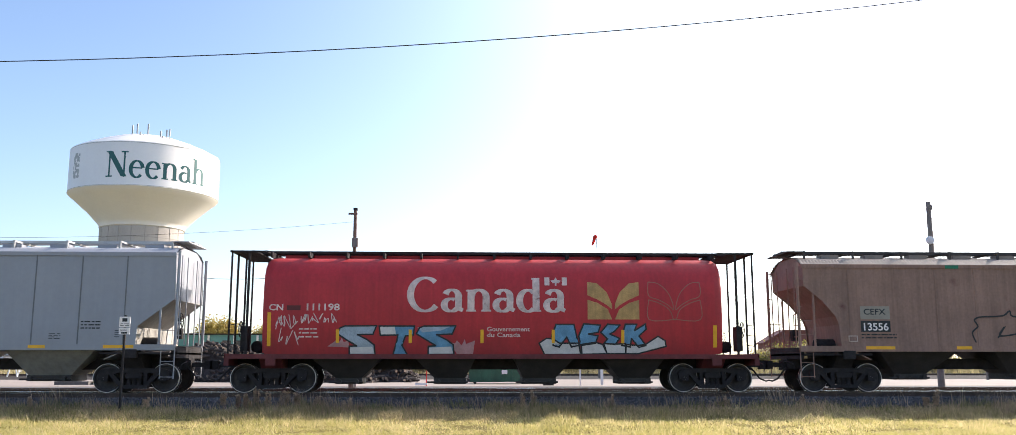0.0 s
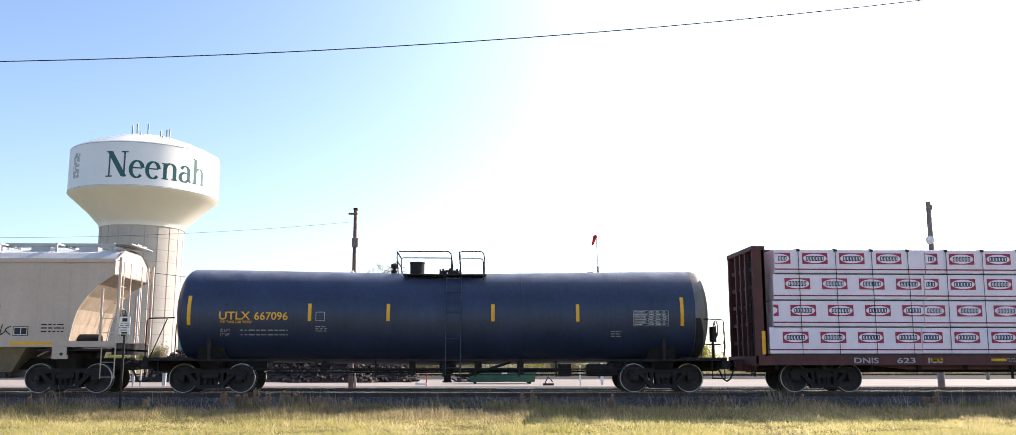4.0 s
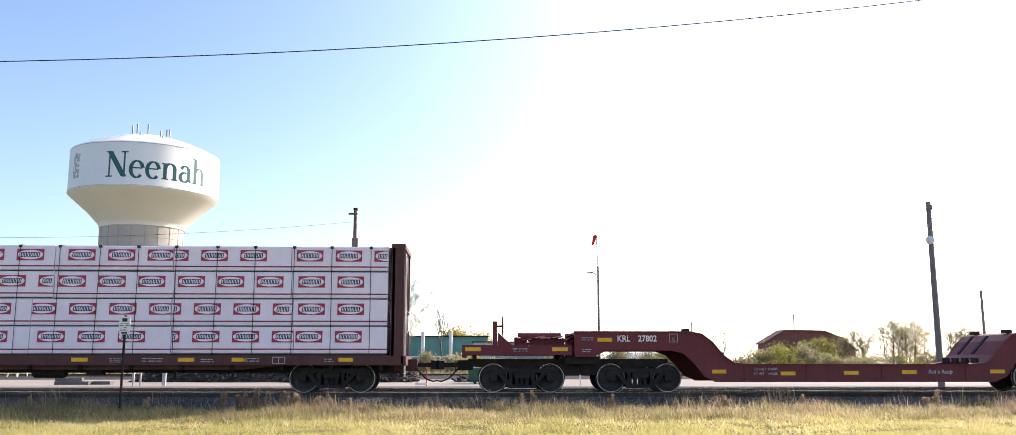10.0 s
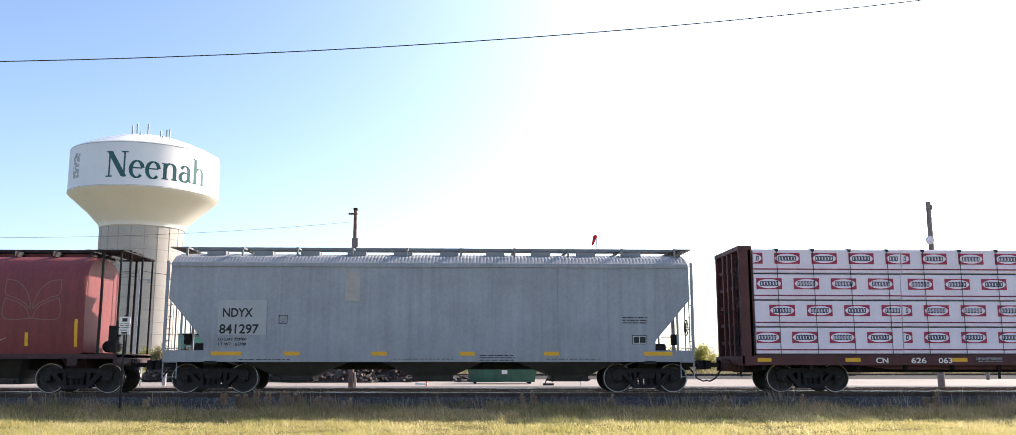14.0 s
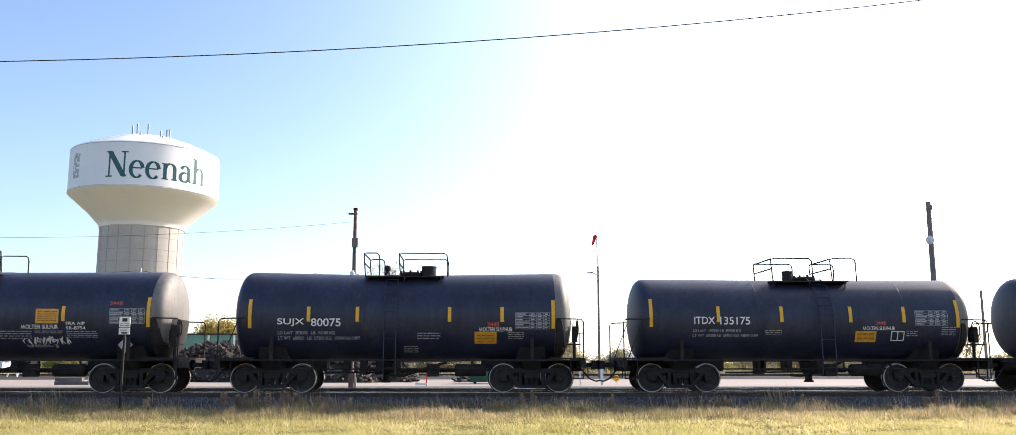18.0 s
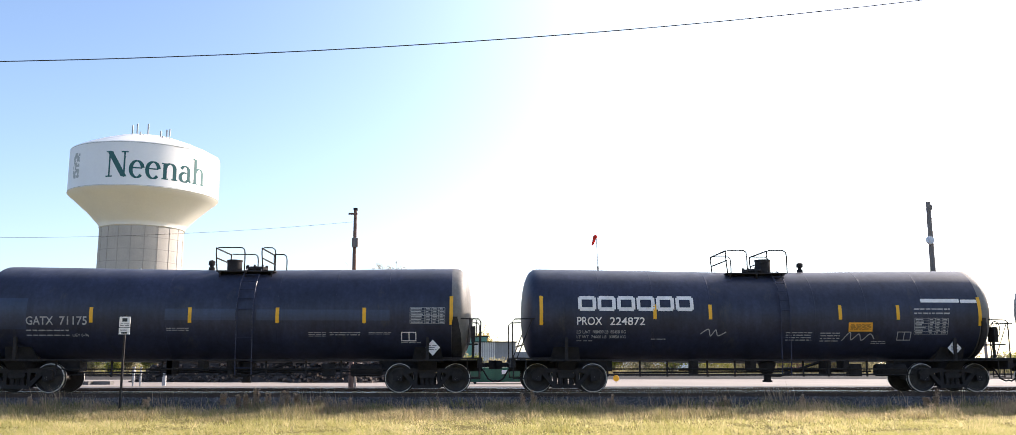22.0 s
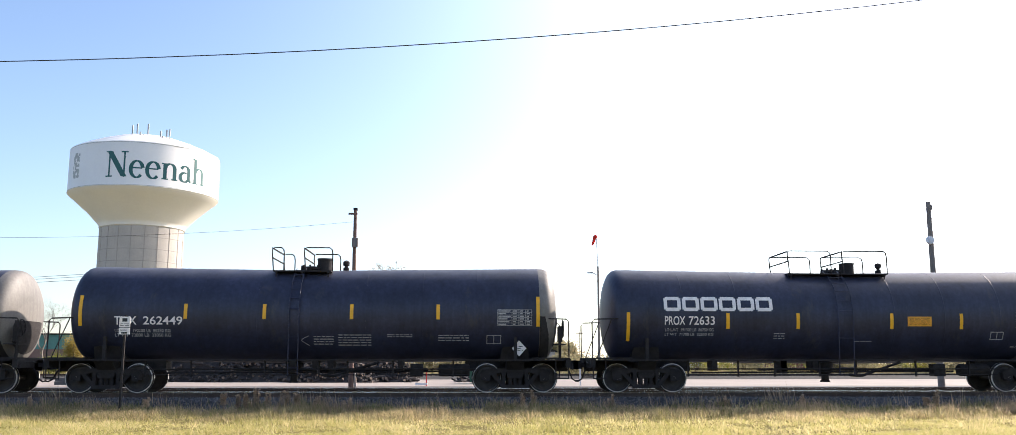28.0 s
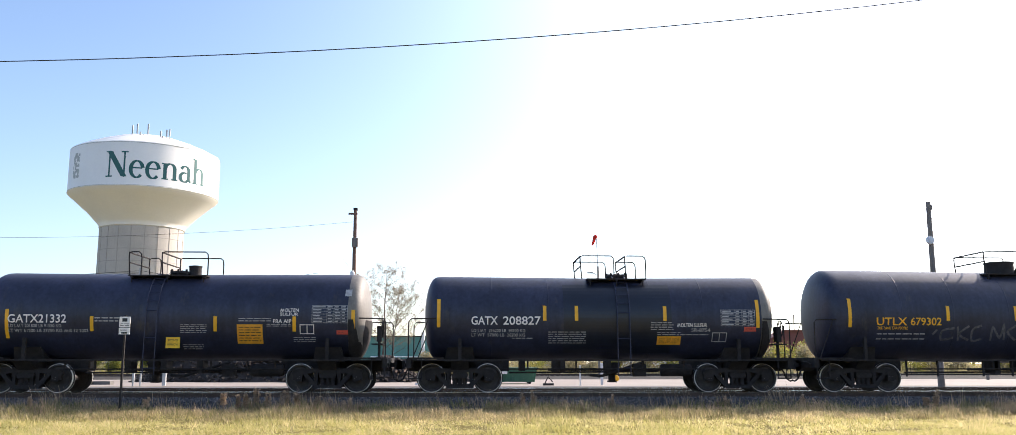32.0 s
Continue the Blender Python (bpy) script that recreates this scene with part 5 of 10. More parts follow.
def ladder(g, x0, x1, y, z0, z1, n, r=0.016):
    g.tube([(x0, y, z0), (x0, y, z1)], r, 5)
    g.tube([(x1, y, z0), (x1, y, z1)], r, 5)
    for k in range(n):
        z = z0 + (z1 - z0) * (k + 0.5) / n
        g.tube([(x0, y, z), (x1, y, z)], r * 0.8, 5)


# -- tank cars --
def tank_car(station, bolster, ends, top, radius, marks, stripes, big=(2.0, 2.85), small=(2.2, 2.62), plat=(-0.8, 1.0), loops=None, dome=None, dome_r=0.28, dome_h=0.5,
             valve=None, ladder_x=(-0.3, 0.3), dip=0.10, seams=(), label="", paint=None, orange=None, placard=None, table=None, extra=None):
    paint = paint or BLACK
    x0, x1 = ends
    half = max(-x0, x1) + 0.35
    zc = top - radius
    c = rail_car("tank_car", label, "tank car", station, half, "tank cars of the train")
    wheelset_and_trucks(c, station, bolster)

    def sag(x):
        return -dip * max(0.0, 1 - abs(x) / max(-x0, x1))
    hd = radius * 0.42
    prof = []
    dish = [(radius * math.sin(math.pi / 2 * k / 14), hd * (1 - math.cos(math.pi / 2 * k / 14) ** (2 / 3.5))) for k in range(15)]     # flat crown, tight knuckle
    prof += [(q, x0 + d) for q, d in dish]
    prof += [(radius, x0 + hd + (x1 - x0 - 2 * hd) * k / 12) for k in range(1, 12)]
    prof += [(q, x1 - d) for q, d in dish[::-1]]
    prof[0] = (0.0005, x0)
    prof[-1] = (0.0005, x1)
    g = Mesh().lathe(prof, 56, "x", (0, 0, zc))
    g.v = [(x, y, z + sag(x)) for x, y, z in g.v]
    # only the sun-facing end gets the head colour with sunlight painted in
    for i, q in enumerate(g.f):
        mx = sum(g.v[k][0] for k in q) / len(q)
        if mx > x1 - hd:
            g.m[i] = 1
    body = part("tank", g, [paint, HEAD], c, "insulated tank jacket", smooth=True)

    # black half shield over the lower part of the brake-end head
    for s in (1,):
        g, na, nq = Mesh(), 8, 22
        for lay in (0.04, 0.015):
            for i in range(na + 1):
                a = math.pi / 2 * i / na
                x = x0 + hd * (1 - math.cos(a)) - lay if s < 0 else x1 - hd * (1 - math.cos(a)) + lay
                for j in range(nq + 1):
                    q = math.pi * (1 + j / nq)
                    g.v.append((x, (radius * math.sin(a) * 0.99 + lay) * math.cos(q), zc - 0.15 + (radius * math.sin(a) * 0.93 + lay) * math.sin(q)))
            o = len(g.v) - (na + 1) * (nq + 1)
            for i in range(na):
                for j in range(nq):
                    k = o + i * (nq + 1) + j
                    g.f.append((k, k + 1, k + nq + 2, k + nq + 1))
        g.m = [0] * len(g.f)
        part("head_shield", g, STEEL_D, c, "black half shield", smooth=True)

    def surf(x, z, off=0.006):
        zz = z - zc - sag(x)
        # heads curve away towards the ends
        e = max(0.0, (x0 + hd - x) / hd, (x - (x1 - hd)) / hd)
        r = radius * math.sqrt(max(0.02, 1 - min(e, 0.98) ** 3.5)) + off
        return (x, -math.sqrt(max(0.0004, r * r - zz * zz)), z)

    def flush(x, z):
        return surf(x, z, 0.009)
    for sx in seams:
        ring = Mesh().lathe([(radius + 0.001, sx - 0.02), (radius + 0.004, sx - 0.012), (radius + 0.004, sx + 0.012), (radius + 0.001, sx + 0.02)], 48, "x", (0, 0, zc + sag(sx)))
        part("jacket_seam", ring, paint, c, smooth=True)
    n = len(stripes)
    for i, sx in enumerate(stripes):
        za, zb = big if i in (0, n - 1) else small
        patch("reflective_stripe", sx - 0.055, sx + 0.055, za, zb, flush, YELLOW, c, 6, "yellow reflective strip" if i == 0 else "")
    # underframe
    for s in (-1, 1):
        e = half
        u = Mesh()
        u.box(*sorted((s * (bolster - 1.6), s * e)), -0.28, 0.28, 0.66, 1.02)
        u.box(*sorted((s * (e - 0.16), s * e)), -1.45, 1.45, 0.78, 1.06)
        u.hull((s * bolster - 0.28, s * bolster + 0.28, -1.40, 1.40, 0.98), (s * bolster - 0.28, s * bolster + 0.28, -1.0, 1.0, 0.70))
        u.hull((s * bolster - 0.4, s * bolster + 0.4, -1.1, 1.1, zc - radius * 0.72), (s * bolster - 0.5, s * bolster + 0.5, -0.8, 0.8, 0.95))
        part("stub_sill", u, STEEL_D, c)
        b = Mesh().prism_x([(-1.32, 0.98), (-1.2, 0.98), (-1.22, zc - radius * 0.52), (-1.34, zc - radius * 0.52)], s * bolster - 0.05, s * bolster + 0.05)
        part("cradle_plate", b, STEEL_D, c)
        # end walkway, handrails and grab irons
        d = Mesh().box(*sorted((s * (bolster + 0.5), s * (e - 0.02))), -1.5, 1.5, 1.06, 1.10)
        part("end_platform", d, STEEL_D, c)
        xe = s * (e - 0.06)
        for y in (-1.44, 1.44):
            h = Mesh()
            h.tube([(xe, y, 1.05), (xe, y, 2.22), (xe - s * 0.07, y, 2.31), (xe - s * 0.85, y, 2.33)], 0.022, 5)
            if s < 0:
                h.tube([(xe + 0.14, y, 1.08), (xe + 0.62, y, 2.30)], 0.018, 5)
            h.tube([(xe - s * 0.02, y, 0.42), (xe - s * 0.02, y, 1.08)], 0.02, 5)
            h.tube([(xe - s * 0.42, y, 0.42), (xe - s * 0.42, y, 1.08)], 0.02, 5)
            h.tube([(xe - s * 0.02, y, 0.45), (xe - s * 0.42, y, 0.45)], 0.02, 5)
            part("end_handrail", h, STEEL_D, c)
    xe = half - 0.2
    bw = Mesh().wheel(xe, -0.95, 2.02, 0.27)
    bw.box(xe - 0.16, xe - 0.03, -1.15, -0.75, 1.6, 2.1).tube([(xe - 0.1, -0.95, 1.06), (xe - 0.1, -0.95, 1.65)], 0.05, 6).box(xe - 0.3, xe + 0.05, -1.4, -0.6, 1.50, 1.54)
    part("hand_brake", bw, STEEL_D, c)
    # side running board, heater pipes and hangers below the tank
    s0, s1 = -half + 0.2, half - 0.2
    rb = Mesh().box(s0, s1, -1.52, -1.30, 1.0, 1.04)
    part("running_board", rb, STEEL_D, c)
    part("running_board", Mesh().box(s0, s1, 1.30, 1.52, 1.0, 1.04), STEEL_D, c)
    p = Mesh()
    a, b = -bolster + 1.3, bolster - 1.25
    p.tube([(a, -1.30, 0.74), (b, -1.30, 0.74)], 0.022, 5)
    p.tube([(a, -1.30, 0.56), (b * 0.96, -1.30, 0.56)], 0.016, 5) if bolster > 6 else None
    k = a
    rng = random.Random(station)
    while k < b:
        p.box(k - 0.025, k + 0.025, -1.33, -1.28, 0.50 if bolster > 6 else 0.72, 1.0)
        k += rng.uniform(0.8, 2.3)
    p.tube([(a * 0.5, -0.3, 0.72), (b * 0.7, -0.3, 0.72)], 0.05, 6)
    part("under_pipe", p, STEEL_D, c)
    # brake rods, levers and slack hangers
    lv = Mesh().tube([(a + 0.3, -0.5, 0.62), (b - 1.2, -0.45, 0.66)], 0.03, 5)
    mid = 0.35 * a + 0.65 * b
    lv.tube([(mid - 0.9, -0.9, 0.52), (mid + 0.5, -0.7, 0.96)], 0.045, 5).tube([(mid - 0.9, -0.9, 0.52), (mid - 1.3, -0.9, 0.55)], 0.05, 5)
    part("brake_lever", lv, STEEL_D, c)
    for k in range(4):
        hx = rng.uniform(a + 0.5, b - 2.2)
        part("pipe_hanger", Mesh().box(hx - 0.09, hx + 0.09, -1.1, -0.5, rng.uniform(0.55, 0.7), 1.0), STEEL_D, c)
    o = Mesh().lathe([(0.30, 0.95), (0.22, 0.62), (0.12, 0.55), (0.12, 0.36), (0.16, 0.36), (0.16, 0.30)], 16, "z", ((ladder_x[0] + ladder_x[1]) / 2 - 0.2, -0.1, 0))
    part("bottom_outlet", o, STEEL_D, c, smooth=True)
    ar = Mesh().lathe([(0.17, -0.5), (0.2, -0.45), (0.2, 0.45), (0.17, 0.5)], 14, "x", (b - 0.7, -0.75, 0.70))
    part("brake_valve", Mesh().box(b - 2.1, b - 1.7, -0.9, -0.6, 0.5, 0.9), STEEL_D, c)
    part("air_reservoir", ar, STEEL_D, c, smooth=True)
    # ladder over the side to the top platform
    lx0, lx1 = ladder_x
    arc = [(-1.46, 0.55), (-1.5, 1.0)] + [(-(radius + 0.09) * math.cos(radians(q)), zc + sag(lx0) + (radius + 0.09) * math.sin(radians(q))) for q in range(0, 82, 12)]
    g = Mesh()
    for x in (lx0, lx1):
        g.tube([(x, y, z) for y, z in arc], 0.02, 5)
    for (ya, za), (yb, zb) in zip(arc, arc[1:]):
        g.tube([(lx0, (ya + yb) / 2, (za + zb) / 2), (lx1, (ya + yb) / 2, (za + zb) / 2)], 0.014, 5)
    part("ladder", g, paint, c)
    # top platform, loops and fittings
    zt = top + sag((plat[0] + plat[1]) / 2) - 0.10
    pa, pb = plat
    g = Mesh()
    for y0, y1 in ((-0.95, -0.42), (0.42, 0.95)):
        g.box(pa, pb, y0, y1, zt - 0.02, zt + 0.02)
    for x in (pa + 0.1, (pa + pb) / 2, pb - 0.1):
        g.box(x - 0.03, x + 0.03, -0.95, 0.95, zt - 0.07, zt - 0.02)
        for y in (-0.9, 0.9):
            g.tube([(x, y, zt - 0.02), (x, y * 0.97, zc + sag(x) + math.sqrt(radius ** 2 - 0.76) - 0.06)], 0.02, 5)
    part("top_platform", g, STEEL_D, c)
    for la, lb in loops or ((pa, pa + 0.6), (pb - 0.6, pb)):
        g = Mesh()
        for y in (-0.93, 0.93):
            g.tube([(la + 0.05, y, zt), (la, y, zt + 0.56), (la, y, zt + 0.71), (la + 0.07, y, zt + 0.76), (lb - 0.1, y, zt + 0.76), (lb - 0.02, y, zt + 0.69), (lb, y, zt + 0.56), (lb, y, zt)], 0.021, 6)
        g.tube([(la, -0.93, zt + 0.74), (la, 0.93, zt + 0.74)], 0.026, 6)
        g.tube([(la + 0.02, -0.93, zt + 0.42), (la + 0.02, 0.93, zt + 0.42)], 0.024, 6)
        part("handrail_loop", g, STEEL_D, c)
    mw = (pa + pb) / 2 + 0.15
    g = Mesh().lathe([(0.30, zt - 0.1), (0.30, zt + 0.12), (0.36, zt + 0.13), (0.36, zt + 0.19), (0.28, zt + 0.22), (0.0005, zt + 0.26)], 20, "z", (mw, 0, 0))
    mh = part("manway", g, STEEL_D, c)
    for k in range(8):
        q = math.pi * k / 4
        part("eye_bolt", shared("eye_bolt", lambda: Mesh().box(-0.03, 0.03, -0.03, 0.03, 0.08, 0.27).data("eye_bolt", STEEL_D)), parent=mh, at=pose(mw + 0.33 * math.cos(q), 0.33 * math.sin(q), zt))
    if dome is not None:
        g = Mesh().lathe([(dome_r, zt - 0.12), (dome_r, zt + dome_h - 0.05), (dome_r + 0.015, zt + dome_h - 0.05), (dome_r + 0.015, zt + dome_h), (0.0005, zt + dome_h + 0.03)], 22, "z", (dome, 0, 0))
        part("valve_housing", g, STEEL_D, c, smooth=True)
    if valve is not None:
        zv = top + sag(valve)
        part("relief_valve", Mesh().lathe([(0.10, zv - 0.05), (0.10, zv + 0.1), (0.06, zv + 0.1), (0.06, zv + 0.16), (0.11, zv + 0.18), (0.11, zv + 0.30), (0.04, zv + 0.34), (0.0005, zv + 0.35)], 14, "z", (valve, 0, 0)), STEEL_D, c, smooth=True)
    # markings
    for s, a, b, za, zb, m in marks:
        lettering(s, a, b, za, zb, flush, m, c)
    if table:
        chart(*table, flush, DIM, c, int(-station))
    if orange:
        for a, b, za, zb, m in orange:
            patch("placard_panel", a, b, za, zb, (lambda x, z, top=zb: (x, flush(x, top)[1] - 0.004, z)) if m is YPLAC else flush, m, c, 14)
            bars(a + 0.06, b - 0.06, za + 0.05, zb - 0.05, 6, (lambda x, z, top=zb: (x, flush(x, top)[1] - 0.010, z)) if m is YPLAC else (lambda x, z: surf(x, z, 0.014)), INK, c, 4, fill=0.3)
    if placard:
        px, pz, m = placard
        py = min(flush(px, pz + 0.2)[1], flush(px, pz)[1]) - 0.02
        g = Mesh().prism([(px, pz - 0.25), (px + 0.23, pz), (px, pz + 0.25), (px - 0.23, pz)], py - 0.012, py)
        pl = part("hazard_placard", g, m, c, "diamond hazard placard")
        part("placard_bracket", Mesh().box(px - 0.05, px + 0.05, py, py + 0.45, pz - 0.2, pz - 0.12), STEEL_D, c)
        bars(px - 0.12, px + 0.12, pz - 0.09, pz + 0.09, 3, lambda x, z: (x, py - 0.016, z), INK if m is WHITE else WHITE, c, 5)
    for a, b, za, zb, rows in extra or ():
        bars(a, b, za, zb, rows, flush, DIM, c, int(a * 10) + 7)
    return c, flush

# stronger pale top: sunlight along the dusty jacket painted in
BLACK_C = mat("tank_blue_black", (0.025, 0.037, 0.080), 0.42, var=0.2, scale=0.8, streak=0.2, dust_or_sun=((0.32, 0.32, 0.34), 3.95, 3.5, 0.7))
GHOST = mat("faded_chalk", (0.085, 0.085, 0.095), 0.8, var=0.5, scale=8)


def under(f):
    """The same surface, a little lower, for paint beneath other marks."""
    return lambda x, z: (x, f(x, z)[1] + 0.0025, z)


def block_row(x0, x1, z0, z1, surf, material, parent):
    """A maker's mark as six plain rings with rounded corners."""
    w = (x1 - x0) / 6
    for i in range(6):
        a, b, t = x0 + w * i + 0.02, x0 + w * (i + 1) - 0.03, (z1 - z0) * 0.24
        g = Mesh()
        for p, q, c, d in ((a + 0.05, b - 0.05, z0, z0 + t), (a + 0.05, b - 0.05, z1 - t, z1), (a, a + t, z0 + 0.05, z1 - 0.05), (b - t, b, z0 + 0.05, z1 - 0.05)):
            rise(g, p, q, c, d, surf)
        part("block_mark", g.data("block_mark", material, flip=False), parent=parent)


tank_a, tank_a_on = tank_car(-59.80, 7.19, (-8.44, 8.82), 4.00, 1.50, [("UTLX", -6.88, -5.92, 2.27, 2.52, YELLOW), ("667096", -5.79, -4.75, 2.26, 2.51, YELLOW), ("THE TANK CAR PEOPLE", -6.85, -5.86, 2.16, 2.24, YELLOW), ("LD LMT", -6.85, -6.54, 1.9, 1.99, DIM), ("LT WT", -6.85, -6.56, 1.76, 1.85, DIM)], (-7.82, -4.07, -1.61, 1.7, 4.4, 7.76),
    big=(2.1, 3.02), small=(2.23, 2.78), plat=(-1.2, 1.5), loops=((-1.41, 0.36), (0.62, 1.43)), dome=-0.8, dome_r=0.24,
    dome_h=0.50, valve=-1.57, ladder_x=(0.21, 0.68), dip=0.14, seams=(-6.16, -4.35, 2.63, 5.81), table=(6.19, 7.31, 2.1, 2.58), extra=[(-6.22, -4.75, 1.9, 1.99, 1), (-6.22, -4.75, 1.76, 1.85, 1), (-3.88, -3.51, 1.89, 2.09, 3), (5.47, 5.79, 1.73, 1.96, 3)], paint=BLACK_C, label="black tank car with yellow reporting marks, blue tint and pale sun-tinted dusty top")
outline(-3.88, -3.59, 2.23, 2.52, 0.02, tank_a_on, DIM, tank_a)
tank_b, tank_b_on = tank_car(-240.99, 4.35, (-5.59, 5.66), 3.80, 1.37, [("GATX", -4.73, -3.92, 2.18, 2.41, WHITE), ("60133", -3.72, -2.76, 2.17, 2.42, WHITE), ("LD LMT  204600 LBS  92800 KGS", -4.72, -2.8, 2.01, 2.1, DIM), ("LT WT  58400 LBS  26500 KGS  OKLA 03-93", -4.72, -2.05, 1.86, 1.96, DIM), ("FRA AIP", 3.4, 3.94, 2.23, 2.33, WHITE), ("MOLTEN", 3.34, 3.95, 2.11, 2.22, WHITE), ("SULPHUR", 3.27, 3.95, 2.0, 2.1, WHITE)], (-5.13, -2.65, -0.24, 1.76, 3.19, 5.08),
    big=(1.91, 2.83), small=(2.05, 2.53), plat=(-0.5, 1.47), loops=((-0.52, 0.51), (0.95, 1.52)), dome=-0.06, dome_r=0.21,
    dome_h=0.42, ladder_x=(0.51, 0.97), dip=0.05, seams=(-1.54, 1.77, 3.44), orange=[(3.52, 3.95, 1.87, 1.99, REDLAB)], table=(3.97, 5.01, 1.89, 2.34), extra=[(-1.25, -0.23, 1.76, 2.08, 4), (1.19, 2.1, 1.74, 1.95, 4), (2.21, 2.84, 1.74, 1.86, 2), (-4.15, -3.44, 1.6, 1.65, 1), (2.89, 3.31, 1.72, 1.96, 4)], label="black tank car with white marks and a red number label")
tank_c, tank_c_on = tank_car(-254.00, 4.06, (-5.53, 5.66), 3.72, 1.37, [("ITDX", -3.65, -2.97, 2.17, 2.4, WHITE), ("135175", -2.81, -1.83, 2.15, 2.4, WHITE), ("LD LMT  197800 LB  89700 KG", -3.69, -2.13, 1.91, 2.0, DIM), ("LT WT  65200 LB  29550 KG  NEW 2-04", -3.69, -1.57, 1.76, 1.85, DIM), ("MOLTEN SULPHUR", 1.86, 2.93, 1.98, 2.1, WHITE), ("2448", 2.28, 2.62, 2.15, 2.27, REDLAB)], (-5.04, -2.86, -0.79, 1.47, 3.23, 5.02),
    big=(2.07, 2.97), small=(2.23, 2.74), plat=(-0.92, 1.65), loops=((-0.92, 0.46), (1.07, 1.93)), dome=-0.06, dome_r=0.17,
    dome_h=0.42, ladder_x=(0.44, 0.88), dip=0.03, seams=(-1.54, 3.27), orange=[(1.63, 2.32, 1.6, 1.95, ORANGE)], table=(3.6, 4.68, 2.14, 2.61), extra=[(-1.34, -0.79, 1.82, 1.99, 3), (3.32, 3.69, 1.77, 1.98, 3), (4.47, 4.94, 1.82, 2.11, 4)], label="black tank car with white marks and an orange panel")
outline(2.81, 3.25, 1.64, 1.95, 0.03, tank_c_on, WHITE, tank_c, cols=(3.03,))
tank_d, tank_d_on = tank_car(-266.98, 4.11, (-5.43, 5.45), 3.90, 1.43, [("SUJX", -3.93, -3.09, 2.07, 2.32, WHITE), ("80075", -2.88, -1.95, 2.07, 2.32, WHITE), ("LD LMT  203000   LB  92100 KG", -3.92, -2.13, 1.82, 1.92, DIM), ("LT WT  60000   LB  27200 KG   NEW 06-1997", -3.92, -1.34, 1.65, 1.76, DIM), ("MOLTEN SULPHUR", 2.41, 3.48, 1.92, 2.05, WHITE), ("2448", 2.68, 3.06, 2.07, 2.21, REDLAB)], (-4.79, -2.96, -1.43, 1.48, 3.15, 4.78),
    big=(2.01, 2.92), small=(2.22, 2.69), plat=(-1.28, 1.28), loops=((-1.31, -0.81), (-0.18, 1.39)), dome=0.75, dome_r=0.24,
    dome_h=0.42, valve=-0.64, ladder_x=(-0.58, -0.2), seams=(-2.97, 2.95), orange=[(2.28, 2.98, 1.54, 1.91, ORANGE)], table=(3.57, 4.67, 2.0, 2.51), extra=[(0.46, 1.19, 1.66, 1.9, 3), (0.03, 0.52, 1.25, 1.48, 4), (3.34, 3.85, 1.68, 1.91, 4)], label="black tank car with bright white marks and an orange panel")
tank_e, tank_e_on = tank_car(-280.33, 4.81, (-6.10, 6.07), 3.89, 1.42, [("GATX", -4.73, -3.92, 2.13, 2.39, WHITE), ("226579", -3.66, -2.53, 2.13, 2.39, WHITE), ("LD LMT  222100 LB  101150 KG", -4.55, -2.83, 1.9, 1.99, DIM), ("LT WT  62900 LB  28550 KG", -4.55, -2.83, 1.77, 1.86, DIM), ("MOLTEN SULFUR", 1.51, 2.65, 1.98, 2.11, WHITE), ("FRA AIP", 2.89, 3.47, 2.1, 2.2, WHITE), ("SR-8754", 2.89, 3.49, 1.96, 2.06, WHITE), ("2448", 4.2, 4.59, 2.72, 2.84, REDLAB)], (-5.61, -1.83, 0.74, 2.8, 5.41),
    big=(2.04, 2.97), small=(2.22, 2.69), plat=(-1.5, 0.44), loops=((-1.46, -1.06), (-0.42, 0.5)), ladder_x=(-1.03, -0.43), dip=0.04,
    seams=(-5.01, 1.82, 3.67), orange=[(-0.36, 0.39, 1.24, 1.88, YPLAC), (1.96, 2.66, 2.15, 2.6, ORANGE)], placard=(4.7, 1.49, DIM), table=(4.22, 5.3, 2.15, 2.61), extra=[(-2.76, -1.74, 1.57, 1.93, 6), (0.74, 1.84, 1.65, 1.94, 4), (1.93, 2.77, 1.83, 1.94, 2), (2.89, 3.84, 1.7, 1.93, 4), (-1.56, -1.05, 1.33, 1.42, 2)], label="black tank car with a large yellow placard and white tag")
tag(1.52, 2.98, 1.50, 1.76, 11, 8, 0.026, tank_e_on, WHITE, tank_e, "white spray tag")
tag(1.60, 2.55, 1.40, 1.52, 7, 9, 0.018, tank_e_on, DIM, tank_e)
patch("repainted_band", -1.62, 0.64, 1.2, 3.85, under(tank_e_on), BLACK_B, tank_e, 24, "blacker repainted band")
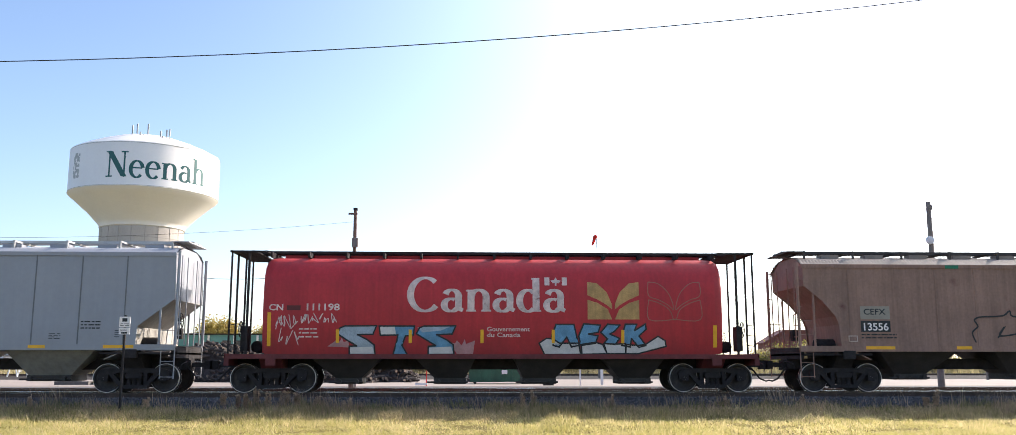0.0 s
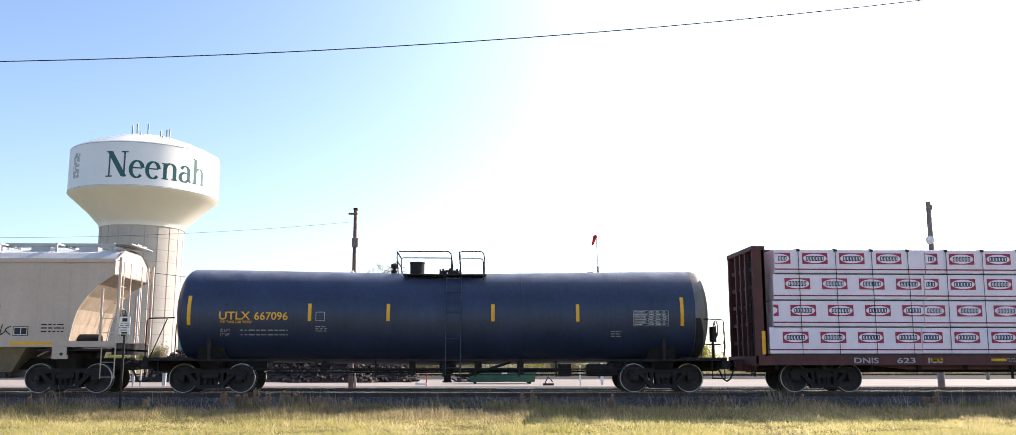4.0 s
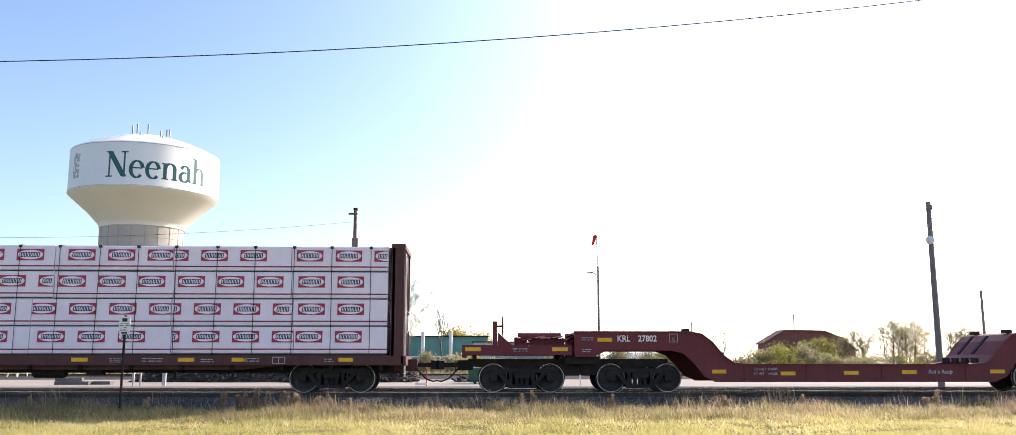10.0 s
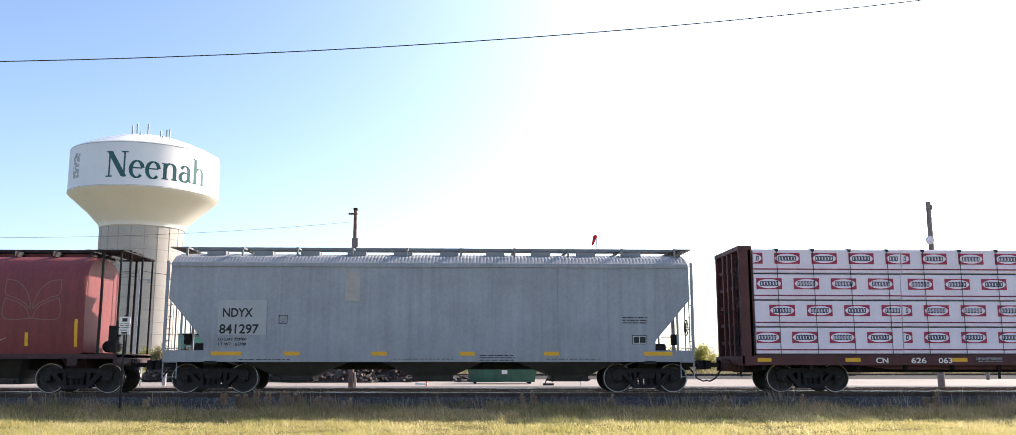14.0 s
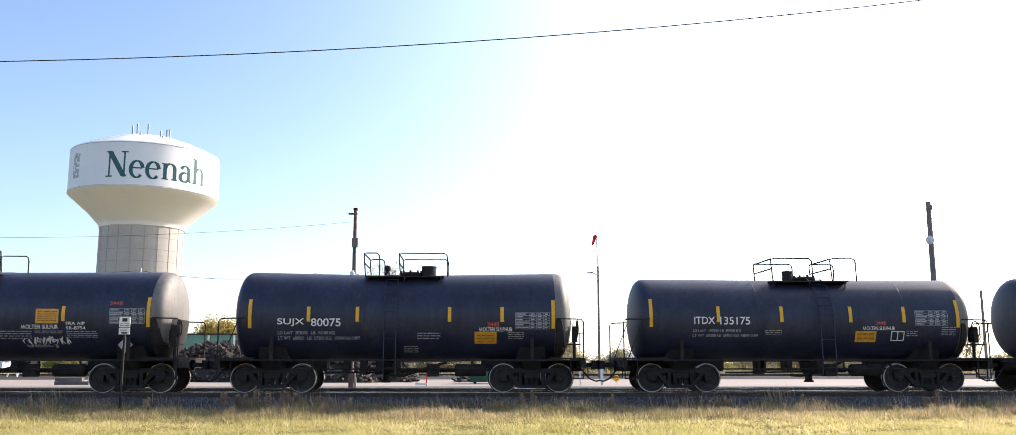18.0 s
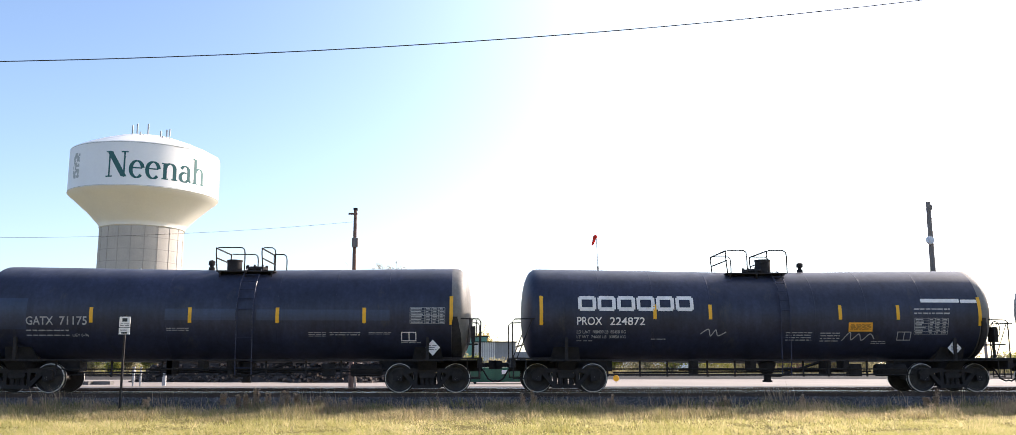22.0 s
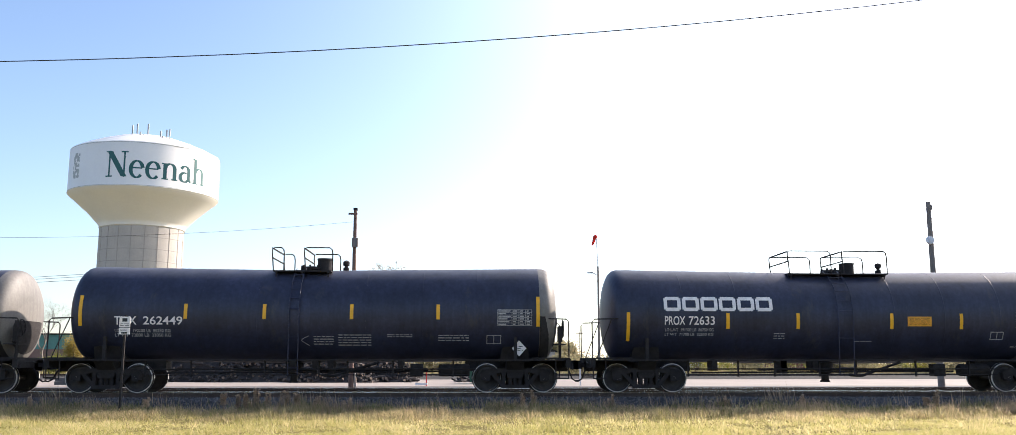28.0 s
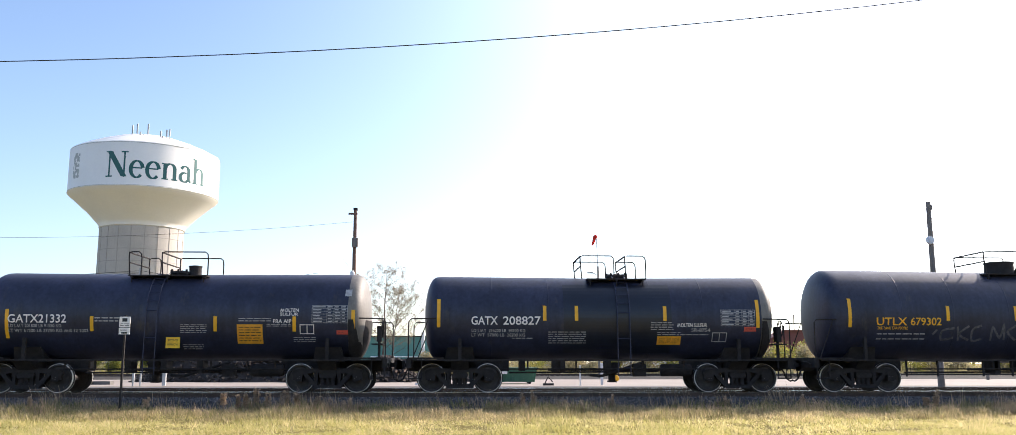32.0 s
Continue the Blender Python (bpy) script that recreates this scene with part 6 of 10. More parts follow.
tank_f, tank_f_on = tank_car(-296.50, 6.98, (-8.00, 8.39), 4.26, 1.58, [("CGTX", -6.79, -5.94, 2.19, 2.45, WHITE), ("30674", -5.73, -4.77, 2.19, 2.45, WHITE), ("LD LMT  190000 LB  86200 KG", -6.71, -5.0, 1.98, 2.09, DIM), ("LT WT  64100 LB  29100 KG", -6.71, -5.0, 1.84, 1.93, DIM), ("SR8754", 5.15, 5.74, 2.05, 2.17, DIM)], (-7.37, -4.61, -1.55, 1.6, 4.25, 7.31),
    big=(1.65, 2.54), small=(2.09, 2.56), plat=(-0.45, 1.46), loops=((-0.45, 0.51), (1.05, 1.49)), dome=-0.13, dome_r=0.25,
    dome_h=0.60, valve=-0.73, ladder_x=(0.48, 0.98), dip=0.12, seams=(-4.81, 2.36), placard=(7.17, 1.45, REDLAB), table=(6.14, 7.23, 2.19, 2.69), extra=[(4.96, 5.78, 1.78, 1.88, 2), (1.4, 2.12, 1.94, 2.0, 1)], label="black tank car with tall valve housing and red hazard diamond")
outline(-4.43, -4.17, 2.23, 2.49, 0.02, tank_f_on, DIM, tank_f)
outline(6.31, 6.7, 1.71, 1.96, 0.02, tank_f_on, DIM, tank_f, cols=(6.51,))
tank_g, tank_g_on = tank_car(-314.30, 6.33, (-7.71, 7.77), 4.05, 1.52, [("PROX", -6.01, -5.2, 2.12, 2.38, WHITE), ("224872", -4.96, -3.83, 2.12, 2.37, WHITE), ("LD LMT  188400 LB  85450 KG", -6.01, -4.44, 1.86, 1.96, DIM), ("LT WT  74600 LB  33850 KG", -6.01, -4.44, 1.71, 1.8, DIM)], (-7.15, -3.51, -1.72, 2.51, 4.41, 7.12),
    big=(2.12, 3.05), small=(2.31, 2.78), plat=(-0.95, 1.02), loops=((-0.99, -0.28), (0.39, 1.05)), dome=0.54, dome_r=0.26,
    dome_h=0.55, valve=1.82, ladder_x=(0.55, 0.85), seams=(-5.28, -3.56, -1.72, 1.69, 3.36, 5.23), orange=[(2.78, 3.57, 1.93, 2.22, ORANGE)], placard=(6.33, 1.41, WHITE), table=(4.95, 6.06, 1.85, 2.36), extra=[(-6.01, -5.5, 1.6, 1.66, 1), (0.74, 1.6, 1.62, 1.93, 4), (1.87, 2.51, 1.59, 1.92, 4), (-3.62, -3.15, 1.65, 1.72, 1), (3.57, 4.09, 1.53, 1.65, 2)], label="black tank car with six white block shapes and white marks")
block_row(-5.99, -2.22, 2.57, 3.05, tank_g_on, WHITE, tank_g)
outline(4.4, 4.86, 1.65, 1.93, 0.025, tank_g_on, DIM, tank_g, cols=(4.63,))
patch("pale_patch", 5.2, 6.48, 2.87, 2.99, tank_g_on, WHITE, tank_g)
patch("pale_patch", 6.52, 7.06, 2.86, 2.97, tank_g_on, WHITE, tank_g)
bars(4.94, 6.13, 2.45, 2.72, 2, tank_g_on, DIM, tank_g, 3)
scrawl([[(-2.02, 1.86), (-1.78, 2.0), (-1.71, 1.79), (-1.54, 1.98), (-1.47, 1.79), (-1.21, 1.91)]], 0.03, tank_g_on, DIM, tank_g)
scrawl([[(2.6, 1.65), (2.84, 1.91), (2.9, 1.67), (3.14, 1.86), (3.24, 1.65), (3.5, 1.86), (3.65, 1.7)]], 0.03, tank_g_on, DIM, tank_g)
tank_h, tank_h_on = tank_car(-331.45, 6.39, (-7.69, 7.79), 4.05, 1.52, [("GATX", -6.03, -5.2, 2.1, 2.36, DIM), ("71175", -5.01, -4.17, 2.1, 2.36, DIM), ("LGY 0-96", -4.63, -4.13, 1.74, 1.83, DIM)], (-7.17, -4.05, -1.02, 1.69, 4.4, 7.14),
    big=(2.12, 3.03), small=(2.17, 2.65), plat=(-0.43, 1.42), loops=((-0.46, 0.46), (1.0, 1.44)), dome=-0.09, dome_r=0.24,
    dome_h=0.45, valve=-0.84, ladder_x=(0.44, 0.94), seams=(-3.45, -1.77, 1.67, 3.48, 5.15), placard=(6.56, 1.41, WHITE), table=(5.84, 6.94, 2.16, 2.66), extra=[(-6.04, -4.73, 1.88, 1.98, 1), (-6.04, -4.73, 1.73, 1.83, 1), (-1.74, -1.05, 1.91, 2.03, 2), (2.66, 3.2, 1.74, 1.9, 3), (3.32, 4.29, 1.77, 1.91, 2), (4.54, 5.25, 1.81, 1.9, 2), (5.56, 6.24, 1.54, 1.61, 1)], label="black tank car with patchy repaint and stencilled marks")
patch("repaint_patch", -7.05, -6.02, 1.96, 2.93, under(tank_h_on), BLACK_C, tank_h, 8, "greyer repaint patch")
patch("repaint_patch", -1.79, 0.38, 2.25, 2.61, under(tank_h_on), BLACK_C, tank_h, 4)
patch("repaint_patch", 1.04, 5.2, 2.25, 2.59, under(tank_h_on), BLACK_C, tank_h, 4)
outline(5.56, 6.04, 1.61, 1.9, 0.03, lambda x, z: (x, tank_h_on(x, z)[1] - 0.003, z), WHITE, tank_h, cols=(5.81,))
tank_i, tank_i_on = tank_car(-348.59, 6.42, (-7.66, 7.73), 4.05, 1.52, [("GATX", -6.21, -5.39, 2.13, 2.39, DIM), ("3253", -5.03, -4.24, 2.13, 2.39, DIM), ("LD LMT  191500 LBS  86750 KGS", -6.21, -4.29, 1.91, 2.01, DIM), ("LT WT  71700 LBS  32500 KGS", -6.21, -4.29, 1.77, 1.86, DIM), ("FRA AIP", 5.36, 5.91, 2.2, 2.32, DIM)], (-7.08, -3.75, -0.8, 2.06, 4.46, 7.12),
    big=(2.0, 2.93), small=(2.12, 2.62), plat=(-0.43, 1.48), loops=((-0.53, 0.42), (1.03, 1.54)), valve=-0.84, ladder_x=(0.5, 0.97),
    seams=(-3.42, 1.69, 5.18), placard=(6.54, 1.46, WHITE), table=(5.91, 6.97, 1.86, 2.34), extra=[(-1.45, -0.48, 1.79, 1.94, 2), (1.93, 2.44, 1.74, 1.97, 4), (3.73, 4.36, 1.74, 1.88, 3), (4.88, 5.3, 1.77, 1.88, 2), (5.43, 6.15, 1.53, 1.61, 1), (-4.15, -3.51, 1.77, 1.86, 1)], label="black tank car with worn white marks and a white diamond")
tank_j, tank_j_on = tank_car(-365.70, 6.39, (-7.74, 7.73), 4.06, 1.52, [("GATX", -6.14, -5.28, 2.03, 2.28, WHITE), ("3807", -5.08, -4.33, 2.03, 2.28, WHITE), ("LD LMT  190700 LB  86500 KG", -6.13, -4.5, 1.88, 1.99, DIM), ("LT WT  72300 LB  32800 KG  NEW 7-80", -6.13, -3.93, 1.74, 1.84, DIM)], (-7.17, -4.24, -1.68, 1.97, 4.53, 7.09),
    big=(1.83, 2.74), small=(2.03, 2.51), plat=(-0.55, 1.43), loops=((-0.57, 0.45), (0.92, 1.47)), valve=-0.86, ladder_x=(0.45, 0.91),
    seams=(-5.33, -3.53, -1.81, 1.56, 3.42, 5.04), placard=(6.51, 1.41, WHITE), table=(5.67, 6.77, 1.99, 2.51), extra=[(-3.1, -2.36, 1.74, 1.9, 2), (2.46, 3.25, 2.11, 2.26, 2), (2.46, 2.89, 1.77, 1.94, 3), (3.64, 4.2, 1.74, 1.86, 2), (0.53, 0.77, 1.27, 1.32, 1)], label="black tank car with white marks and repainted square patches")
outline(4.82, 5.32, 1.59, 1.91, 0.02, tank_j_on, DIM, tank_j, cols=(5.06,))
patch("repainted_band", -4.2, -2.12, 1.72, 2.48, under(tank_j_on), BLACK_B, tank_j, 8, "blacker repaint patch")
tank_k, tank_k_on = tank_car(-382.84, 6.48, (-7.89, 7.73), 4.12, 1.52, [("CGTX", -6.22, -5.31, 2.16, 2.43, WHITE), ("26034", -5.25, -4.2, 2.16, 2.43, WHITE), ("LD LMT  190100 LBS  86210 KGS", -6.18, -4.2, 1.89, 2.0, DIM), ("LT WT  72900 LBS  33010 KGS", -6.18, -4.2, 1.74, 1.84, DIM)], (-6.92, -4.12, -1.74, 1.69, 4.56, 7.15),
    big=(1.9, 2.85), small=(2.12, 2.63), plat=(-1.6, 1.13), loops=((-1.77, -0.51), (0.11, 1.57)), dome=0.16, dome_r=0.32,
    dome_h=0.50, valve=0.85, ladder_x=(-0.42, 0.09), seams=(-4.25, 2.18, 4.85, 6.18), orange=[(0.32, 0.74, 1.36, 1.67, ORANGE)], placard=(6.54, 1.47, WHITE), table=(5.04, 6.13, 2.12, 2.64), extra=[(2.13, 3.1, 2.1, 2.28, 2), (2.13, 2.69, 1.88, 2.09, 3), (-2.16, -1.88, 2.01, 2.22, 2), (5.37, 5.94, 1.36, 1.41, 1)], label="black tank car with silver spray tags beside white marks")
scrawl([[(-3.54, 1.47), (-3.38, 1.62), (-3.23, 1.88), (-3.03, 2.2), (-3.13, 1.57), (-2.82, 2.14), (-2.88, 1.57), (-2.59, 2.2), (-2.62, 1.62), (-2.42, 2.09)], [(-3.54, 1.45), (-3.28, 1.34), (-2.88, 1.38), (-2.49, 1.34), (-2.57, 1.52), (-3.18, 1.51), (-3.51, 1.45)]], 0.09, tank_k_on, DIM, tank_k, label="silver and pink spray tag")
scrawl([[(-2.01, 1.41), (-1.86, 1.8), (-1.6, 1.88), (-1.52, 2.41), (-1.37, 1.9), (-1.19, 2.43), (-1.12, 1.97), (-0.83, 2.2), (-0.94, 1.8), (-0.63, 2.04), (-0.71, 1.78), (-0.32, 2.01), (-0.22, 1.78), (0.11, 1.45)], [(-1.98, 1.67), (-1.24, 1.86), (-0.42, 1.82)], [(-1.19, 1.57), (-1.04, 1.41), (-0.94, 1.59)]], 0.035, tank_k_on, DIM, tank_k)
outline(5.42, 5.89, 1.64, 1.93, 0.02, tank_k_on, DIM, tank_k, cols=(5.65,))
tank_l, tank_l_on = tank_car(-399.91, 6.43, (-7.70, 7.92), 4.04, 1.52, [("PROX", -5.88, -5.22, 2.13, 2.41, WHITE), ("72633", -5.11, -4.27, 2.13, 2.41, WHITE), ("LD LMT  191300 LB  86750 KG", -5.87, -4.3, 1.93, 2.03, DIM), ("LT WT  71700 LB  32550 KG", -5.87, -4.3, 1.79, 1.88, DIM)], (-7.05, -3.84, -1.56, 1.51, 3.81, 7.05),
    big=(1.62, 2.53), small=(2.01, 2.51), plat=(-1.6, 1.74), loops=((-1.6, -0.15), (0.23, 1.74)), dome=0.76, dome_r=0.24,
    dome_h=0.45, valve=1.86, ladder_x=(-0.27, 0.21), seams=(-5.3, -3.54, 1.61, 3.27, 5.11), orange=[(2.03, 2.82, 2.1, 2.41, ORANGE)], placard=(6.47, 1.49, WHITE), table=(5.63, 6.74, 2.05, 2.55), extra=[(-2.34, -1.98, 1.67, 1.9, 3), (0.33, 0.91, 1.59, 1.65, 1), (5.57, 6.01, 1.4, 1.49, 2)], label="black tank car with six large white block shapes")
block_row(-5.92, -2.34, 2.57, 3.03, tank_l_on, WHITE, tank_l)
outline(4.8, 5.24, 1.67, 1.93, 0.025, tank_l_on, DIM, tank_l, cols=(5.02,))
tank_m, tank_m_on = tank_car(-416.98, 6.42, (-7.72, 7.82), 4.06, 1.52, [("TILX", -6.11, -5.42, 2.11, 2.37, WHITE), ("262449", -5.22, -4.01, 2.11, 2.37, WHITE), ("LD LMT  190200 LB  86250 KG", -6.1, -4.38, 1.88, 1.98, DIM), ("LT WT  72800 LB  33050 KG", -6.1, -4.38, 1.74, 1.84, DIM)], (-7.15, -3.92, -1.48, 1.24, 3.96, 7.13),
    big=(2.07, 3.02), small=(2.29, 2.76), plat=(-1.39, 0.47), loops=((-1.43, -1.05), (-0.4, 0.51)), dome=0.13, dome_r=0.25,
    dome_h=0.50, valve=0.83, ladder_x=(-0.7, -0.4), seams=(-3.46, -1.73, 1.66, 3.46, 5.18), placard=(6.54, 1.39, WHITE), table=(5.84, 6.93, 2.1, 2.6), extra=[(0.05, 0.68, 1.48, 1.79, 4), (0.82, 1.85, 1.45, 1.84, 5), (2.36, 3.15, 1.72, 1.84, 2), (3.97, 4.94, 1.6, 1.83, 3)], label="black tank car with white marks and fine stencilled notes")
outline(5.5, 5.96, 1.53, 1.8, 0.02, tank_m_on, DIM, tank_m, cols=(5.73,))
scrawl([[(-0.1, 1.77), (-0.33, 1.64), (-0.1, 1.48)]], 0.02, tank_m_on, DIM, tank_m, "arrow_mark")
tank_n, tank_n_on = tank_car(-434.35, 6.75, (-8.05, 8.04), 3.94, 1.52, [("PROX", -6.79, -5.89, 2.07, 2.31, WHITE), ("673107", -5.75, -4.58, 2.06, 2.31, WHITE), ("LD LMT  186800 LB  84750 KG", -6.58, -4.88, 1.88, 1.98, DIM), ("LT WT  76200 LB  34550 KG", -6.58, -4.88, 1.74, 1.83, DIM)], (-7.42, -4.06, -1.87, 1.55, 4.59, 7.5),
    big=(1.65, 2.56), small=(2.05, 2.54), plat=(-1.55, 1.63), loops=((-1.58, 0.35), (0.89, 1.63)), dome=-0.58, dome_r=0.32,
    dome_h=0.50, valve=-2.09, ladder_x=(0.27, 0.82), dip=0.05, seams=(-4.27, -2.42, 2.38, 3.93, 5.79), orange=[(3.0, 3.78, 2.05, 2.36, ORANGE)], placard=(6.75, 1.34, WHITE), table=(6.16, 7.25, 1.92, 2.43), extra=[(1.71, 2.31, 1.7, 1.86, 3), (3.09, 3.7, 1.96, 2.05, 2)], label="black tank car with white marks and a wide top platform")
outline(4.66, 5.11, 1.73, 2.04, 0.025, tank_n_on, WHITE, tank_n, cols=(4.88,))
tank_o, tank_o_on = tank_car(-451.67, 6.42, (-7.74, 7.83), 4.06, 1.52, [("UTLX", -6.09, -5.09, 2.13, 2.38, YELLOW), ("679302", -4.97, -3.95, 2.13, 2.38, YELLOW), ("THE TANK CAR PEOPLE", -6.06, -5.06, 2.0, 2.09, YELLOW), ("TANK", 0.34, 1.51, 1.65, 2.12, GHOST)], (-6.96, -3.73, -1.47, 1.49, 3.74, 6.92),
    big=(2.07, 2.99), small=(2.28, 2.76), plat=(-2.03, 1.13), loops=((-2.05, -0.25), (0.29, 1.13)), dome=-1.0, dome_r=0.46,
    dome_h=0.48, ladder_x=(-0.2, 0.28), seams=(-5.24, -3.53, -1.69, 1.58, 3.41, 5.11), orange=[(2.73, 3.42, 2.03, 2.42, ORANGE)], placard=(6.4, 1.51, WHITE), table=(5.57, 6.68, 2.07, 2.56), extra=[(-6.06, -4.47, 1.81, 1.91, 1), (-6.06, -4.47, 1.66, 1.74, 1), (2.02, 2.57, 1.67, 1.91, 3), (5.59, 6.4, 1.86, 2.0, 2)], label="black tank car with yellow reporting marks and faded chalky graffiti")
outline(4.76, 5.16, 1.67, 1.96, 0.025, tank_o_on, WHITE, tank_o, cols=(4.95,))
bars(3.57, 4.69, 1.83, 2.07, 4, tank_o_on, YELLOW, tank_o, 3)
scrawl([[(-4.21, 1.86), (-4.1, 1.98)], [(-3.53, 2.04), (-3.91, 1.96), (-3.91, 1.68), (-3.55, 1.74)], [(-3.41, 2.07), (-3.35, 1.67)], [(-3.05, 2.1), (-3.35, 1.86), (-3.03, 1.67)], [(-2.64, 2.12), (-2.91, 2.0), (-2.89, 1.65), (-2.6, 1.7)], [(-2.28, 1.67), (-2.25, 2.07), (-1.99, 1.74), (-1.89, 2.16), (-1.84, 1.7)], [(-1.49, 2.12), (-1.75, 1.92), (-1.46, 1.67)]], 0.07, tank_o_on, GHOST, tank_o, label="faded chalky graffiti")
scrawl([[(2.38, 1.96), (2.51, 2.07)], [(2.63, 1.65), (2.69, 2.03), (2.9, 1.96), (2.69, 1.81)], [(2.99, 2.0), (3.05, 1.7), (3.29, 2.0), (3.35, 1.65)], [(3.53, 2.0), (3.41, 1.74), (3.65, 1.6)]], 0.06, tank_o_on, GHOST, tank_o)
tank_p, tank_p_on = tank_car(-466.71, 4.48, (-5.65, 5.81), 3.78, 1.37, [("GATX", -4.12, -3.28, 2.13, 2.4, WHITE), ("208827", -3.11, -1.91, 2.13, 2.4, WHITE), ("LD LMT  216200 LB  98100 KG", -4.11, -2.4, 1.9, 2.0, DIM), ("LT WT  57800 LB  26200 KG", -4.11, -2.4, 1.76, 1.86, DIM), ("MOLTEN SULFUR", 2.48, 3.45, 2.07, 2.19, WHITE), ("SR-8754", 2.95, 3.56, 1.92, 2.03, DIM)], (-5.16, -1.78, -0.76, 2.09, 5.11),
    big=(2.05, 2.95), small=(2.26, 2.74), plat=(-0.34, 1.59), loops=((-0.57, 0.54), (0.9, 1.59)), ladder_x=(0.54, 0.94), dip=0.04,
    seams=(-3.48, -1.66, 1.67, 3.33), orange=[(1.85, 2.62, 1.51, 1.78, ORANGE), (4.66, 5.05, 1.93, 2.08, REDLAB)], table=(3.91, 5.01, 2.11, 2.62), extra=[(-2.82, -2.12, 1.67, 1.75, 1), (-1.66, -0.45, 1.53, 1.94, 6), (1.63, 2.37, 1.96, 2.24, 4), (1.85, 2.6, 1.8, 1.92, 2), (2.6, 3.51, 1.79, 1.87, 1)], label="black tank car with rust-tinged top and a blacker middle band")
patch("repainted_band", -1.17, 2.31, 1.25, 3.45, under(tank_p_on), BLACK_B, tank_p, 20, "blacker repainted band")
outline(3.63, 4.11, 1.6, 1.9, 0.025, tank_p_on, DIM, tank_p, cols=(3.87,))
tank_q, tank_q_on = tank_car(-480.05, 4.68, (-6.23, 5.90), 3.84, 1.40, [("GATX21332", -5.2, -3.41, 2.17, 2.43, WHITE), ("LD LMT 201800 LB 91550 KG", -5.18, -3.56, 2.03, 2.13, DIM), ("LT WT 61200 LB 27750 KG MIS 12 2003", -5.18, -2.74, 1.88, 1.98, DIM), ("MOLTEN", 3.19, 3.77, 2.52, 2.63, WHITE), ("SULFUR", 3.2, 3.76, 2.4, 2.5, WHITE), ("FRA AIP", 2.98, 3.55, 2.17, 2.29, WHITE)], (-5.23, -2.63, 1.18, 3.64, 5.48),
    big=(1.69, 2.59), small=(1.91, 2.38), plat=(-1.77, 0.71), loops=((-1.77, -1.37), (-0.73, 0.74)), dome=0.07, dome_r=0.20,
    dome_h=0.40, ladder_x=(-0.95, -0.6), dip=0.04, seams=(-3.12, 2.1), orange=[(-0.36, 0.08, 1.39, 1.73, YPLAC), (1.85, 2.65, 1.53, 2.13, ORANGE), (4.96, 5.32, 1.82, 1.95, REDLAB)], table=(4.19, 5.3, 2.18, 2.73), extra=[(-2.54, -1.7, 2.18, 2.37, 2), (0.09, 0.91, 1.85, 2.14, 5), (0.13, 0.77, 1.34, 1.53, 3), (1.9, 2.91, 2.2, 2.35, 2), (2.78, 3.56, 2.05, 2.16, 2), (3.61, 4.31, 1.58, 1.75, 3)], label="black tank car with torn orange panels and a sunlit end")
outline(3.81, 4.26, 1.83, 2.13, 0.025, tank_q_on, WHITE, tank_q, cols=(4.04,))
patch("taped_corner", 5.2, 5.41, 3.03, 3.25, tank_q_on, DIM, tank_q, 2)
# -- covered hoppers --
def flat_side(y):
    return lambda x, z: (x, y, z)


def sill_marks(c, spans, z0, z1, y):
    for a, b in spans:
        patch("reflective_stripe", a, b, z0, z1, flat_side(y), YELLOW, c)


def roof_walk(c, x0, x1, z, supports, material):
    g = Mesh().box(x0, x1, -0.36, -0.06, z - 0.03, z + 0.01)
    w = part("roof_walkway", g, material, c, "steel grating walkway along the roof")
    part("walkway_board", Mesh().box(x0, x1, 0.06, 0.36, z - 0.03, z + 0.01), material, w)
    part("walkway_edge", Mesh().box(x0, x1, -0.42, -0.38, z - 0.06, z + 0.03), material, w)
    for a, b in ((x0, x0 + 0.5), (x1 - 0.5, x1)):
        part("end_board", Mesh().box(a, b, -1.0, 1.0, z - 0.065, z - 0.033), material, w)
    for x in supports:
        b = Mesh().box(x - 0.04, x + 0.04, -1.0, 1.0, z - 0.09, z - 0.03)
        b.prism_x([(-1.02, z - 0.03), (-0.95, z - 0.03), (-0.95, z - 0.36), (-1.02, z - 0.36)], x - 0.03, x + 0.03)
        part("walkway_bracket", b, material, c)


def ribbed_roof(c, x0, x1, zedge, ztop, material, half=1.5, ribs=0.11):
    """A curved roof sheet with cross corrugations."""
    g = Mesh()
    n = int((x1 - x0) / (ribs / 4))
    prof = [(-half, zedge), (-half * 0.8, zedge + (ztop - zedge) * 0.5), (-half * 0.45, zedge + (ztop - zedge) * 0.86), (0, ztop), (half * 0.45, zedge + (ztop - zedge) * 0.86), (half * 0.8, zedge + (ztop - zedge) * 0.5), (half, zedge)]
    for i in range(n + 1):
        w = (0, 0.011, 0.016, 0.011)[i % 4]
        for k, (y, z) in enumerate(prof):
            g.v.append((x0 + (x1 - x0) * i / n, y, z + (w if 0 < k < 6 else 0)))
    for i in range(n):
        for k in range(6):
            g.f.append((i * 7 + k, i * 7 + k + 1, (i + 1) * 7 + k + 1, (i + 1) * 7 + k))
            g.m.append(0)
    part("roof", g.data("roof", material, flip=False), parent=c, label="corrugated roof sheet")


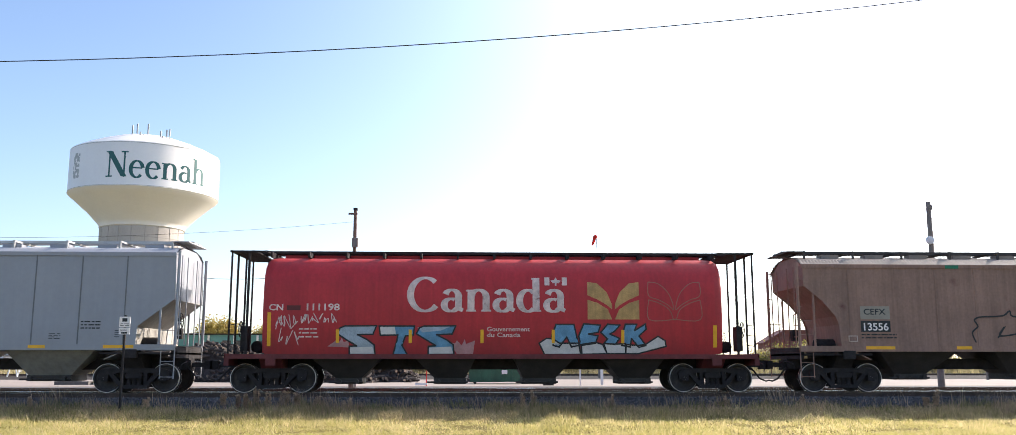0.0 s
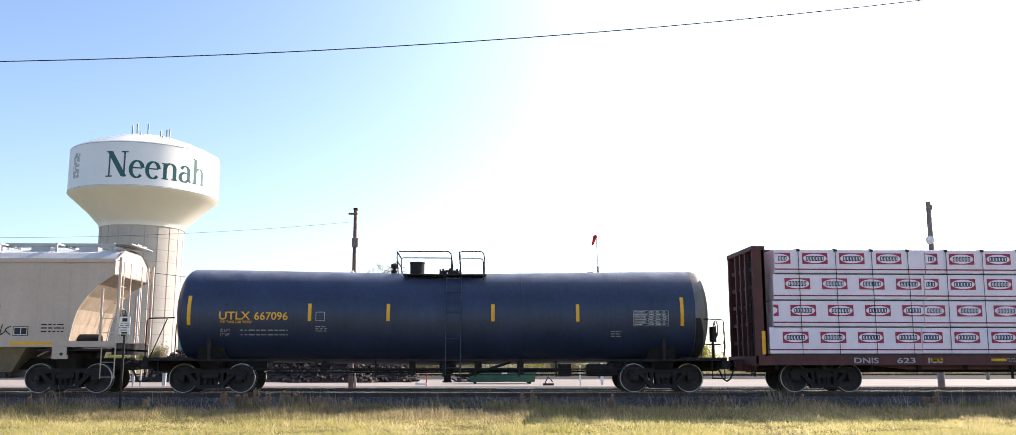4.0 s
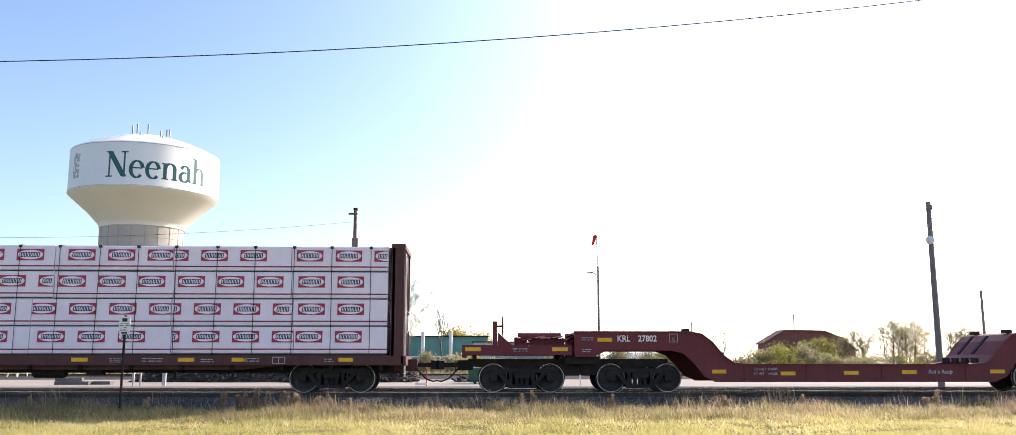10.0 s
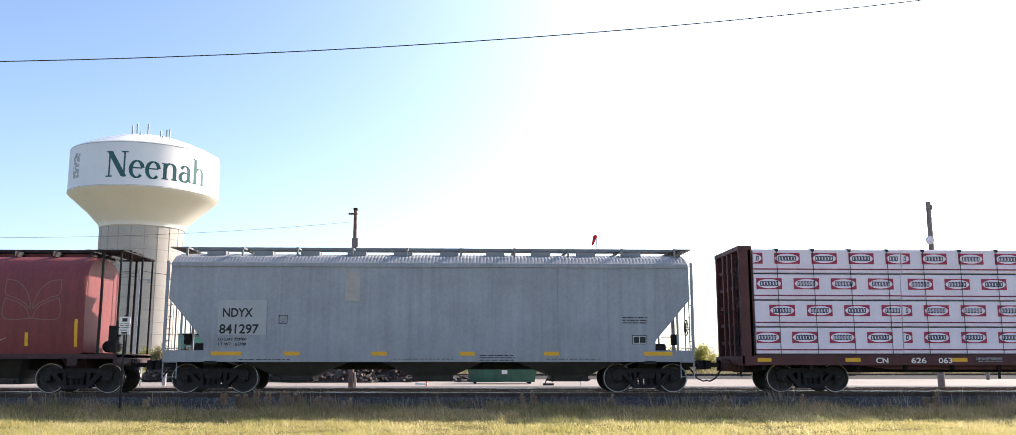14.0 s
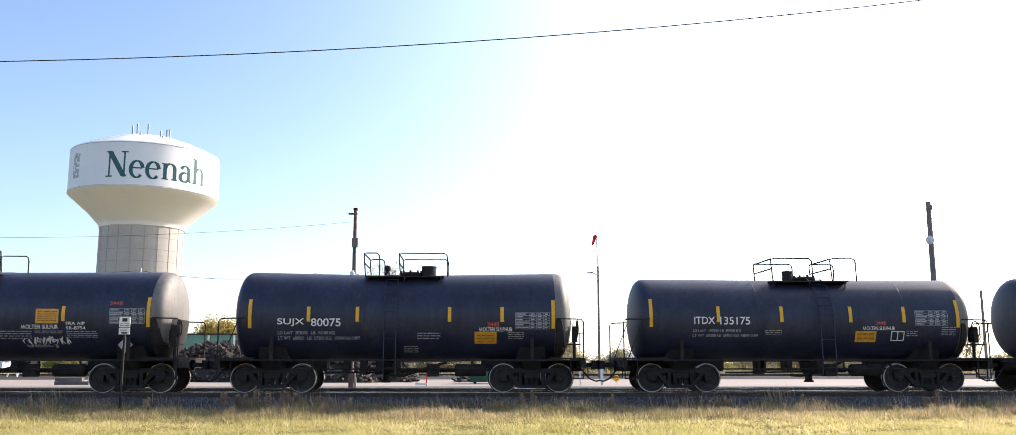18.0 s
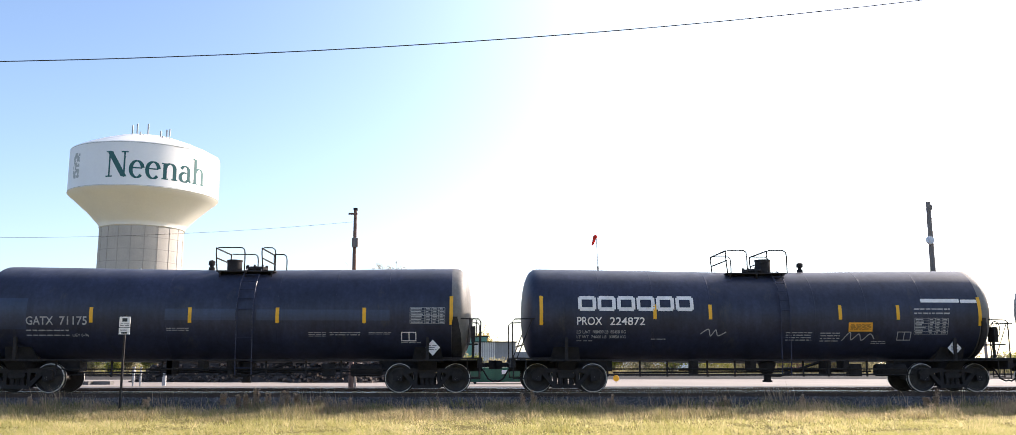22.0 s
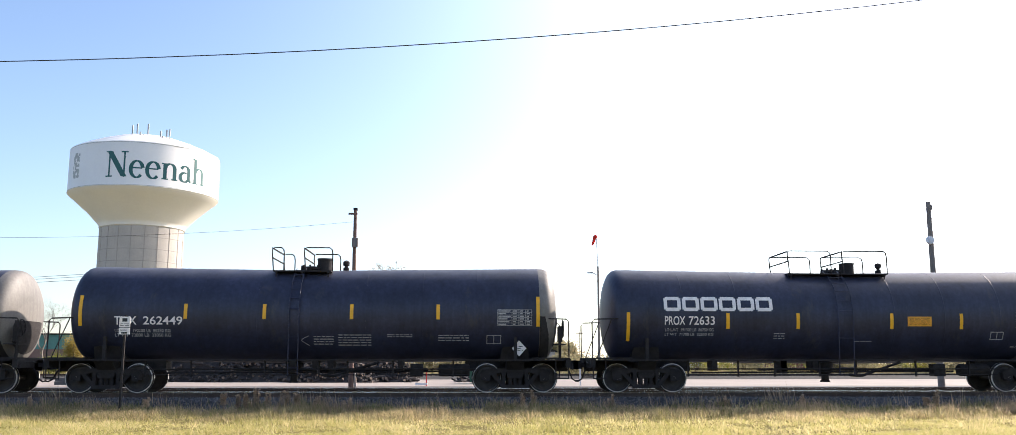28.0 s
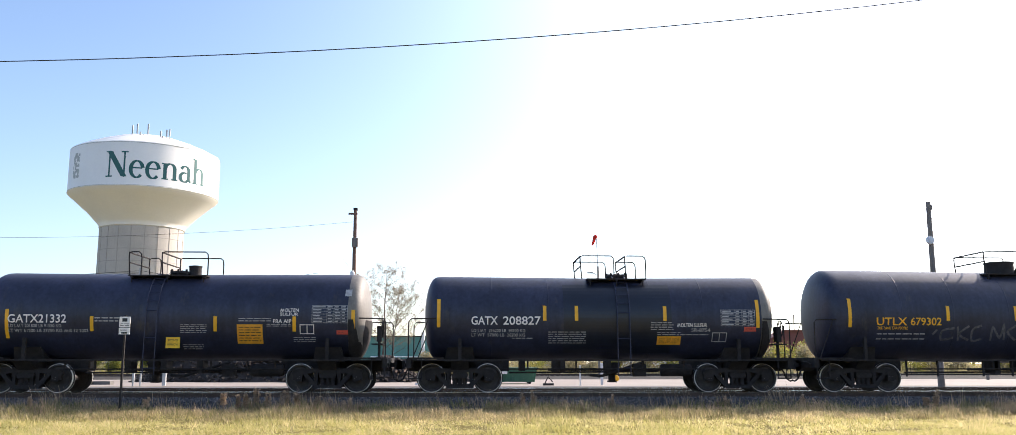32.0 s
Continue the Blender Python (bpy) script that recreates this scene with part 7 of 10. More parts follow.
def end_frame(c, s, xb, xe, zsill, ztop, material, zcoup=1.1):
    """Corner posts, ladders and platform at one end."""
    g = Mesh()
    for y in (-1.46, 1.46):
        g.tube([(s * xe, y, zsill), (s * xe, y, ztop)], 0.05, 6)
        g.tube([(s * xe, y, 0.45), (s * xe, y, zsill)], 0.022, 5)
        g.tube([(s * (xe - 0.42), y, 0.45), (s * (xe - 0.42), y, zsill)], 0.018, 5)
        g.tube([(s * (xe - 0.5), y, zsill), (s * (xe - 0.5), y, zsill + 0.62 * (ztop - zsill))], 0.035, 6)
        for k in range(9):
            z = 0.5 + (ztop - 0.6) * k / 8
            g.tube([(s * xe, y, z), (s * (xe - 0.42 if z < zsill + 0.9 else xe - 0.12), y, z)], 0.013, 5)
    for y in (-1.1, -0.5, 0.5, 1.1):
        g.tube([(s * (xe - 0.02), y, zsill), (s * (xe - 0.02), y, ztop - 0.1)], 0.022, 5)
    for k in range(6):
        z = zsill + 0.3 + (ztop - zsill - 0.5) * k / 6
        g.tube([(s * (xe - 0.02), -1.46, z), (s * (xe - 0.02), -0.9, z)], 0.013, 5)
    part("end_ladder", g, material, c)
    p = Mesh().box(*sorted((s * xe, s * (xb - 2.2))), -1.45, 1.45, zsill - 0.30, zsill - 0.24)
    p.box(*sorted((s * xe, s * (xe - 0.12))), -1.45, 1.45, zsill - 0.42, zsill - 0.05)
    part("end_platform", p, STEEL_D, c)
    part("brake_valve", Mesh().box(*sorted((s * (xe - 0.4), s * (xe - 0.22))), -0.2, 0.05, zsill + 0.2, zsill + 0.55), STEEL_D, c)
    if s > 0:
        part("hand_brake", Mesh().wheel(xe - 0.06, -0.8, zsill + 0.75, 0.25), STEEL_D, c)
    b = Mesh().lathe([(0.16, -0.45), (0.19, -0.4), (0.19, 0.4), (0.16, 0.45)], 14, "x", (s * (xe - 1.2), -0.7, zsill + 0.05))
    part("air_reservoir", b, STEEL_D, c, smooth=True)


def bay(c, x0, x1, z1, b0, b1, z0, material, gate=True, w=1.32):
    part("hopper_bay", Mesh().hull((b0, b1, -0.55, 0.55, z0), (x0, x1, -w, w, z1)), material, c, "sloping discharge bay")
    if gate:
        g = Mesh().box(b0 - 0.05, b1 + 0.05, -0.62, 0.62, z0 - 0.16, z0 + 0.03).tube([(b0 - 0.25, -0.68, z0 - 0.1), (b1 + 0.1, -0.68, z0 - 0.1)], 0.035, 6)
        g.lathe([(0.07, -0.80), (0.07, -0.62)], 8, "y", (b0 + 0.1, 0, z0 - 0.08)).lathe([(0.07, -0.80), (0.07, -0.62)], 8, "y", (b1 - 0.1, 0, z0 - 0.08))
        part("outlet_gate", g, BAY_DARK, c)


RUSTED = (RUSTY_W, MAROON_W)


def hopper(station, bolster, half, paint, sheet_pts, zsill, zeave, ztop, zwalk, bays, posts, label, post_mat=None, bay_mat=None, end=0.15, sill_h=0.18, post_w=0.04, slope=None, roof_mat=None, walk_mat=None, seam_mat=None):
    """sheet_pts: the right-hand lower edge of the side sheet, from the eave's corner down to the sill, as (x, z)."""
    c = rail_car("covered_hopper", label, "hopper car", station, half + end + 0.15, "covered hoppers of the train")
    wheelset_and_trucks(c, station, bolster)
    pts = [(-x, z) for x, z in sheet_pts][::-1]
    poly = [(-x, z) for x, z in sheet_pts] + sheet_pts[::-1]
    for s in (-1, 1):
        part("side_sheet", Mesh().prism(poly, *sorted((s * 1.50, s * 1.46))), paint, c)
        part("eave_beam", Mesh().box(-half, half, *sorted((s * 1.535, s * 1.44)), zeave - 0.07, zeave + 0.05), roof_mat if paint in RUSTED else paint, c)
        part("side_sill", Mesh().box(-half - end, half + end, *sorted((s * 1.53, s * 1.36)), zsill - sill_h, zsill), paint, c)
    for s in (-1, 1):
        line = slope or [(x - 0.05, z) for x, z in sheet_pts[1:]]
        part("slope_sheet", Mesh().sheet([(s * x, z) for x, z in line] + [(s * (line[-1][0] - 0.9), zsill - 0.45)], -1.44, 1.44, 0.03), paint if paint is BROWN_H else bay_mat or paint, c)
        x, z = sheet_pts[0][0], sheet_pts[1][1]
        part("end_sheet", Mesh().prism_x([(-1.45, z), (1.45, z), (1.45, zeave), (0.7, ztop - 0.05), (-0.7, ztop - 0.05), (-1.45, zeave)], *sorted((s * (x - 0.06), s * (x - 0.02)))), paint, c)
        end_frame(c, s, half, half + end, zsill, zeave + 0.1, post_mat or paint)
    ribbed_roof(c, -half, half, zeave + 0.04, ztop, roof_mat or ROOFM)
    n = max(4, int(half / 0.85))
    roof_walk(c, -half - end - 0.12, half + end + 0.12, zwalk, [(-half + 0.3) + (2 * half - 0.6) * k / n for k in range(n + 1)], walk_mat or GALV)
    k = -half + 0.9
    while k < half - 0.5:
        for y in (-0.9, 0.5):
            part("hatch_cover", Mesh().box(k, k + 0.6, y, y + 0.4, ztop - 0.12, ztop + 0.03), roof_mat or ROOFM, c)
        k += 1.5
    for x in posts:
        part("side_post", Mesh().box(x - post_w / 2, x + post_w / 2, -1.512, -1.50, zsill, zeave - 0.07), seam_mat or paint, c)
    part("center_sill", Mesh().box(-half - 0.2, half + 0.2, -0.3, 0.3, 0.72, 1.08), STEEL_D, c)
    for b in bays:
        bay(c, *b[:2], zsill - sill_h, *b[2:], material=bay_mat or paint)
    for s in (-1, 1):
        u = Mesh().hull((s * bolster - 0.3, s * bolster + 0.3, -1.4, 1.4, zsill - sill_h), (s * bolster - 0.3, s * bolster + 0.3, -0.9, 0.9, 0.72))
        u.box(s * bolster - 0.16, s * bolster + 0.22, -1.54, -1.40, zsill - 0.42, zsill - sill_h + 0.03)
        part("body_bolster", u, STEEL_D, c)
    return c


ARC2 = [(5.66, 4.10), (5.66, 3.69), (5.22, 3.38), (4.86, 3.01), (4.60, 2.59), (4.47, 2.12), (4.39, 1.60)]
BAYS2 = [(-2.97, -0.51, -2.14, -1.19, 0.62), (0.59, 3.05, 1.32, 2.26, 0.62)]


def two_bay(station, paint, label, posts, bay_mat=None, roof_mat=None, seam_mat=None):
    c = hopper(station, 4.16, 5.66, paint, ARC2, 1.60, 4.12, 4.58, 4.76, BAYS2, posts, label, bay_mat=bay_mat, roof_mat=roof_mat, seam_mat=seam_mat, post_w=0.024 if seam_mat else 0.04)
    part("center_box", Mesh().box(-1.1, 1.3, -0.6, 0.6, 0.85, 1.3), CREAM_B, c)
    for s in (-1, 1):
        part("jacking_plate", Mesh().box(*sorted((s * 3.93, s * 4.37)), -1.56, -1.40, 1.05, 1.44), paint, c)
        part("jacking_hole", Mesh().lathe([(0.05, -1.575), (0.05, -1.56)], 12, "y", (s * 4.22, 0, 1.2)), INK, c)
    on = flat_side(-1.516)
    outline(-2.78, -2.50, 2.25, 2.52, 0.02, on, INK, c)
    lettering("C", -2.69, -2.60, 2.30, 2.40, on, INK, c)
    for a in (-1.9, 1.75):
        bars(a - 0.22, a + 0.22, 0.98, 1.18, 3, lambda x, z: (x, -0.55 - 0.77 * (z - 0.62) / 0.8 - 0.02, z), BAY_DARK, c, 2)
    return c


SEAM = mat("dirty_weld_seam", (0.27, 0.235, 0.215), 0.75, var=0.3, scale=3)
FADED_Y = mat("faded_reflective", (0.72, 0.40, 0.10), 0.6, var=0.15, scale=6)
MAROON_T = mat("mark_purple", (0.06, 0.02, 0.10), 0.6)
# brown hopper
c1 = hopper(18.47, 6.30, 7.70, BROWN_H, [(7.66, 4.05), (7.66, 3.40), (7.1, 2.94), (6.66, 2.42), (6.56, 2.15), (6.50, 1.45)], 1.47, 4.05, 4.45, 4.62,
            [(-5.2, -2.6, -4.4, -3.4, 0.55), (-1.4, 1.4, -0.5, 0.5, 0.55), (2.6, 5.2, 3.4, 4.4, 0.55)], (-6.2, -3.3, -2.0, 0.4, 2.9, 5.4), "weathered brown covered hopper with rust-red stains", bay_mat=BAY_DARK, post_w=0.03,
            roof_mat=mat("brown_roof", (0.22, 0.18, 0.15), 0.7, var=0.2), walk_mat=BAY_DARK)
on = flat_side(-1.516)
PANEL = mat("pale_panel", (0.42, 0.40, 0.36), 0.7, var=0.12)
patch("mark_panel", -5.85, -4.88, 2.32, 2.74, on, mat("tan_panel", (0.30, 0.27, 0.22), 0.7, var=0.1), c1)
patch("mark_panel", -5.85, -4.88, 1.92, 2.27, on, INK, c1)
on2 = flat_side(-1.522)
lettering("CEFX", -5.74, -5.02, 2.47, 2.66, on2, INK, c1)
lettering("13556", -5.76, -4.95, 1.96, 2.21, on2, WHITE, c1, 0.02)
outline(-6.28, -5.98, 1.60, 1.80, 0.03, on2, TAN_H, c1)
bars(-5.85, -4.7, 1.68, 1.88, 2, on2, INK, c1)
sill_marks(c1, [(-5.73, -4.78), (-2.75, -2.25), (0.3, 1.0), (3.6, 4.1), (5.2, 6.1)], 1.36, 1.46, -1.536)
patch("green_tape", -2.95, -2.5, 3.97, 4.08, flat_side(-1.538), mat("green_tape", (0.0, 0.17, 0.09), 0.5), c1)
scrawl([[(-2.1, 1.6), (-2.2, 1.9), (-2.0, 2.1), (-2.1, 2.3), (-1.9, 2.4), (-1.4, 2.42), (-1.1, 2.46), (-0.9, 2.6), (-0.8, 2.42), (0.0, 2.4)], [(-1.35, 1.75), (-1.1, 2.1), (-1.3, 1.8), (-0.6, 1.9), (-0.3, 2.2), (-0.5, 1.9)]], 0.05, on2, INK, c1, label="black outline graffiti")

# grey three-bay hopper with the red ribbon logo
c3 = hopper(-17.04, 6.54, 7.80, GREY_H, [(7.80, 4.30), (7.83, 2.92), (6.72, 2.06), (6.68, 1.45)], 1.50, 4.33, 4.66, 4.84,
            [(-5.6, -2.45, -4.43, -3.36, 0.52), (-1.4, 1.6, -0.46, 0.55, 0.52), (2.65, 5.4, 3.12, 4.39, 0.52)],
            (-6.32, -4.93, -3.5, -2.11, -0.70, 0.71, 2.12, 3.51, 4.92, 6.31), "clean grey three-bay covered hopper with a red ribbon logo", bay_mat=mat("bay_grey", (0.30, 0.285, 0.255), 0.65, var=0.15, streak=0.2), post_w=0.035, end=0.1,
            roof_mat=GREY_H, seam_mat=mat("seam_grey", (0.15, 0.155, 0.165), 0.7, var=0.2))
g = Mesh()
w = 0.145


def logo_path(cx, cz, k):
    def arcp(x, z, r, a0, a1):
        return [(x + r * math.cos(radians(a0 + (a1 - a0) * i / 8)), z + r * math.sin(radians(a0 + (a1 - a0) * i / 8))) for i in range(9)]
    p = [(-0.2, 0.30)] + arcp(-0.68, 0.12, 0.18, 90, 180) + arcp(-0.68, -0.12, 0.18, 180, 270) + [(-0.1, -0.30)] + arcp(-0.12, -0.20, 0.10, 270, 360) + [(-0.02, 0.2)]
    p += arcp(0.08, 0.2, 0.1, 180, 60) + [(0.62, -0.22)] + arcp(0.76, -0.2, 0.13, 230, 360) + [(0.89, 0.32)]
    return [(cx + x * k, cz + z * k) for x, z in p]


g.stroke(logo_path(0.02, 2.87, 1.02), w)
g.v = [(x, -1.517 + y, z) for x, y, z in g.v]
part("logo_ribbon", g.data("logo_ribbon", CN_RED, flip=False), parent=c3, label="red continuous ribbon logo")
lettering("CN", -6.27, -5.86, 2.95, 3.17, on, INK, c3, 0.02)
lettering("114002", -6.27, -5.19, 2.47, 2.74, on, INK, c3, 0.02)
lettering("LD LMT 225900", -6.0, -5.26, 1.86, 1.94, on, INK, c3)
lettering("LT WT   60100", -6.0, -5.26, 1.70, 1.78, on, INK, c3)
lettering("102450 KG", -4.90, -4.35, 1.86, 1.94, on, INK, c3)
lettering("27250 KG", -4.85, -4.35, 1.70, 1.78, on, INK, c3)
bars(-0.60, 0.68, 1.58, 1.76, 1, on, INK, c3, 8)
outline(-4.78, -4.52, 2.70, 2.96, 0.02, on, INK, c3)
lettering("C", -4.69, -4.61, 2.75, 2.84, on, INK, c3)
for a, b, z0, z1, r in ((-2.0, -1.6, 1.68, 1.82, 3), (1.8, 2.1, 1.68, 1.78, 2), (4.05, 4.4, 1.65, 1.85, 4), (5.0, 5.6, 1.95, 2.25, 3), (-6.3, -5.98, 1.74, 1.90, 2), (6.05, 6.2, 1.7, 1.95, 4)):
    bars(a, b, z0, z1, r, on, INK, c3, int(a * 9))
sill_marks(c3, [(-6.81, -5.81), (-3.92, -3.44), (-1.2, -0.78), (0.87, 1.37), (3.45, 3.97), (5.73, 6.66)], 1.38, 1.48, -1.536)

# two-bay hoppers
for st, num, seed, label in ((-75.63, "330148", 3, "cream two-bay covered hopper with black spray tags"), (-88.67, "330069", 4, "clean cream two-bay covered hopper")):
    c = two_bay(st, TAN_H, label, (-4.3, -3.3, -1.97, -0.65, 0.72, 2.05, 3.35, 4.3), CREAM_B)
    lettering("MCEX", -4.31, -3.36, 2.57, 2.80, on, INK, c, 0.016)
    lettering(num, -4.31, -3.15, 2.10, 2.35, on, INK, c, 0.014)
    lettering("LD LMT 234200" if seed == 3 else "LD LMT 233900", -4.31, -3.42, 1.88, 1.97, on, INK, c)
    lettering("LT WT   51800" if seed == 3 else "LT WT   52100", -4.31, -3.42, 1.74, 1.83, on, INK, c)
    patch("label_plate", 2.68, 3.14, 1.76, 2.05, on, INK, c)
    outline(2.70, 3.12, 1.78, 2.03, 0.025, on2, WHITE, c, cols=(2.92,))
    patch("label_plate", 1.72, 1.98, 1.76, 1.95, on, WHITE, c)
    for a, b, z0, z1, r, mm in ((3.52, 4.22, 1.84, 2.16, 3, INK), (-1.55, -1.05, 1.72, 2.0, 4, mat("faded_red_print", (0.45, 0.26, 0.22), 0.7)), (-0.55, -0.1, 1.76, 1.86, 2, INK), (0.85, 1.32, 1.74, 1.92, 3, INK), (-3.18, -2.9, 1.76, 1.9, 2, DIM)):
        bars(a, b, z0, z1, r, on, mm, c, int(a * 7))
    sill_marks(c, [(-3.88, -2.94), (-1.77, -1.30), (-0.18, 0.27), (1.38, 1.85), (2.60, 3.9)], 1.48, 1.58, -1.536)
    if seed == 3:
        scrawl([[(-1.15, 1.92), (-0.95, 2.05), (-1.05, 1.8), (-0.7, 1.85), (-0.55, 2.15), (-0.45, 1.75), (-0.6, 1.95), (-0.25, 2.0), (-0.2, 1.75), (-0.05, 2.1), (0.05, 1.78), (0.1, 2.05)],
                [(0.24, 1.85), (0.5, 2.1), (1.0, 2.22)], [(0.92, 2.3), (1.05, 2.22), (0.95, 2.12)], [(1.1, 2.15), (1.2, 2.1)], [(1.3, 2.0), (1.2, 2.5), (1.45, 2.45), (1.25, 2.25), (1.5, 2.15)],
                [(1.5, 2.05), (1.65, 2.55), (1.75, 2.1)], [(1.72, 2.6), (2.0, 2.6), (1.85, 2.1)], [(1.95, 2.15), (2.05, 2.5), (2.15, 2.1)], [(2.22, 2.7), (2.2, 2.25)], [(1.4, 1.98), (2.0, 2.0)],
                [(2.25, 2.0), (2.15, 1.85), (2.3, 1.82)], [(2.35, 2.1), (2.3, 1.8), (2.45, 1.9)], [(2.6, 2.05), (2.45, 1.95), (2.6, 1.8)]], 0.035, on2, INK, c, label="black spray tag with an arrow")
for st, num, pm, label, seed in ((-101.69, "32228", MAROON_W, "white two-bay hopper, upper half rusted dark maroon", 5), (-114.69, "32239", RUSTY_W, "white two-bay hopper with brown rust blotches", 6)):
    c = two_bay(st, pm, label, (-4.47, -2.65, -0.85, 0.94, 2.74, 4.53), CREAM_B, seam_mat=SEAM, roof_mat=mat("rusty_roof", (0.56, 0.49, 0.46), 0.6, var=0.15, rust=((0.17, 0.06, 0.05), 2.2, 0.49, 0.08), rust2=((0.24, 0.11, 0.07), 5.0, 0.55, 0.06, (1, 1, 1))))
    if seed == 5:
        patch("mark_panel", -4.1, -3.16, 2.54, 2.82, on, WHITE, c)
    else:
        patch("mark_panel", -4.06, -3.12, 2.52, 2.80, on, mat("lilac_panel", (0.42, 0.38, 0.46), 0.6, var=0.1), c)
    lettering("NRLX", -4.02, -3.24, 2.57, 2.78, on2, INK if seed == 5 else MAROON_T, c, 0.014)
    lettering(num, -4.02, -3.06, 2.10, 2.35, on2, INK, c, 0.014)
    lettering("LD LMT", -4.0, -3.63, 1.88, 1.97, on, INK, c)
    lettering("233800", -3.3, -2.92, 1.88, 1.97, on, INK, c)
    lettering("LT WT", -4.0, -3.66, 1.76, 1.84, on, INK, c)
    lettering("52200", -3.3, -2.95, 1.76, 1.84, on, INK, c)
    patch("label_plate", 2.14, 2.58, 1.74, 2.04, on, WHITE if seed == 6 else INK, c)
    for q in range(12):
        patch("label_plate", 2.17 + 0.1 * (q % 4), 2.24 + 0.1 * (q % 4), 1.79 + 0.08 * (q // 4), 1.85 + 0.08 * (q // 4), on2, INK if seed == 6 else WHITE, c)
    for a, b, z0, z1, r in ((2.95, 3.6, 1.8, 2.12, 3), (-0.7, -0.2, 1.72, 1.98, 4), (0.35, 0.8, 1.74, 1.92, 3)):
        bars(a, b, z0, z1, r, on, INK if seed == 5 or a > 0 else REDLAB, c, int(a * 7))
    for a, b, z0 in ((-4.2, -3.27, 1.66), (-2.05, -1.56, 1.85), (-0.15, 0.33, 1.85), (1.5, 1.98, 1.85), (3.65, 4.53, 1.66)):
        patch("reflective_stripe", a, b, z0, z0 + 0.12, on2, FADED_Y, c)
    if seed == 5:
        LINE = mat("tag_grey_brown", (0.22, 0.19, 0.16), 0.7)
        scrawl([[(-0.6, 1.62), (-1.0, 2.2), (-0.2, 2.2), (-0.5, 2.5), (-0.45, 2.6), (-0.1, 2.55), (0.1, 1.65)], [(-0.3, 2.0), (0.1, 1.65), (0.0, 2.1), (-0.2, 2.0)], [(0.0, 2.3), (0.3, 2.5), (0.55, 2.3), (0.3, 2.05), (0.0, 2.3)],
                [(0.6, 1.65), (0.5, 2.1), (0.8, 2.45), (1.1, 2.4), (0.9, 2.0), (1.0, 1.7)], [(1.1, 1.65), (1.3, 2.0), (1.0, 2.3), (1.4, 2.5), (1.7, 2.3), (1.5, 2.1), (1.8, 2.0), (2.3, 1.65)], [(-0.6, 1.6), (2.4, 1.62)]], 0.04, on2, LINE, c, label="pale outline graffiti")
        scrawl([[(2.3, 2.42), (2.35, 2.25), (2.42, 2.4), (2.5, 2.25), (2.55, 2.42)], [(2.62, 2.42), (2.62, 2.25)], [(2.62, 2.34), (2.74, 2.34)], [(2.8, 2.42), (2.8, 2.25), (2.95, 2.25)], [(3.0, 2.25), (3.08, 2.42), (3.15, 2.25)]], 0.03, on2, INK, c)

# pale blue-grey long hopper
c13 = hopper(-207.18, 6.88, 8.20, BLUE_H, [(8.20, 3.98), (8.24, 2.94), (7.10, 1.62), (7.08, 1.20)], 1.32, 4.02, 4.48, 4.66,
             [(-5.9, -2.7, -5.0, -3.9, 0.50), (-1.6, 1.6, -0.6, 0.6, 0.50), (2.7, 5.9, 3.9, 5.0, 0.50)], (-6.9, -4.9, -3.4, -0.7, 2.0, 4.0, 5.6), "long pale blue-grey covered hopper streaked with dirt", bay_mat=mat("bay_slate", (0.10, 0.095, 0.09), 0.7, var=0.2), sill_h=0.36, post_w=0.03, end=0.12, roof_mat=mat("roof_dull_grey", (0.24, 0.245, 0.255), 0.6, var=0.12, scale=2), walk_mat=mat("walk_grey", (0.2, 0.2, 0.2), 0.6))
patch("mark_panel", -6.69, -5.18, 1.80, 2.88, on, mat("grey_panel", (0.40, 0.41, 0.42), 0.6, var=0.06), c13)
lettering("NDYX", -6.54, -5.61, 2.35, 2.63, on2, INK, c13, 0.02)
lettering("841297", -6.63, -5.41, 1.83, 2.13, on2, INK, c13, 0.02)
lettering("LD LMT 223700", -6.64, -5.78, 1.62, 1.71, on2, INK, c13)
lettering("LT WT   62300", -6.64, -5.78, 1.47, 1.56, on2, INK, c13)
patch("pale_patch", -2.75, -2.30, 2.85, 3.80, on, PANEL, c13)
patch("label_plate", 6.35, 6.82, 1.52, 1.80, on, INK, c13)
outline(6.37, 6.80, 1.54, 1.78, 0.02, on2, WHITE, c13, cols=(6.58,))
outline(-4.8, -4.53, 2.15, 2.42, 0.02, on, INK, c13)
lettering("C", -4.71, -4.62, 2.2, 2.3, on, INK, c13)
for a, b, z0, z1, r in ((6.05, 6.85, 2.15, 2.4, 3), (-1.2, 0.7, 1.02, 1.08, 1), (1.5, 2.6, 0.98, 1.2, 3), (3.6, 5.3, 1.02, 1.08, 1), (-6.0, -4.4, 1.0, 1.06, 1)):
    bars(a, b, z0, z1, r, flat_side(-1.537) if z0 < 1.3 else on, INK, c13, int(a * 7))
sill_marks(c13, [(-6.85, -5.92), (-4.6, -4.1), (-1.9, -1.4), (0.88, 1.35), (3.54, 4.0), (6.72, 7.62)], 1.16, 1.28, -1.536)


# -- cylindrical hoppers with end cages --
CYL = [(0.0, 4.50), (-0.55, 4.46), (-0.95, 4.32), (-1.25, 4.08), (-1.42, 3.75), (-1.50, 3.3), (-1.52, 2.7), (-1.50, 2.1), (-1.44, 1.55), (-1.36, 1.20)]

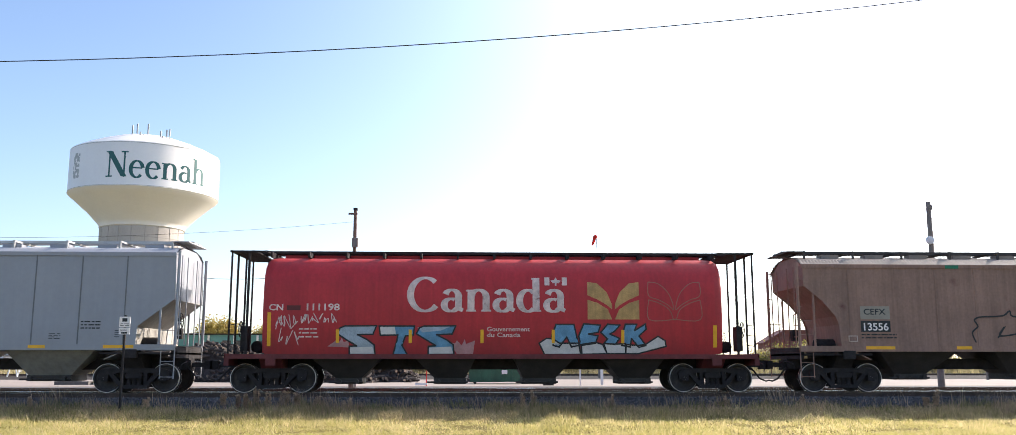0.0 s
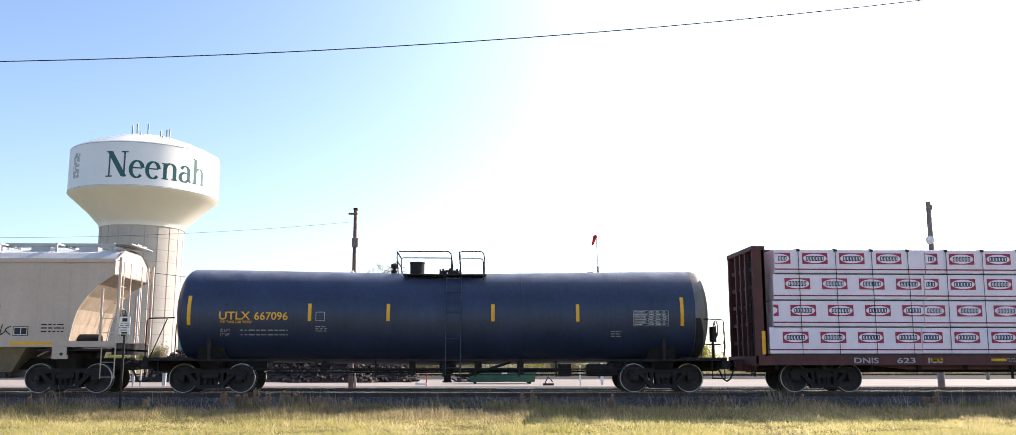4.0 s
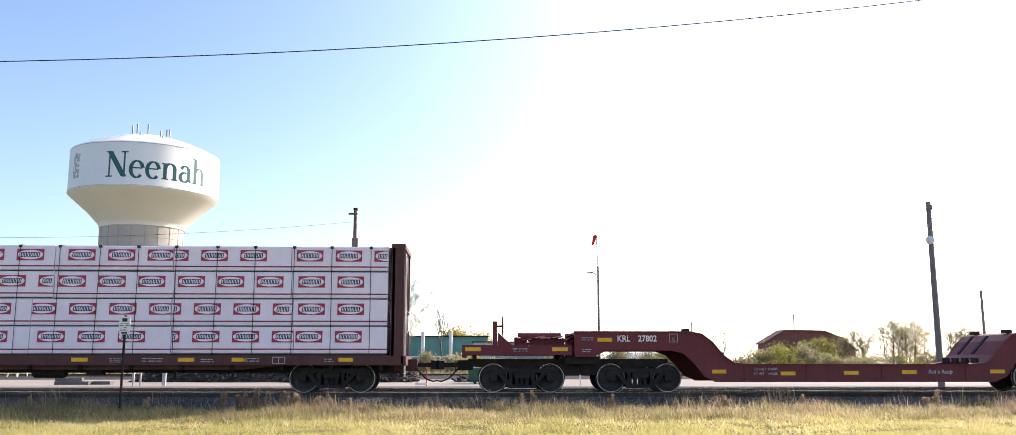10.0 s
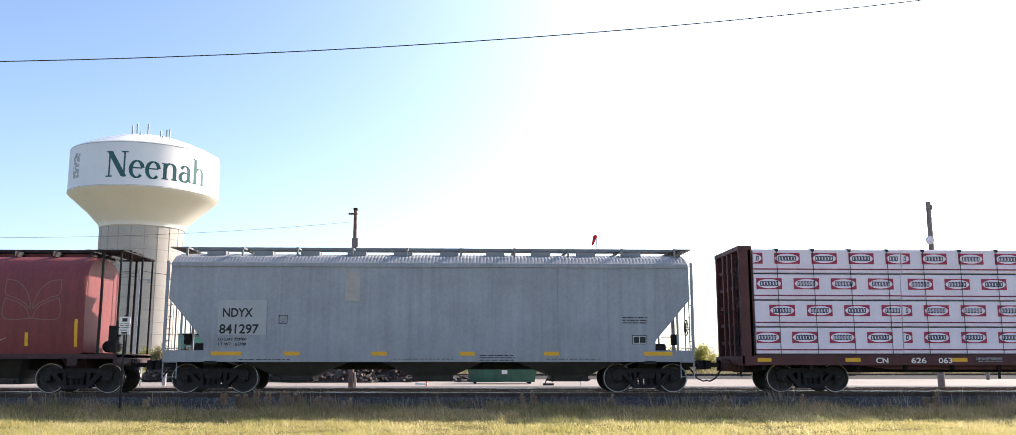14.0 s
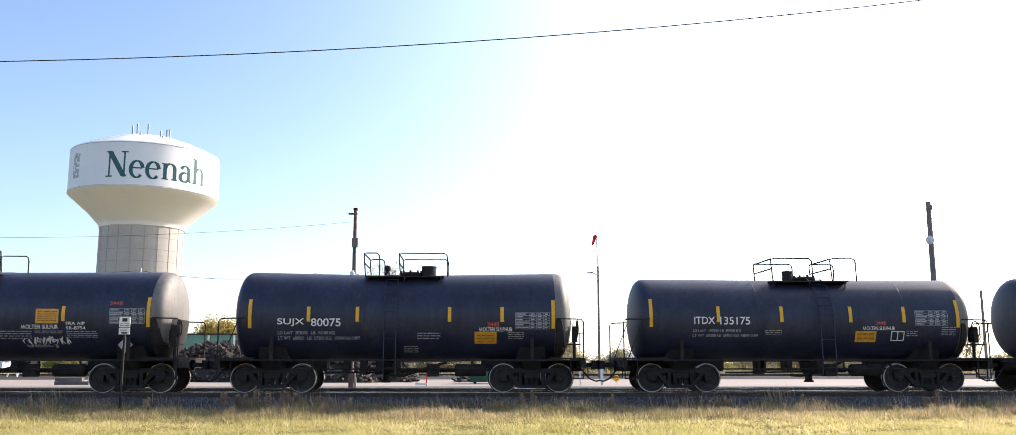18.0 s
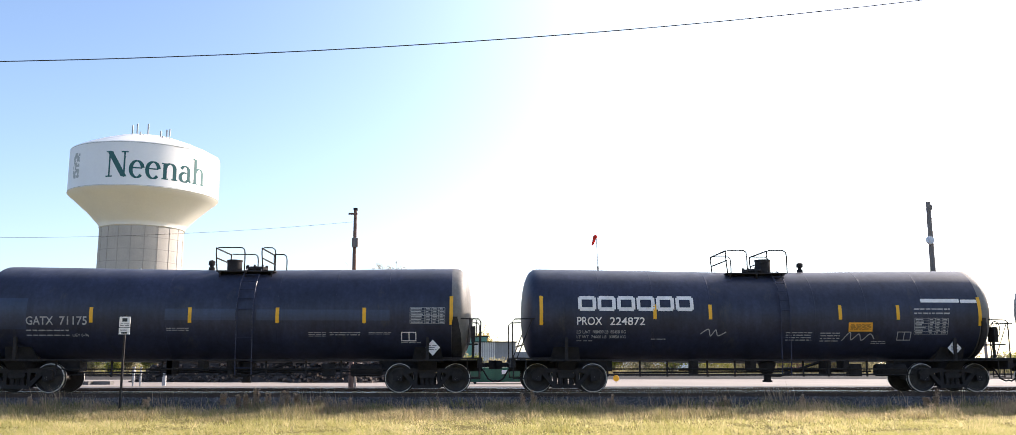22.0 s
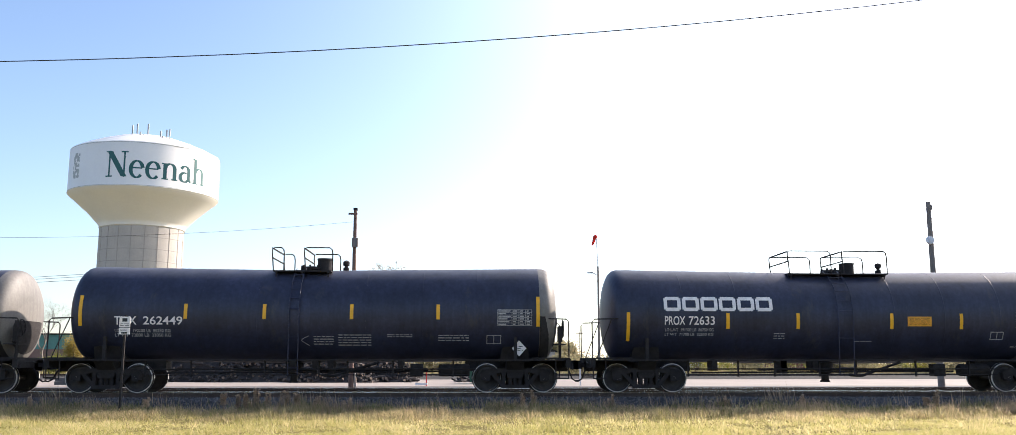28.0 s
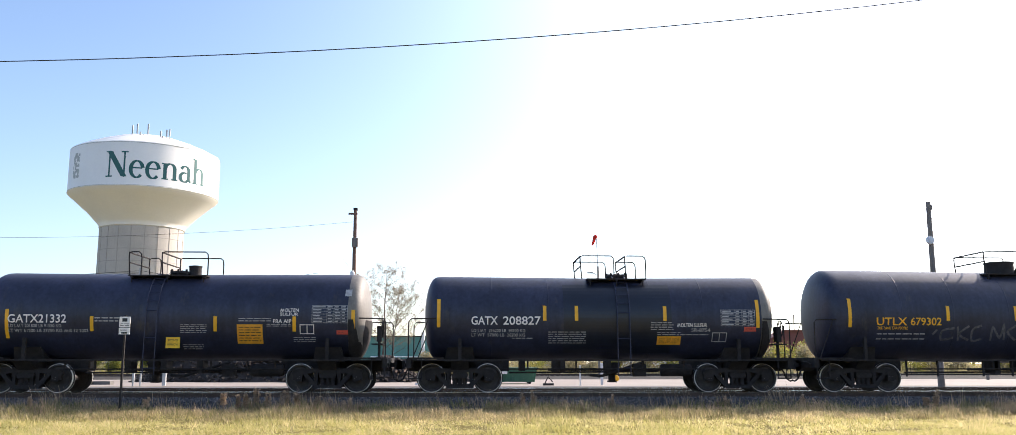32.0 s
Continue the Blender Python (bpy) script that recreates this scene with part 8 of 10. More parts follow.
CYL = [(y, z if z < 3.5 else 3.5 + (z - 3.5) * 0.85) for y, z in CYL]


def cyl_y(z):
    for (ya, za), (yb, zb) in zip(CYL, CYL[1:]):
        if zb <= z <= za:
            return ya + (yb - ya) * (za - z) / (za - zb)
    return CYL[-1][0]


def cylindrical(station, paint, label, word_x, sill_paint):
    c = rail_car("covered_hopper", label, "hopper car", station, 8.55, "covered hoppers of the train")
    wheelset_and_trucks(c, station, 7.04)
    sec = CYL + [(-y, z) for y, z in CYL[::-1][:-1]]
    xs = [-7.31, -7.22, -7.0] + [-6 + 1.2 * k for k in range(11)] + [7.0, 7.22, 7.31]
    g = Mesh()
    for x in xs:
        k = 0.93 if abs(x) > 7.3 else 0.985 if abs(x) > 7.1 else 1.0
        g.v += [(x, y * k, 2.7 + (z - 2.7) * (k * 0.5 + 0.5)) for y, z in sec]
    n = len(sec)
    for i in range(len(xs) - 1):
        for k in range(n):
            g.f.append((i * n + k, i * n + (k + 1) % n, (i + 1) * n + (k + 1) % n, (i + 1) * n + k))
    g.f += [tuple(range(n)), tuple((len(xs) - 1) * n + k for k in range(n - 1, -1, -1))]
    g.m = [0] * len(g.f)
    part("body", g, paint, c, "round-sided steel body", smooth=True)

    def on_body(x, z):
        return (x, cyl_y(z) - 0.006, z)
    for x in (-6.3, -5.1, -3.95, -2.8, -1.65, -0.5, 0.65, 1.8, 2.95, 4.1, 5.25, 6.4):
        patch("weld_seam", x - 0.012, x + 0.012, 1.25, 4.2, lambda a, z: (a, cyl_y(z) - 0.004, z), paint, c, 12)
    for s in (-1, 1):
        part("side_sill", Mesh().box(-8.4, 8.4, *sorted((s * 1.48, s * 1.30)), 1.06, 1.20), sill_paint, c)
        e = Mesh().box(*sorted((s * 7.25, s * 8.45)), -1.45, 1.45, 1.10, 1.18).box(*sorted((s * 8.3, s * 8.45)), -1.45, 1.45, 0.85, 1.22)
        part("end_platform", e, sill_paint, c)
        cage = part("end_cage", Mesh().box(*sorted((s * 8.31, s * 8.37)), -1.45, 1.45, 4.40, 4.46), STEEL_D, c, "black steel end cage")

        def bar(mesh):
            part("cage_bar", mesh, STEEL_D, cage)
        for y in (-1.42, 1.42):
            bar(Mesh().tube([(s * 8.34, y, 1.15), (s * 8.34, y, 4.42)], 0.032, 6))
            bar(Mesh().box(*sorted((s * 7.76, s * 7.83)), y - 0.03, y + 0.03, 1.15, 4.42))
        for y in (-0.62, 0.45):
            bar(Mesh().tube([(s * 8.34, y, 1.15), (s * 8.34, y, 4.42)], 0.036, 6))
        for y in (-1.42, 1.42):
            bar(Mesh().box(*sorted((s * 7.2, s * 8.4)), y - 0.03, y + 0.03, 4.40, 4.46))
        for x in (7.3, 7.7, 8.05, 8.36):
            bar(Mesh().box(s * x - 0.03, s * x + 0.03, -1.42, 1.42, 4.42, 4.47))
        for q in range(3):
            bar(Mesh().tube([(s * 8.34, -1.42, 1.5 + 0.32 * q), (s * 8.34, -0.62, 1.5 + 0.32 * q)], 0.014, 5))
        part("hand_brake", Mesh().wheel(s * 8.15, -0.7, 2.0, 0.25), STEEL_D, c)
        part("brake_housing", Mesh().box(*sorted((s * 7.9, s * 8.1)), -0.9, -0.5, 1.3, 2.1), STEEL_D, c)
        b = Mesh().lathe([(0.16, -0.4), (0.19, -0.36), (0.19, 0.36), (0.16, 0.4)], 12, "y", (s * 7.7, 0, 1.45))
        part("air_reservoir", b, STEEL_D, c)
        u = Mesh().hull((s * 7.04 - 0.35, s * 7.04 + 0.35, -1.35, 1.35, 1.06), (s * 7.04 - 0.35, s * 7.04 + 0.35, -0.9, 0.9, 0.72)).box(s * 7.04 - 0.12, s * 7.04 + 0.18, -1.5, -1.38, 0.85, 1.1)
        part("body_bolster", u, sill_paint, c)
    w = part("roof_walkway", Mesh().box(-8.4, 8.4, -0.38, -0.06, 4.48, 4.52), STEEL_D, c, "black steel walkway along the roof")
    part("walkway_board", Mesh().box(-8.4, 8.4, 0.06, 0.38, 4.48, 4.52), STEEL_D, w)
    part("walkway_edge", Mesh().box(-8.4, 8.4, -0.75, -0.71, 4.47, 4.53), STEEL_D, w)
    for a, b in ((-8.42, -7.6), (7.6, 8.42)):
        part("end_board", Mesh().box(a, b, -1.42, 1.42, 4.425, 4.465), STEEL_D, w)
    for x in np.arange(-7.2, 7.3, 1.2):
        part("walkway_bracket", Mesh().box(float(x) - 0.03, float(x) + 0.03, -1.0, 1.0, 4.30, 4.478), STEEL_D, w)
    part("hatch_trough", Mesh().box(-6.9, 6.9, -0.3, 0.3, 4.28, 4.44), paint, c)
    for x0, x1, b0, b1 in ((-5.8, -3.58, -5.05, -4.3), (-2.53, -0.6, -1.9, -0.95), (0.62, 2.54, 0.95, 1.96), (3.47, 5.45, 4.1, 5.05)):
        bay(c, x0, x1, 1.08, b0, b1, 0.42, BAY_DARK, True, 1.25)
    part("center_sill", Mesh().box(-8.5, 8.5, -0.3, 0.3, 0.72, 1.06), STEEL_D, c)
    a, b = word_x
    z0, z1 = (2.54, 3.62) if paint is RED_C else (2.44, 3.52)
    serif_word("Canada", a, b, z0, z1, on_body, PALE, c, 0.19, 0.07)
    f = Mesh()
    for x0, x1 in ((b - 0.72, b - 0.56), (b - 0.16, b)):
        f.add([on_body(x, z) for x, z in ((x0, 3.38), (x1, 3.38), (x1, 3.64), (x0, 3.64))], [(0, 1, 2, 3)])
    lx = b - 0.36
    f.add([on_body(x, z) for x, z in ((lx, 3.64), (lx - 0.05, 3.56), (lx - 0.16, 3.54), (lx - 0.10, 3.45), (lx - 0.03, 3.46), (lx - 0.02, 3.37), (lx + 0.02, 3.37), (lx + 0.03, 3.46), (lx + 0.10, 3.45), (lx + 0.16, 3.54), (lx + 0.05, 3.56))], [tuple(range(11))])
    part("flag_mark", f.data("flag_mark", PALE, flip=False), parent=c)
    return c, on_body


PALE = mat("worn_cream_paint", (0.64, 0.50, 0.46), 0.7, var=0.25, scale=5, rust=((0.30, 0.10, 0.09), 3.0, 0.60, 0.1))
WHEAT = mat("faded_wheat_yellow", (0.46, 0.27, 0.10), 0.7, var=0.25, scale=3, streak=0.2)
WHEAT_F = mat("ghost_wheat_line", (0.34, 0.13, 0.09), 0.7, var=0.2)
WHITE_G = mat("spray_white", (0.60, 0.58, 0.56), 0.6, var=0.15, scale=3)
PINK_G = mat("spray_pink", (0.45, 0.22, 0.22), 0.6, var=0.2, scale=3)
SILL_R = mat("sill_dark_red", (0.13, 0.022, 0.022), 0.7, var=0.3, scale=3)
SILL_M = mat("sill_dark_maroon", (0.055, 0.022, 0.022), 0.7, var=0.3, scale=3)


def wheat(c, on_body, x, material, fill, w=1.66, z0=2.3, z1=3.5):
    for s in (-1, 1):
        cx = x + w / 2
        P = lambda u, v: (cx + s * u * w / 2, z0 + v * (z1 - z0))
        leaves = ([P(1, 1), P(0.62, 0.96), P(0.25, 0.72), P(0.07, 0.42), P(0.05, 0.26), P(0.25, 0.38), P(0.6, 0.52), P(1, 0.64)],
                  [P(1, 0.52), P(0.62, 0.44), P(0.22, 0.27), P(0.07, 0.03), P(0.07, 0), P(1, 0)])
        for poly in leaves:
            if fill:
                filled("wheat_leaf", poly, on_body, material, c)
            else:
                scrawl([poly + [poly[0]]], 0.028, on_body, material, c, "wheat_line")


cr, on_cr = cylindrical(0.83, RED_C, "red cylindrical covered hopper with white wordmark and blue graffiti", (-2.80, 2.30), SILL_R)
wheat(cr, on_cr, 2.95, WHEAT, True)
wheat(cr, on_cr, 4.92, WHEAT_F, False)
lettering("CN", -7.10, -6.66, 2.56, 2.76, on_cr, PALE, cr, 0.02)
lettering("111198", -5.93, -4.90, 2.56, 2.78, on_cr, PALE, cr, 0.02)
lettering("Gouvernement", -0.25, 1.10, 1.92, 2.06, on_cr, PALE, cr)
lettering("du Canada", -0.25, 0.80, 1.74, 1.88, on_cr, PALE, cr)
for a, b, t, d in ((-7.14, -7.03, 1.45, 2.50), (-5.0, -4.9, 1.55, 1.97), (-2.72, -2.62, 1.55, 1.97), (-0.46, -0.36, 1.55, 1.97), (1.80, 1.90, 1.55, 1.97), (4.02, 4.12, 1.55, 1.97), (6.98, 7.1, 1.42, 2.12)):
    patch("reflective_stripe", a, b, t, d, lambda x, z: (x, cyl_y(z) - 0.014, z), YELLOW, cr, 5)
bars(-6.15, -5.55, 1.68, 2.05, 3, on_cr, PALE, cr, 5)
UP1 = lambda x, z: (x, cyl_y(z) - 0.010, z)


def blob(c, pts, surf, material):
    g = Mesh()
    n = len(pts)
    cx, cz = sum(p[0] for p in pts) / n, sum(p[1] for p in pts) / n
    g.add([surf(cx, cz)] + [surf(*p) for p in pts], [(0, i + 1, (i + 1) % n + 1) for i in range(n)])
    part("graffiti", g.data("graffiti", material, flip=False), parent=c)


def lettershape(pts, material, label=""):
    """One filled graffiti shape with a black edge, bent to the body."""
    lift = lambda d: (lambda x, z: (x, cyl_y(max(z, 1.2)) - d, z))
    ring = [(x, z) for x, z in pts] + [pts[0]]
    filled("graffiti", pts, lift(0.010), material, cr, label)
    h = Mesh()
    for a, b in zip(ring, ring[1:]):
        h.stroke([a, ((a[0] + b[0]) / 2, (a[1] + b[1]) / 2), b], 0.05, -0.0005)
    h.v = [(x, cyl_y(max(z, 1.2)) - 0.013 + y, z) for x, y, z in h.v]
    part("graffiti_edge", h.data("graffiti_edge", INK, flip=False), parent=cr)


SKY_G = mat("spray_sky_blue", (0.105, 0.27, 0.41), 0.6, var=0.3, scale=2.5)
HAZE_G = mat("spray_grey_blue", (0.33, 0.40, 0.46), 0.6, var=0.3, scale=2.0)
lettershape([(-4.96, 1.84), (-4.87, 2.02), (-4.72, 2.08), (-3.73, 2.09), (-3.84, 1.82), (-4.33, 1.81), (-4.01, 1.65), (-3.80, 1.49), (-3.77, 1.19), (-4.58, 1.19), (-4.58, 1.45), (-4.35, 1.46), (-4.73, 1.69)], HAZE_G, "pale blue block graffiti letter")
lettershape([(-3.65, 2.08), (-2.54, 2.08), (-2.57, 1.80), (-2.82, 1.77), (-2.93, 1.48), (-2.76, 1.19), (-3.21, 1.19), (-3.09, 1.62), (-3.06, 1.80), (-3.61, 1.79)], SKY_G, "pale blue block graffiti letter")
lettershape([(-2.48, 1.84), (-2.38, 2.03), (-2.24, 2.08), (-1.24, 2.09), (-1.35, 1.83), (-1.84, 1.81), (-1.52, 1.65), (-1.32, 1.50), (-1.29, 1.20), (-2.11, 1.19), (-2.10, 1.45), (-1.87, 1.47), (-2.25, 1.70)], SKY_G, "pale blue block graffiti letter")
blob(cr, [(-3.63, 2.06), (-3.16, 2.06), (-3.12, 1.82), (-3.60, 1.82)], lambda x, z: (x, cyl_y(max(z, 1.2)) - 0.0122, z), WHITE_G)
blob(cr, [(-4.55, 1.41), (-3.86, 1.44), (-3.80, 1.22), (-4.56, 1.22)], lambda x, z: (x, cyl_y(max(z, 1.2)) - 0.0122, z), WHITE_G)
blob(cr, [(-2.07, 1.41), (-1.38, 1.44), (-1.32, 1.22), (-2.08, 1.22)], lambda x, z: (x, cyl_y(max(z, 1.2)) - 0.0122, z), WHITE_G)
blob(cr, [(-2.45, 2.03), (-2.14, 2.06), (-1.42, 2.06), (-1.71, 1.94), (-2.29, 1.88)], lambda x, z: (x, cyl_y(max(z, 1.2)) - 0.0122, z), HAZE_G)
blob(cr, [(-5.26, 1.44), (-5.01, 1.62), (-4.94, 1.51), (-4.81, 1.71), (-4.74, 1.55), (-4.61, 1.62), (-4.58, 1.41)], lambda x, z: (x, cyl_y(max(z, 1.2)) - 0.008, z), PINK_G)
blob(cr, [(-1.45, 1.59), (-1.31, 1.45), (-1.20, 1.64), (-1.09, 1.41), (-0.95, 1.68), (-0.89, 1.42), (-0.63, 1.63), (-0.69, 1.21), (-1.20, 1.21)], lambda x, z: (x, cyl_y(max(z, 1.2)) - 0.008, z), PINK_G)
lettershape([(1.40, 1.55), (1.63, 1.70), (1.83, 1.69), (2.05, 1.55), (2.43, 1.55), (2.66, 1.55), (2.73, 1.20), (1.58, 1.19)], WHITE_G)
lettershape([(2.74, 1.51), (3.20, 1.58), (3.43, 1.51), (3.57, 1.22), (2.77, 1.20)], WHITE_G)
lettershape([(3.46, 1.54), (3.83, 1.52), (4.16, 1.54), (4.17, 1.22), (3.57, 1.22)], WHITE_G)
lettershape([(4.18, 1.51), (4.58, 1.48), (4.81, 1.52), (5.20, 1.77), (5.43, 1.63), (5.46, 1.45), (4.57, 1.22), (4.17, 1.22)], WHITE_G)
lettershape([(1.80, 1.78), (1.94, 2.14), (2.51, 2.14), (2.66, 1.48), (2.43, 1.43), (2.28, 1.74), (2.04, 1.43), (1.85, 1.48)], SKY_G, "blue and white jagged graffiti")
lettershape([(2.66, 1.78), (2.82, 2.16), (3.36, 2.12), (3.28, 1.89), (2.97, 1.84), (3.28, 1.78), (3.20, 1.55), (2.73, 1.48)], SKY_G)
lettershape([(3.36, 1.89), (3.59, 2.15), (3.98, 2.12), (3.80, 1.92), (3.66, 1.84), (3.97, 1.70), (3.83, 1.51), (3.47, 1.55), (3.58, 1.69)], SKY_G)
lettershape([(4.05, 1.78), (4.15, 2.15), (4.52, 2.15), (4.45, 1.95), (4.80, 2.16), (4.82, 1.99), (4.59, 1.78), (4.81, 1.48), (4.58, 1.42), (4.35, 1.70), (4.31, 1.43), (4.04, 1.48)], SKY_G)
patch("dark_patch", -6.55, -6.12, 2.57, 2.72, on_cr, mat("patch_dark_red", (0.10, 0.02, 0.02), 0.7), cr)


tag(-7.0, -6.2, 1.95, 2.45, 4, 3, 0.022, UP1, PALE, cr, "white spray tag")
tag(-6.75, -6.15, 1.45, 2.0, 3, 4, 0.022, UP1, PALE, cr)
tag(-6.1, -5.0, 2.15, 2.48, 6, 5, 0.025, UP1, PALE, cr)

cm, on_cm = cylindrical(-225.33, MAR_C, "faded maroon cylindrical covered hopper with white wordmark and outline graffiti", (-2.62, 2.40), SILL_M)
wheat(cm, on_cm, 2.98, mat("ghost_wheat_fill", (0.26, 0.15, 0.07), 0.7, var=0.25, scale=3), True)
wheat(cm, on_cm, 4.90, mat("ghost_wheat_line_b", (0.24, 0.13, 0.10), 0.7), False)
lettering("CN", -6.94, -6.56, 2.46, 2.68, on_cm, PALE, cm, 0.02)
lettering("111736", -5.82, -4.73, 2.46, 2.68, on_cm, PALE, cm, 0.02)
lettering("LD LMT  224800", -6.95, -6.0, 2.05, 2.14, on_cm, PALE, cm)
lettering("LT WT   61100", -6.95, -6.0, 1.90, 1.99, on_cm, PALE, cm)
for a, t, d in ((-7.1, 1.45, 2.35), (-5.6, 1.45, 1.87), (-3.38, 1.45, 1.87), (-1.62, 1.45, 1.87), (0.8, 1.45, 1.87), (2.09, 1.45, 1.87), (3.9, 1.45, 1.87), (5.62, 1.45, 1.87), (7.12, 1.42, 2.28)):
    patch("reflective_stripe", a - 0.05, a + 0.05, t, d, lambda x, z: (x, cyl_y(z) - 0.014, z), YELLOW, cm, 5)
TAGC = mat("tag_straw", (0.42, 0.32, 0.20), 0.7, var=0.2)
scrawl([[(-3.8, 1.75), (-3.3, 1.6), (-3.55, 2.0), (-3.5, 2.2), (-3.0, 2.28), (-2.85, 2.1), (-3.1, 1.9), (-3.3, 1.95)], [(-3.1, 1.9), (-2.9, 1.5), (-2.7, 1.3), (-2.4, 1.35), (-2.5, 1.6), (-2.9, 1.7), (-2.85, 2.15), (-2.4, 2.2)],
        [(-2.4, 1.3), (-2.3, 2.2), (-2.0, 2.2), (-1.9, 1.7), (-1.85, 2.2), (-1.5, 2.2), (-1.65, 1.3), (-1.95, 1.3), (-2.05, 1.65), (-2.1, 1.3), (-2.4, 1.3)], [(-1.35, 1.3), (-1.4, 2.2), (-0.9, 2.25), (-1.05, 1.8), (-0.75, 1.6), (-0.9, 1.3), (-1.35, 1.3)],
        [(-0.75, 1.95), (-0.7, 2.2), (0.0, 2.25), (-0.05, 2.0), (-0.3, 1.95), (-0.35, 1.3), (-0.65, 1.3), (-0.6, 1.95), (-0.75, 1.95)], [(-4.1, 1.4), (-3.9, 1.3), (-3.8, 1.45), (-3.6, 1.3), (-3.4, 1.45), (-3.2, 1.3)],
        [(-0.15, 1.7), (0.0, 1.85), (0.1, 1.7), (0.2, 1.85), (0.15, 1.65)]], 0.035, UP1, TAGC, cm, label="straw-coloured outline graffiti")
scrawl([[(1.3, 1.7), (1.6, 1.95), (1.4, 1.6), (1.8, 1.8)], [(-5.0, 1.62), (-4.8, 1.7), (-4.7, 1.6), (-4.5, 1.7)], [(4.4, 1.65), (4.6, 1.75), (4.7, 1.6), (5.0, 1.7)]], 0.025, UP1, TAGC, cm)
# -- lumber cars --
def mark_frame(g, x):
    """One thin-lined upright shape of the wordmark."""
    a, b, h, w = x, x + 0.084, 0.078, 0.026
    for p, q, r, s in ((a, -h, a + w, h), (b - w, -h, b, h), (a + w, h - w, b - w, h), (a + w, -h, b - w, w - h)):
        g.add([(u + v * 0.12, -0.006, v) for u, v in ((p, q), (r, q), (r, s), (p, s))], [(0, 1, 2, 3)], 2)


def logo_data():
    g = Mesh()
    g.add([(-0.42, 0, -0.18), (0.42, 0, -0.18), (0.42, 0, 0.18), (-0.42, 0, 0.18)], [(0, 1, 2, 3)], 0)
    g.add([(0.39 * math.cos(a), -0.003, 0.15 * math.sin(a)) for a in np.linspace(0, 2 * math.pi, 24, endpoint=False)], [tuple(range(24))], 1)
    for k in range(6):
        x = -0.295 + 0.10 * k
        mark_frame(g, x)
    return g.data("printed_logo", [WRAP_R, WRAP, NAVY], flip=False)


def bundle_data(length, depth, height):
    """A wrapped stack of boards: soft edges, a little sag between the straps."""
    g = Mesh()
    n = max(4, int(length / 0.6))
    sec = [(-depth / 2 + 0.03, 0), (depth / 2 - 0.03, 0), (depth / 2, 0.03), (depth / 2, height - 0.03), (depth / 2 - 0.03, height), (-depth / 2 + 0.03, height), (-depth / 2, height - 0.03), (-depth / 2, 0.03)]
    k = len(sec)
    for i in range(n + 1):
        bulge = 1.0 + (0.004 if i % 2 else 0.0)
        g.v += [(-length / 2 + length * i / n, y * bulge, z) for y, z in sec]
    for i in range(n):
        for q in range(k):
            g.f.append((i * k + q, i * k + (q + 1) % k, (i + 1) * k + (q + 1) % k, (i + 1) * k + q))
    g.f += [tuple(range(k)), tuple(n * k + q for q in range(k - 1, -1, -1))]
    g.m = [0] * len(g.f)
    return g.data("wrap", WRAP)


def bundle(station, x0, x1, side, z0, z1, offset):
    L, h = x1 - x0, z1 - z0
    b = thing("lumber_bundle", "white-wrapped lumber bundle with red oval logos, strapped on a beam car", "lumber bundle", group="lumber bundles on the train")
    part("wrap", shared(("bundle", round(L, 2), round(h, 2)), lambda: bundle_data(L, 1.26, h)), parent=b)
    y = -0.64 * 1
    lg = shared("logo", logo_data)
    x = -L / 2 + offset
    while x < L / 2:
        if x > -L / 2 + 0.44 and x < L / 2 - 0.44:
            part("printed_logo", lg, parent=b, at=pose(x, y, h * 0.62))
        elif abs(x) < L / 2 + 0.3:
            a = max(-0.42, -L / 2 + 0.01 - x)
            d = min(0.42, L / 2 - 0.01 - x)
            if d - a > 0.12:
                g = Mesh()
                g.add([(a, 0, -0.18), (d, 0, -0.18), (d, 0, 0.18), (a, 0, 0.18)], [(0, 1, 2, 3)], 0)
                ca, cd = max(a, -0.38), min(d, 0.38)
                pts = [(u, 0.15 * math.sqrt(max(0, 1 - (u / 0.39) ** 2))) for u in np.linspace(ca, cd, 12)]
                g.add([(u, -0.003, v) for u, v in pts] + [(u, -0.003, -v) for u, v in pts[::-1]], [tuple(range(24))], 1)
                for k in range(6):
                    bx = -0.295 + 0.10 * k
                    if bx > a + 0.01 and bx + 0.08 < d - 0.01:
                        mark_frame(g, bx)
                part("printed_logo", g.data("printed_logo", [WRAP_R, WRAP, NAVY], flip=False), parent=b, at=pose(x, y, h * 0.62), label="cut-off logo")
        x += 1.23
    st = shared(("stripe", round(L, 2)), lambda: Mesh().box(-L / 2, L / 2, -0.645, -0.635, 0.115, 0.155, 0).box(-L / 2, L / 2, -0.649, -0.640, 0.128, 0.140, 1).data("red_line", [WRAP_R, NAVY]))
    part("red_line", st, parent=b)
    part("lower_edge", shared(("edge", round(L, 2)), lambda: Mesh().box(-L / 2 + 0.02, L / 2 - 0.02, -0.622, 0.6, -0.03, 0.004).data("lower_edge", INK)), parent=b, label="dark spacer boards")
    b.matrix_basis = pose(station + (x0 + x1) / 2, TRACK_Y + side * 0.76, z0, 0, 0, 0 if side < 0 else 180)
    RIDERS.append((b, station + (x0 + x1) / 2, side * 0.76, z0, 0 if side < 0 else 180))
    return b


ROWS = [(1.22, 2.065), (2.09, 2.925), (2.95, 3.79), (3.815, 4.60)]


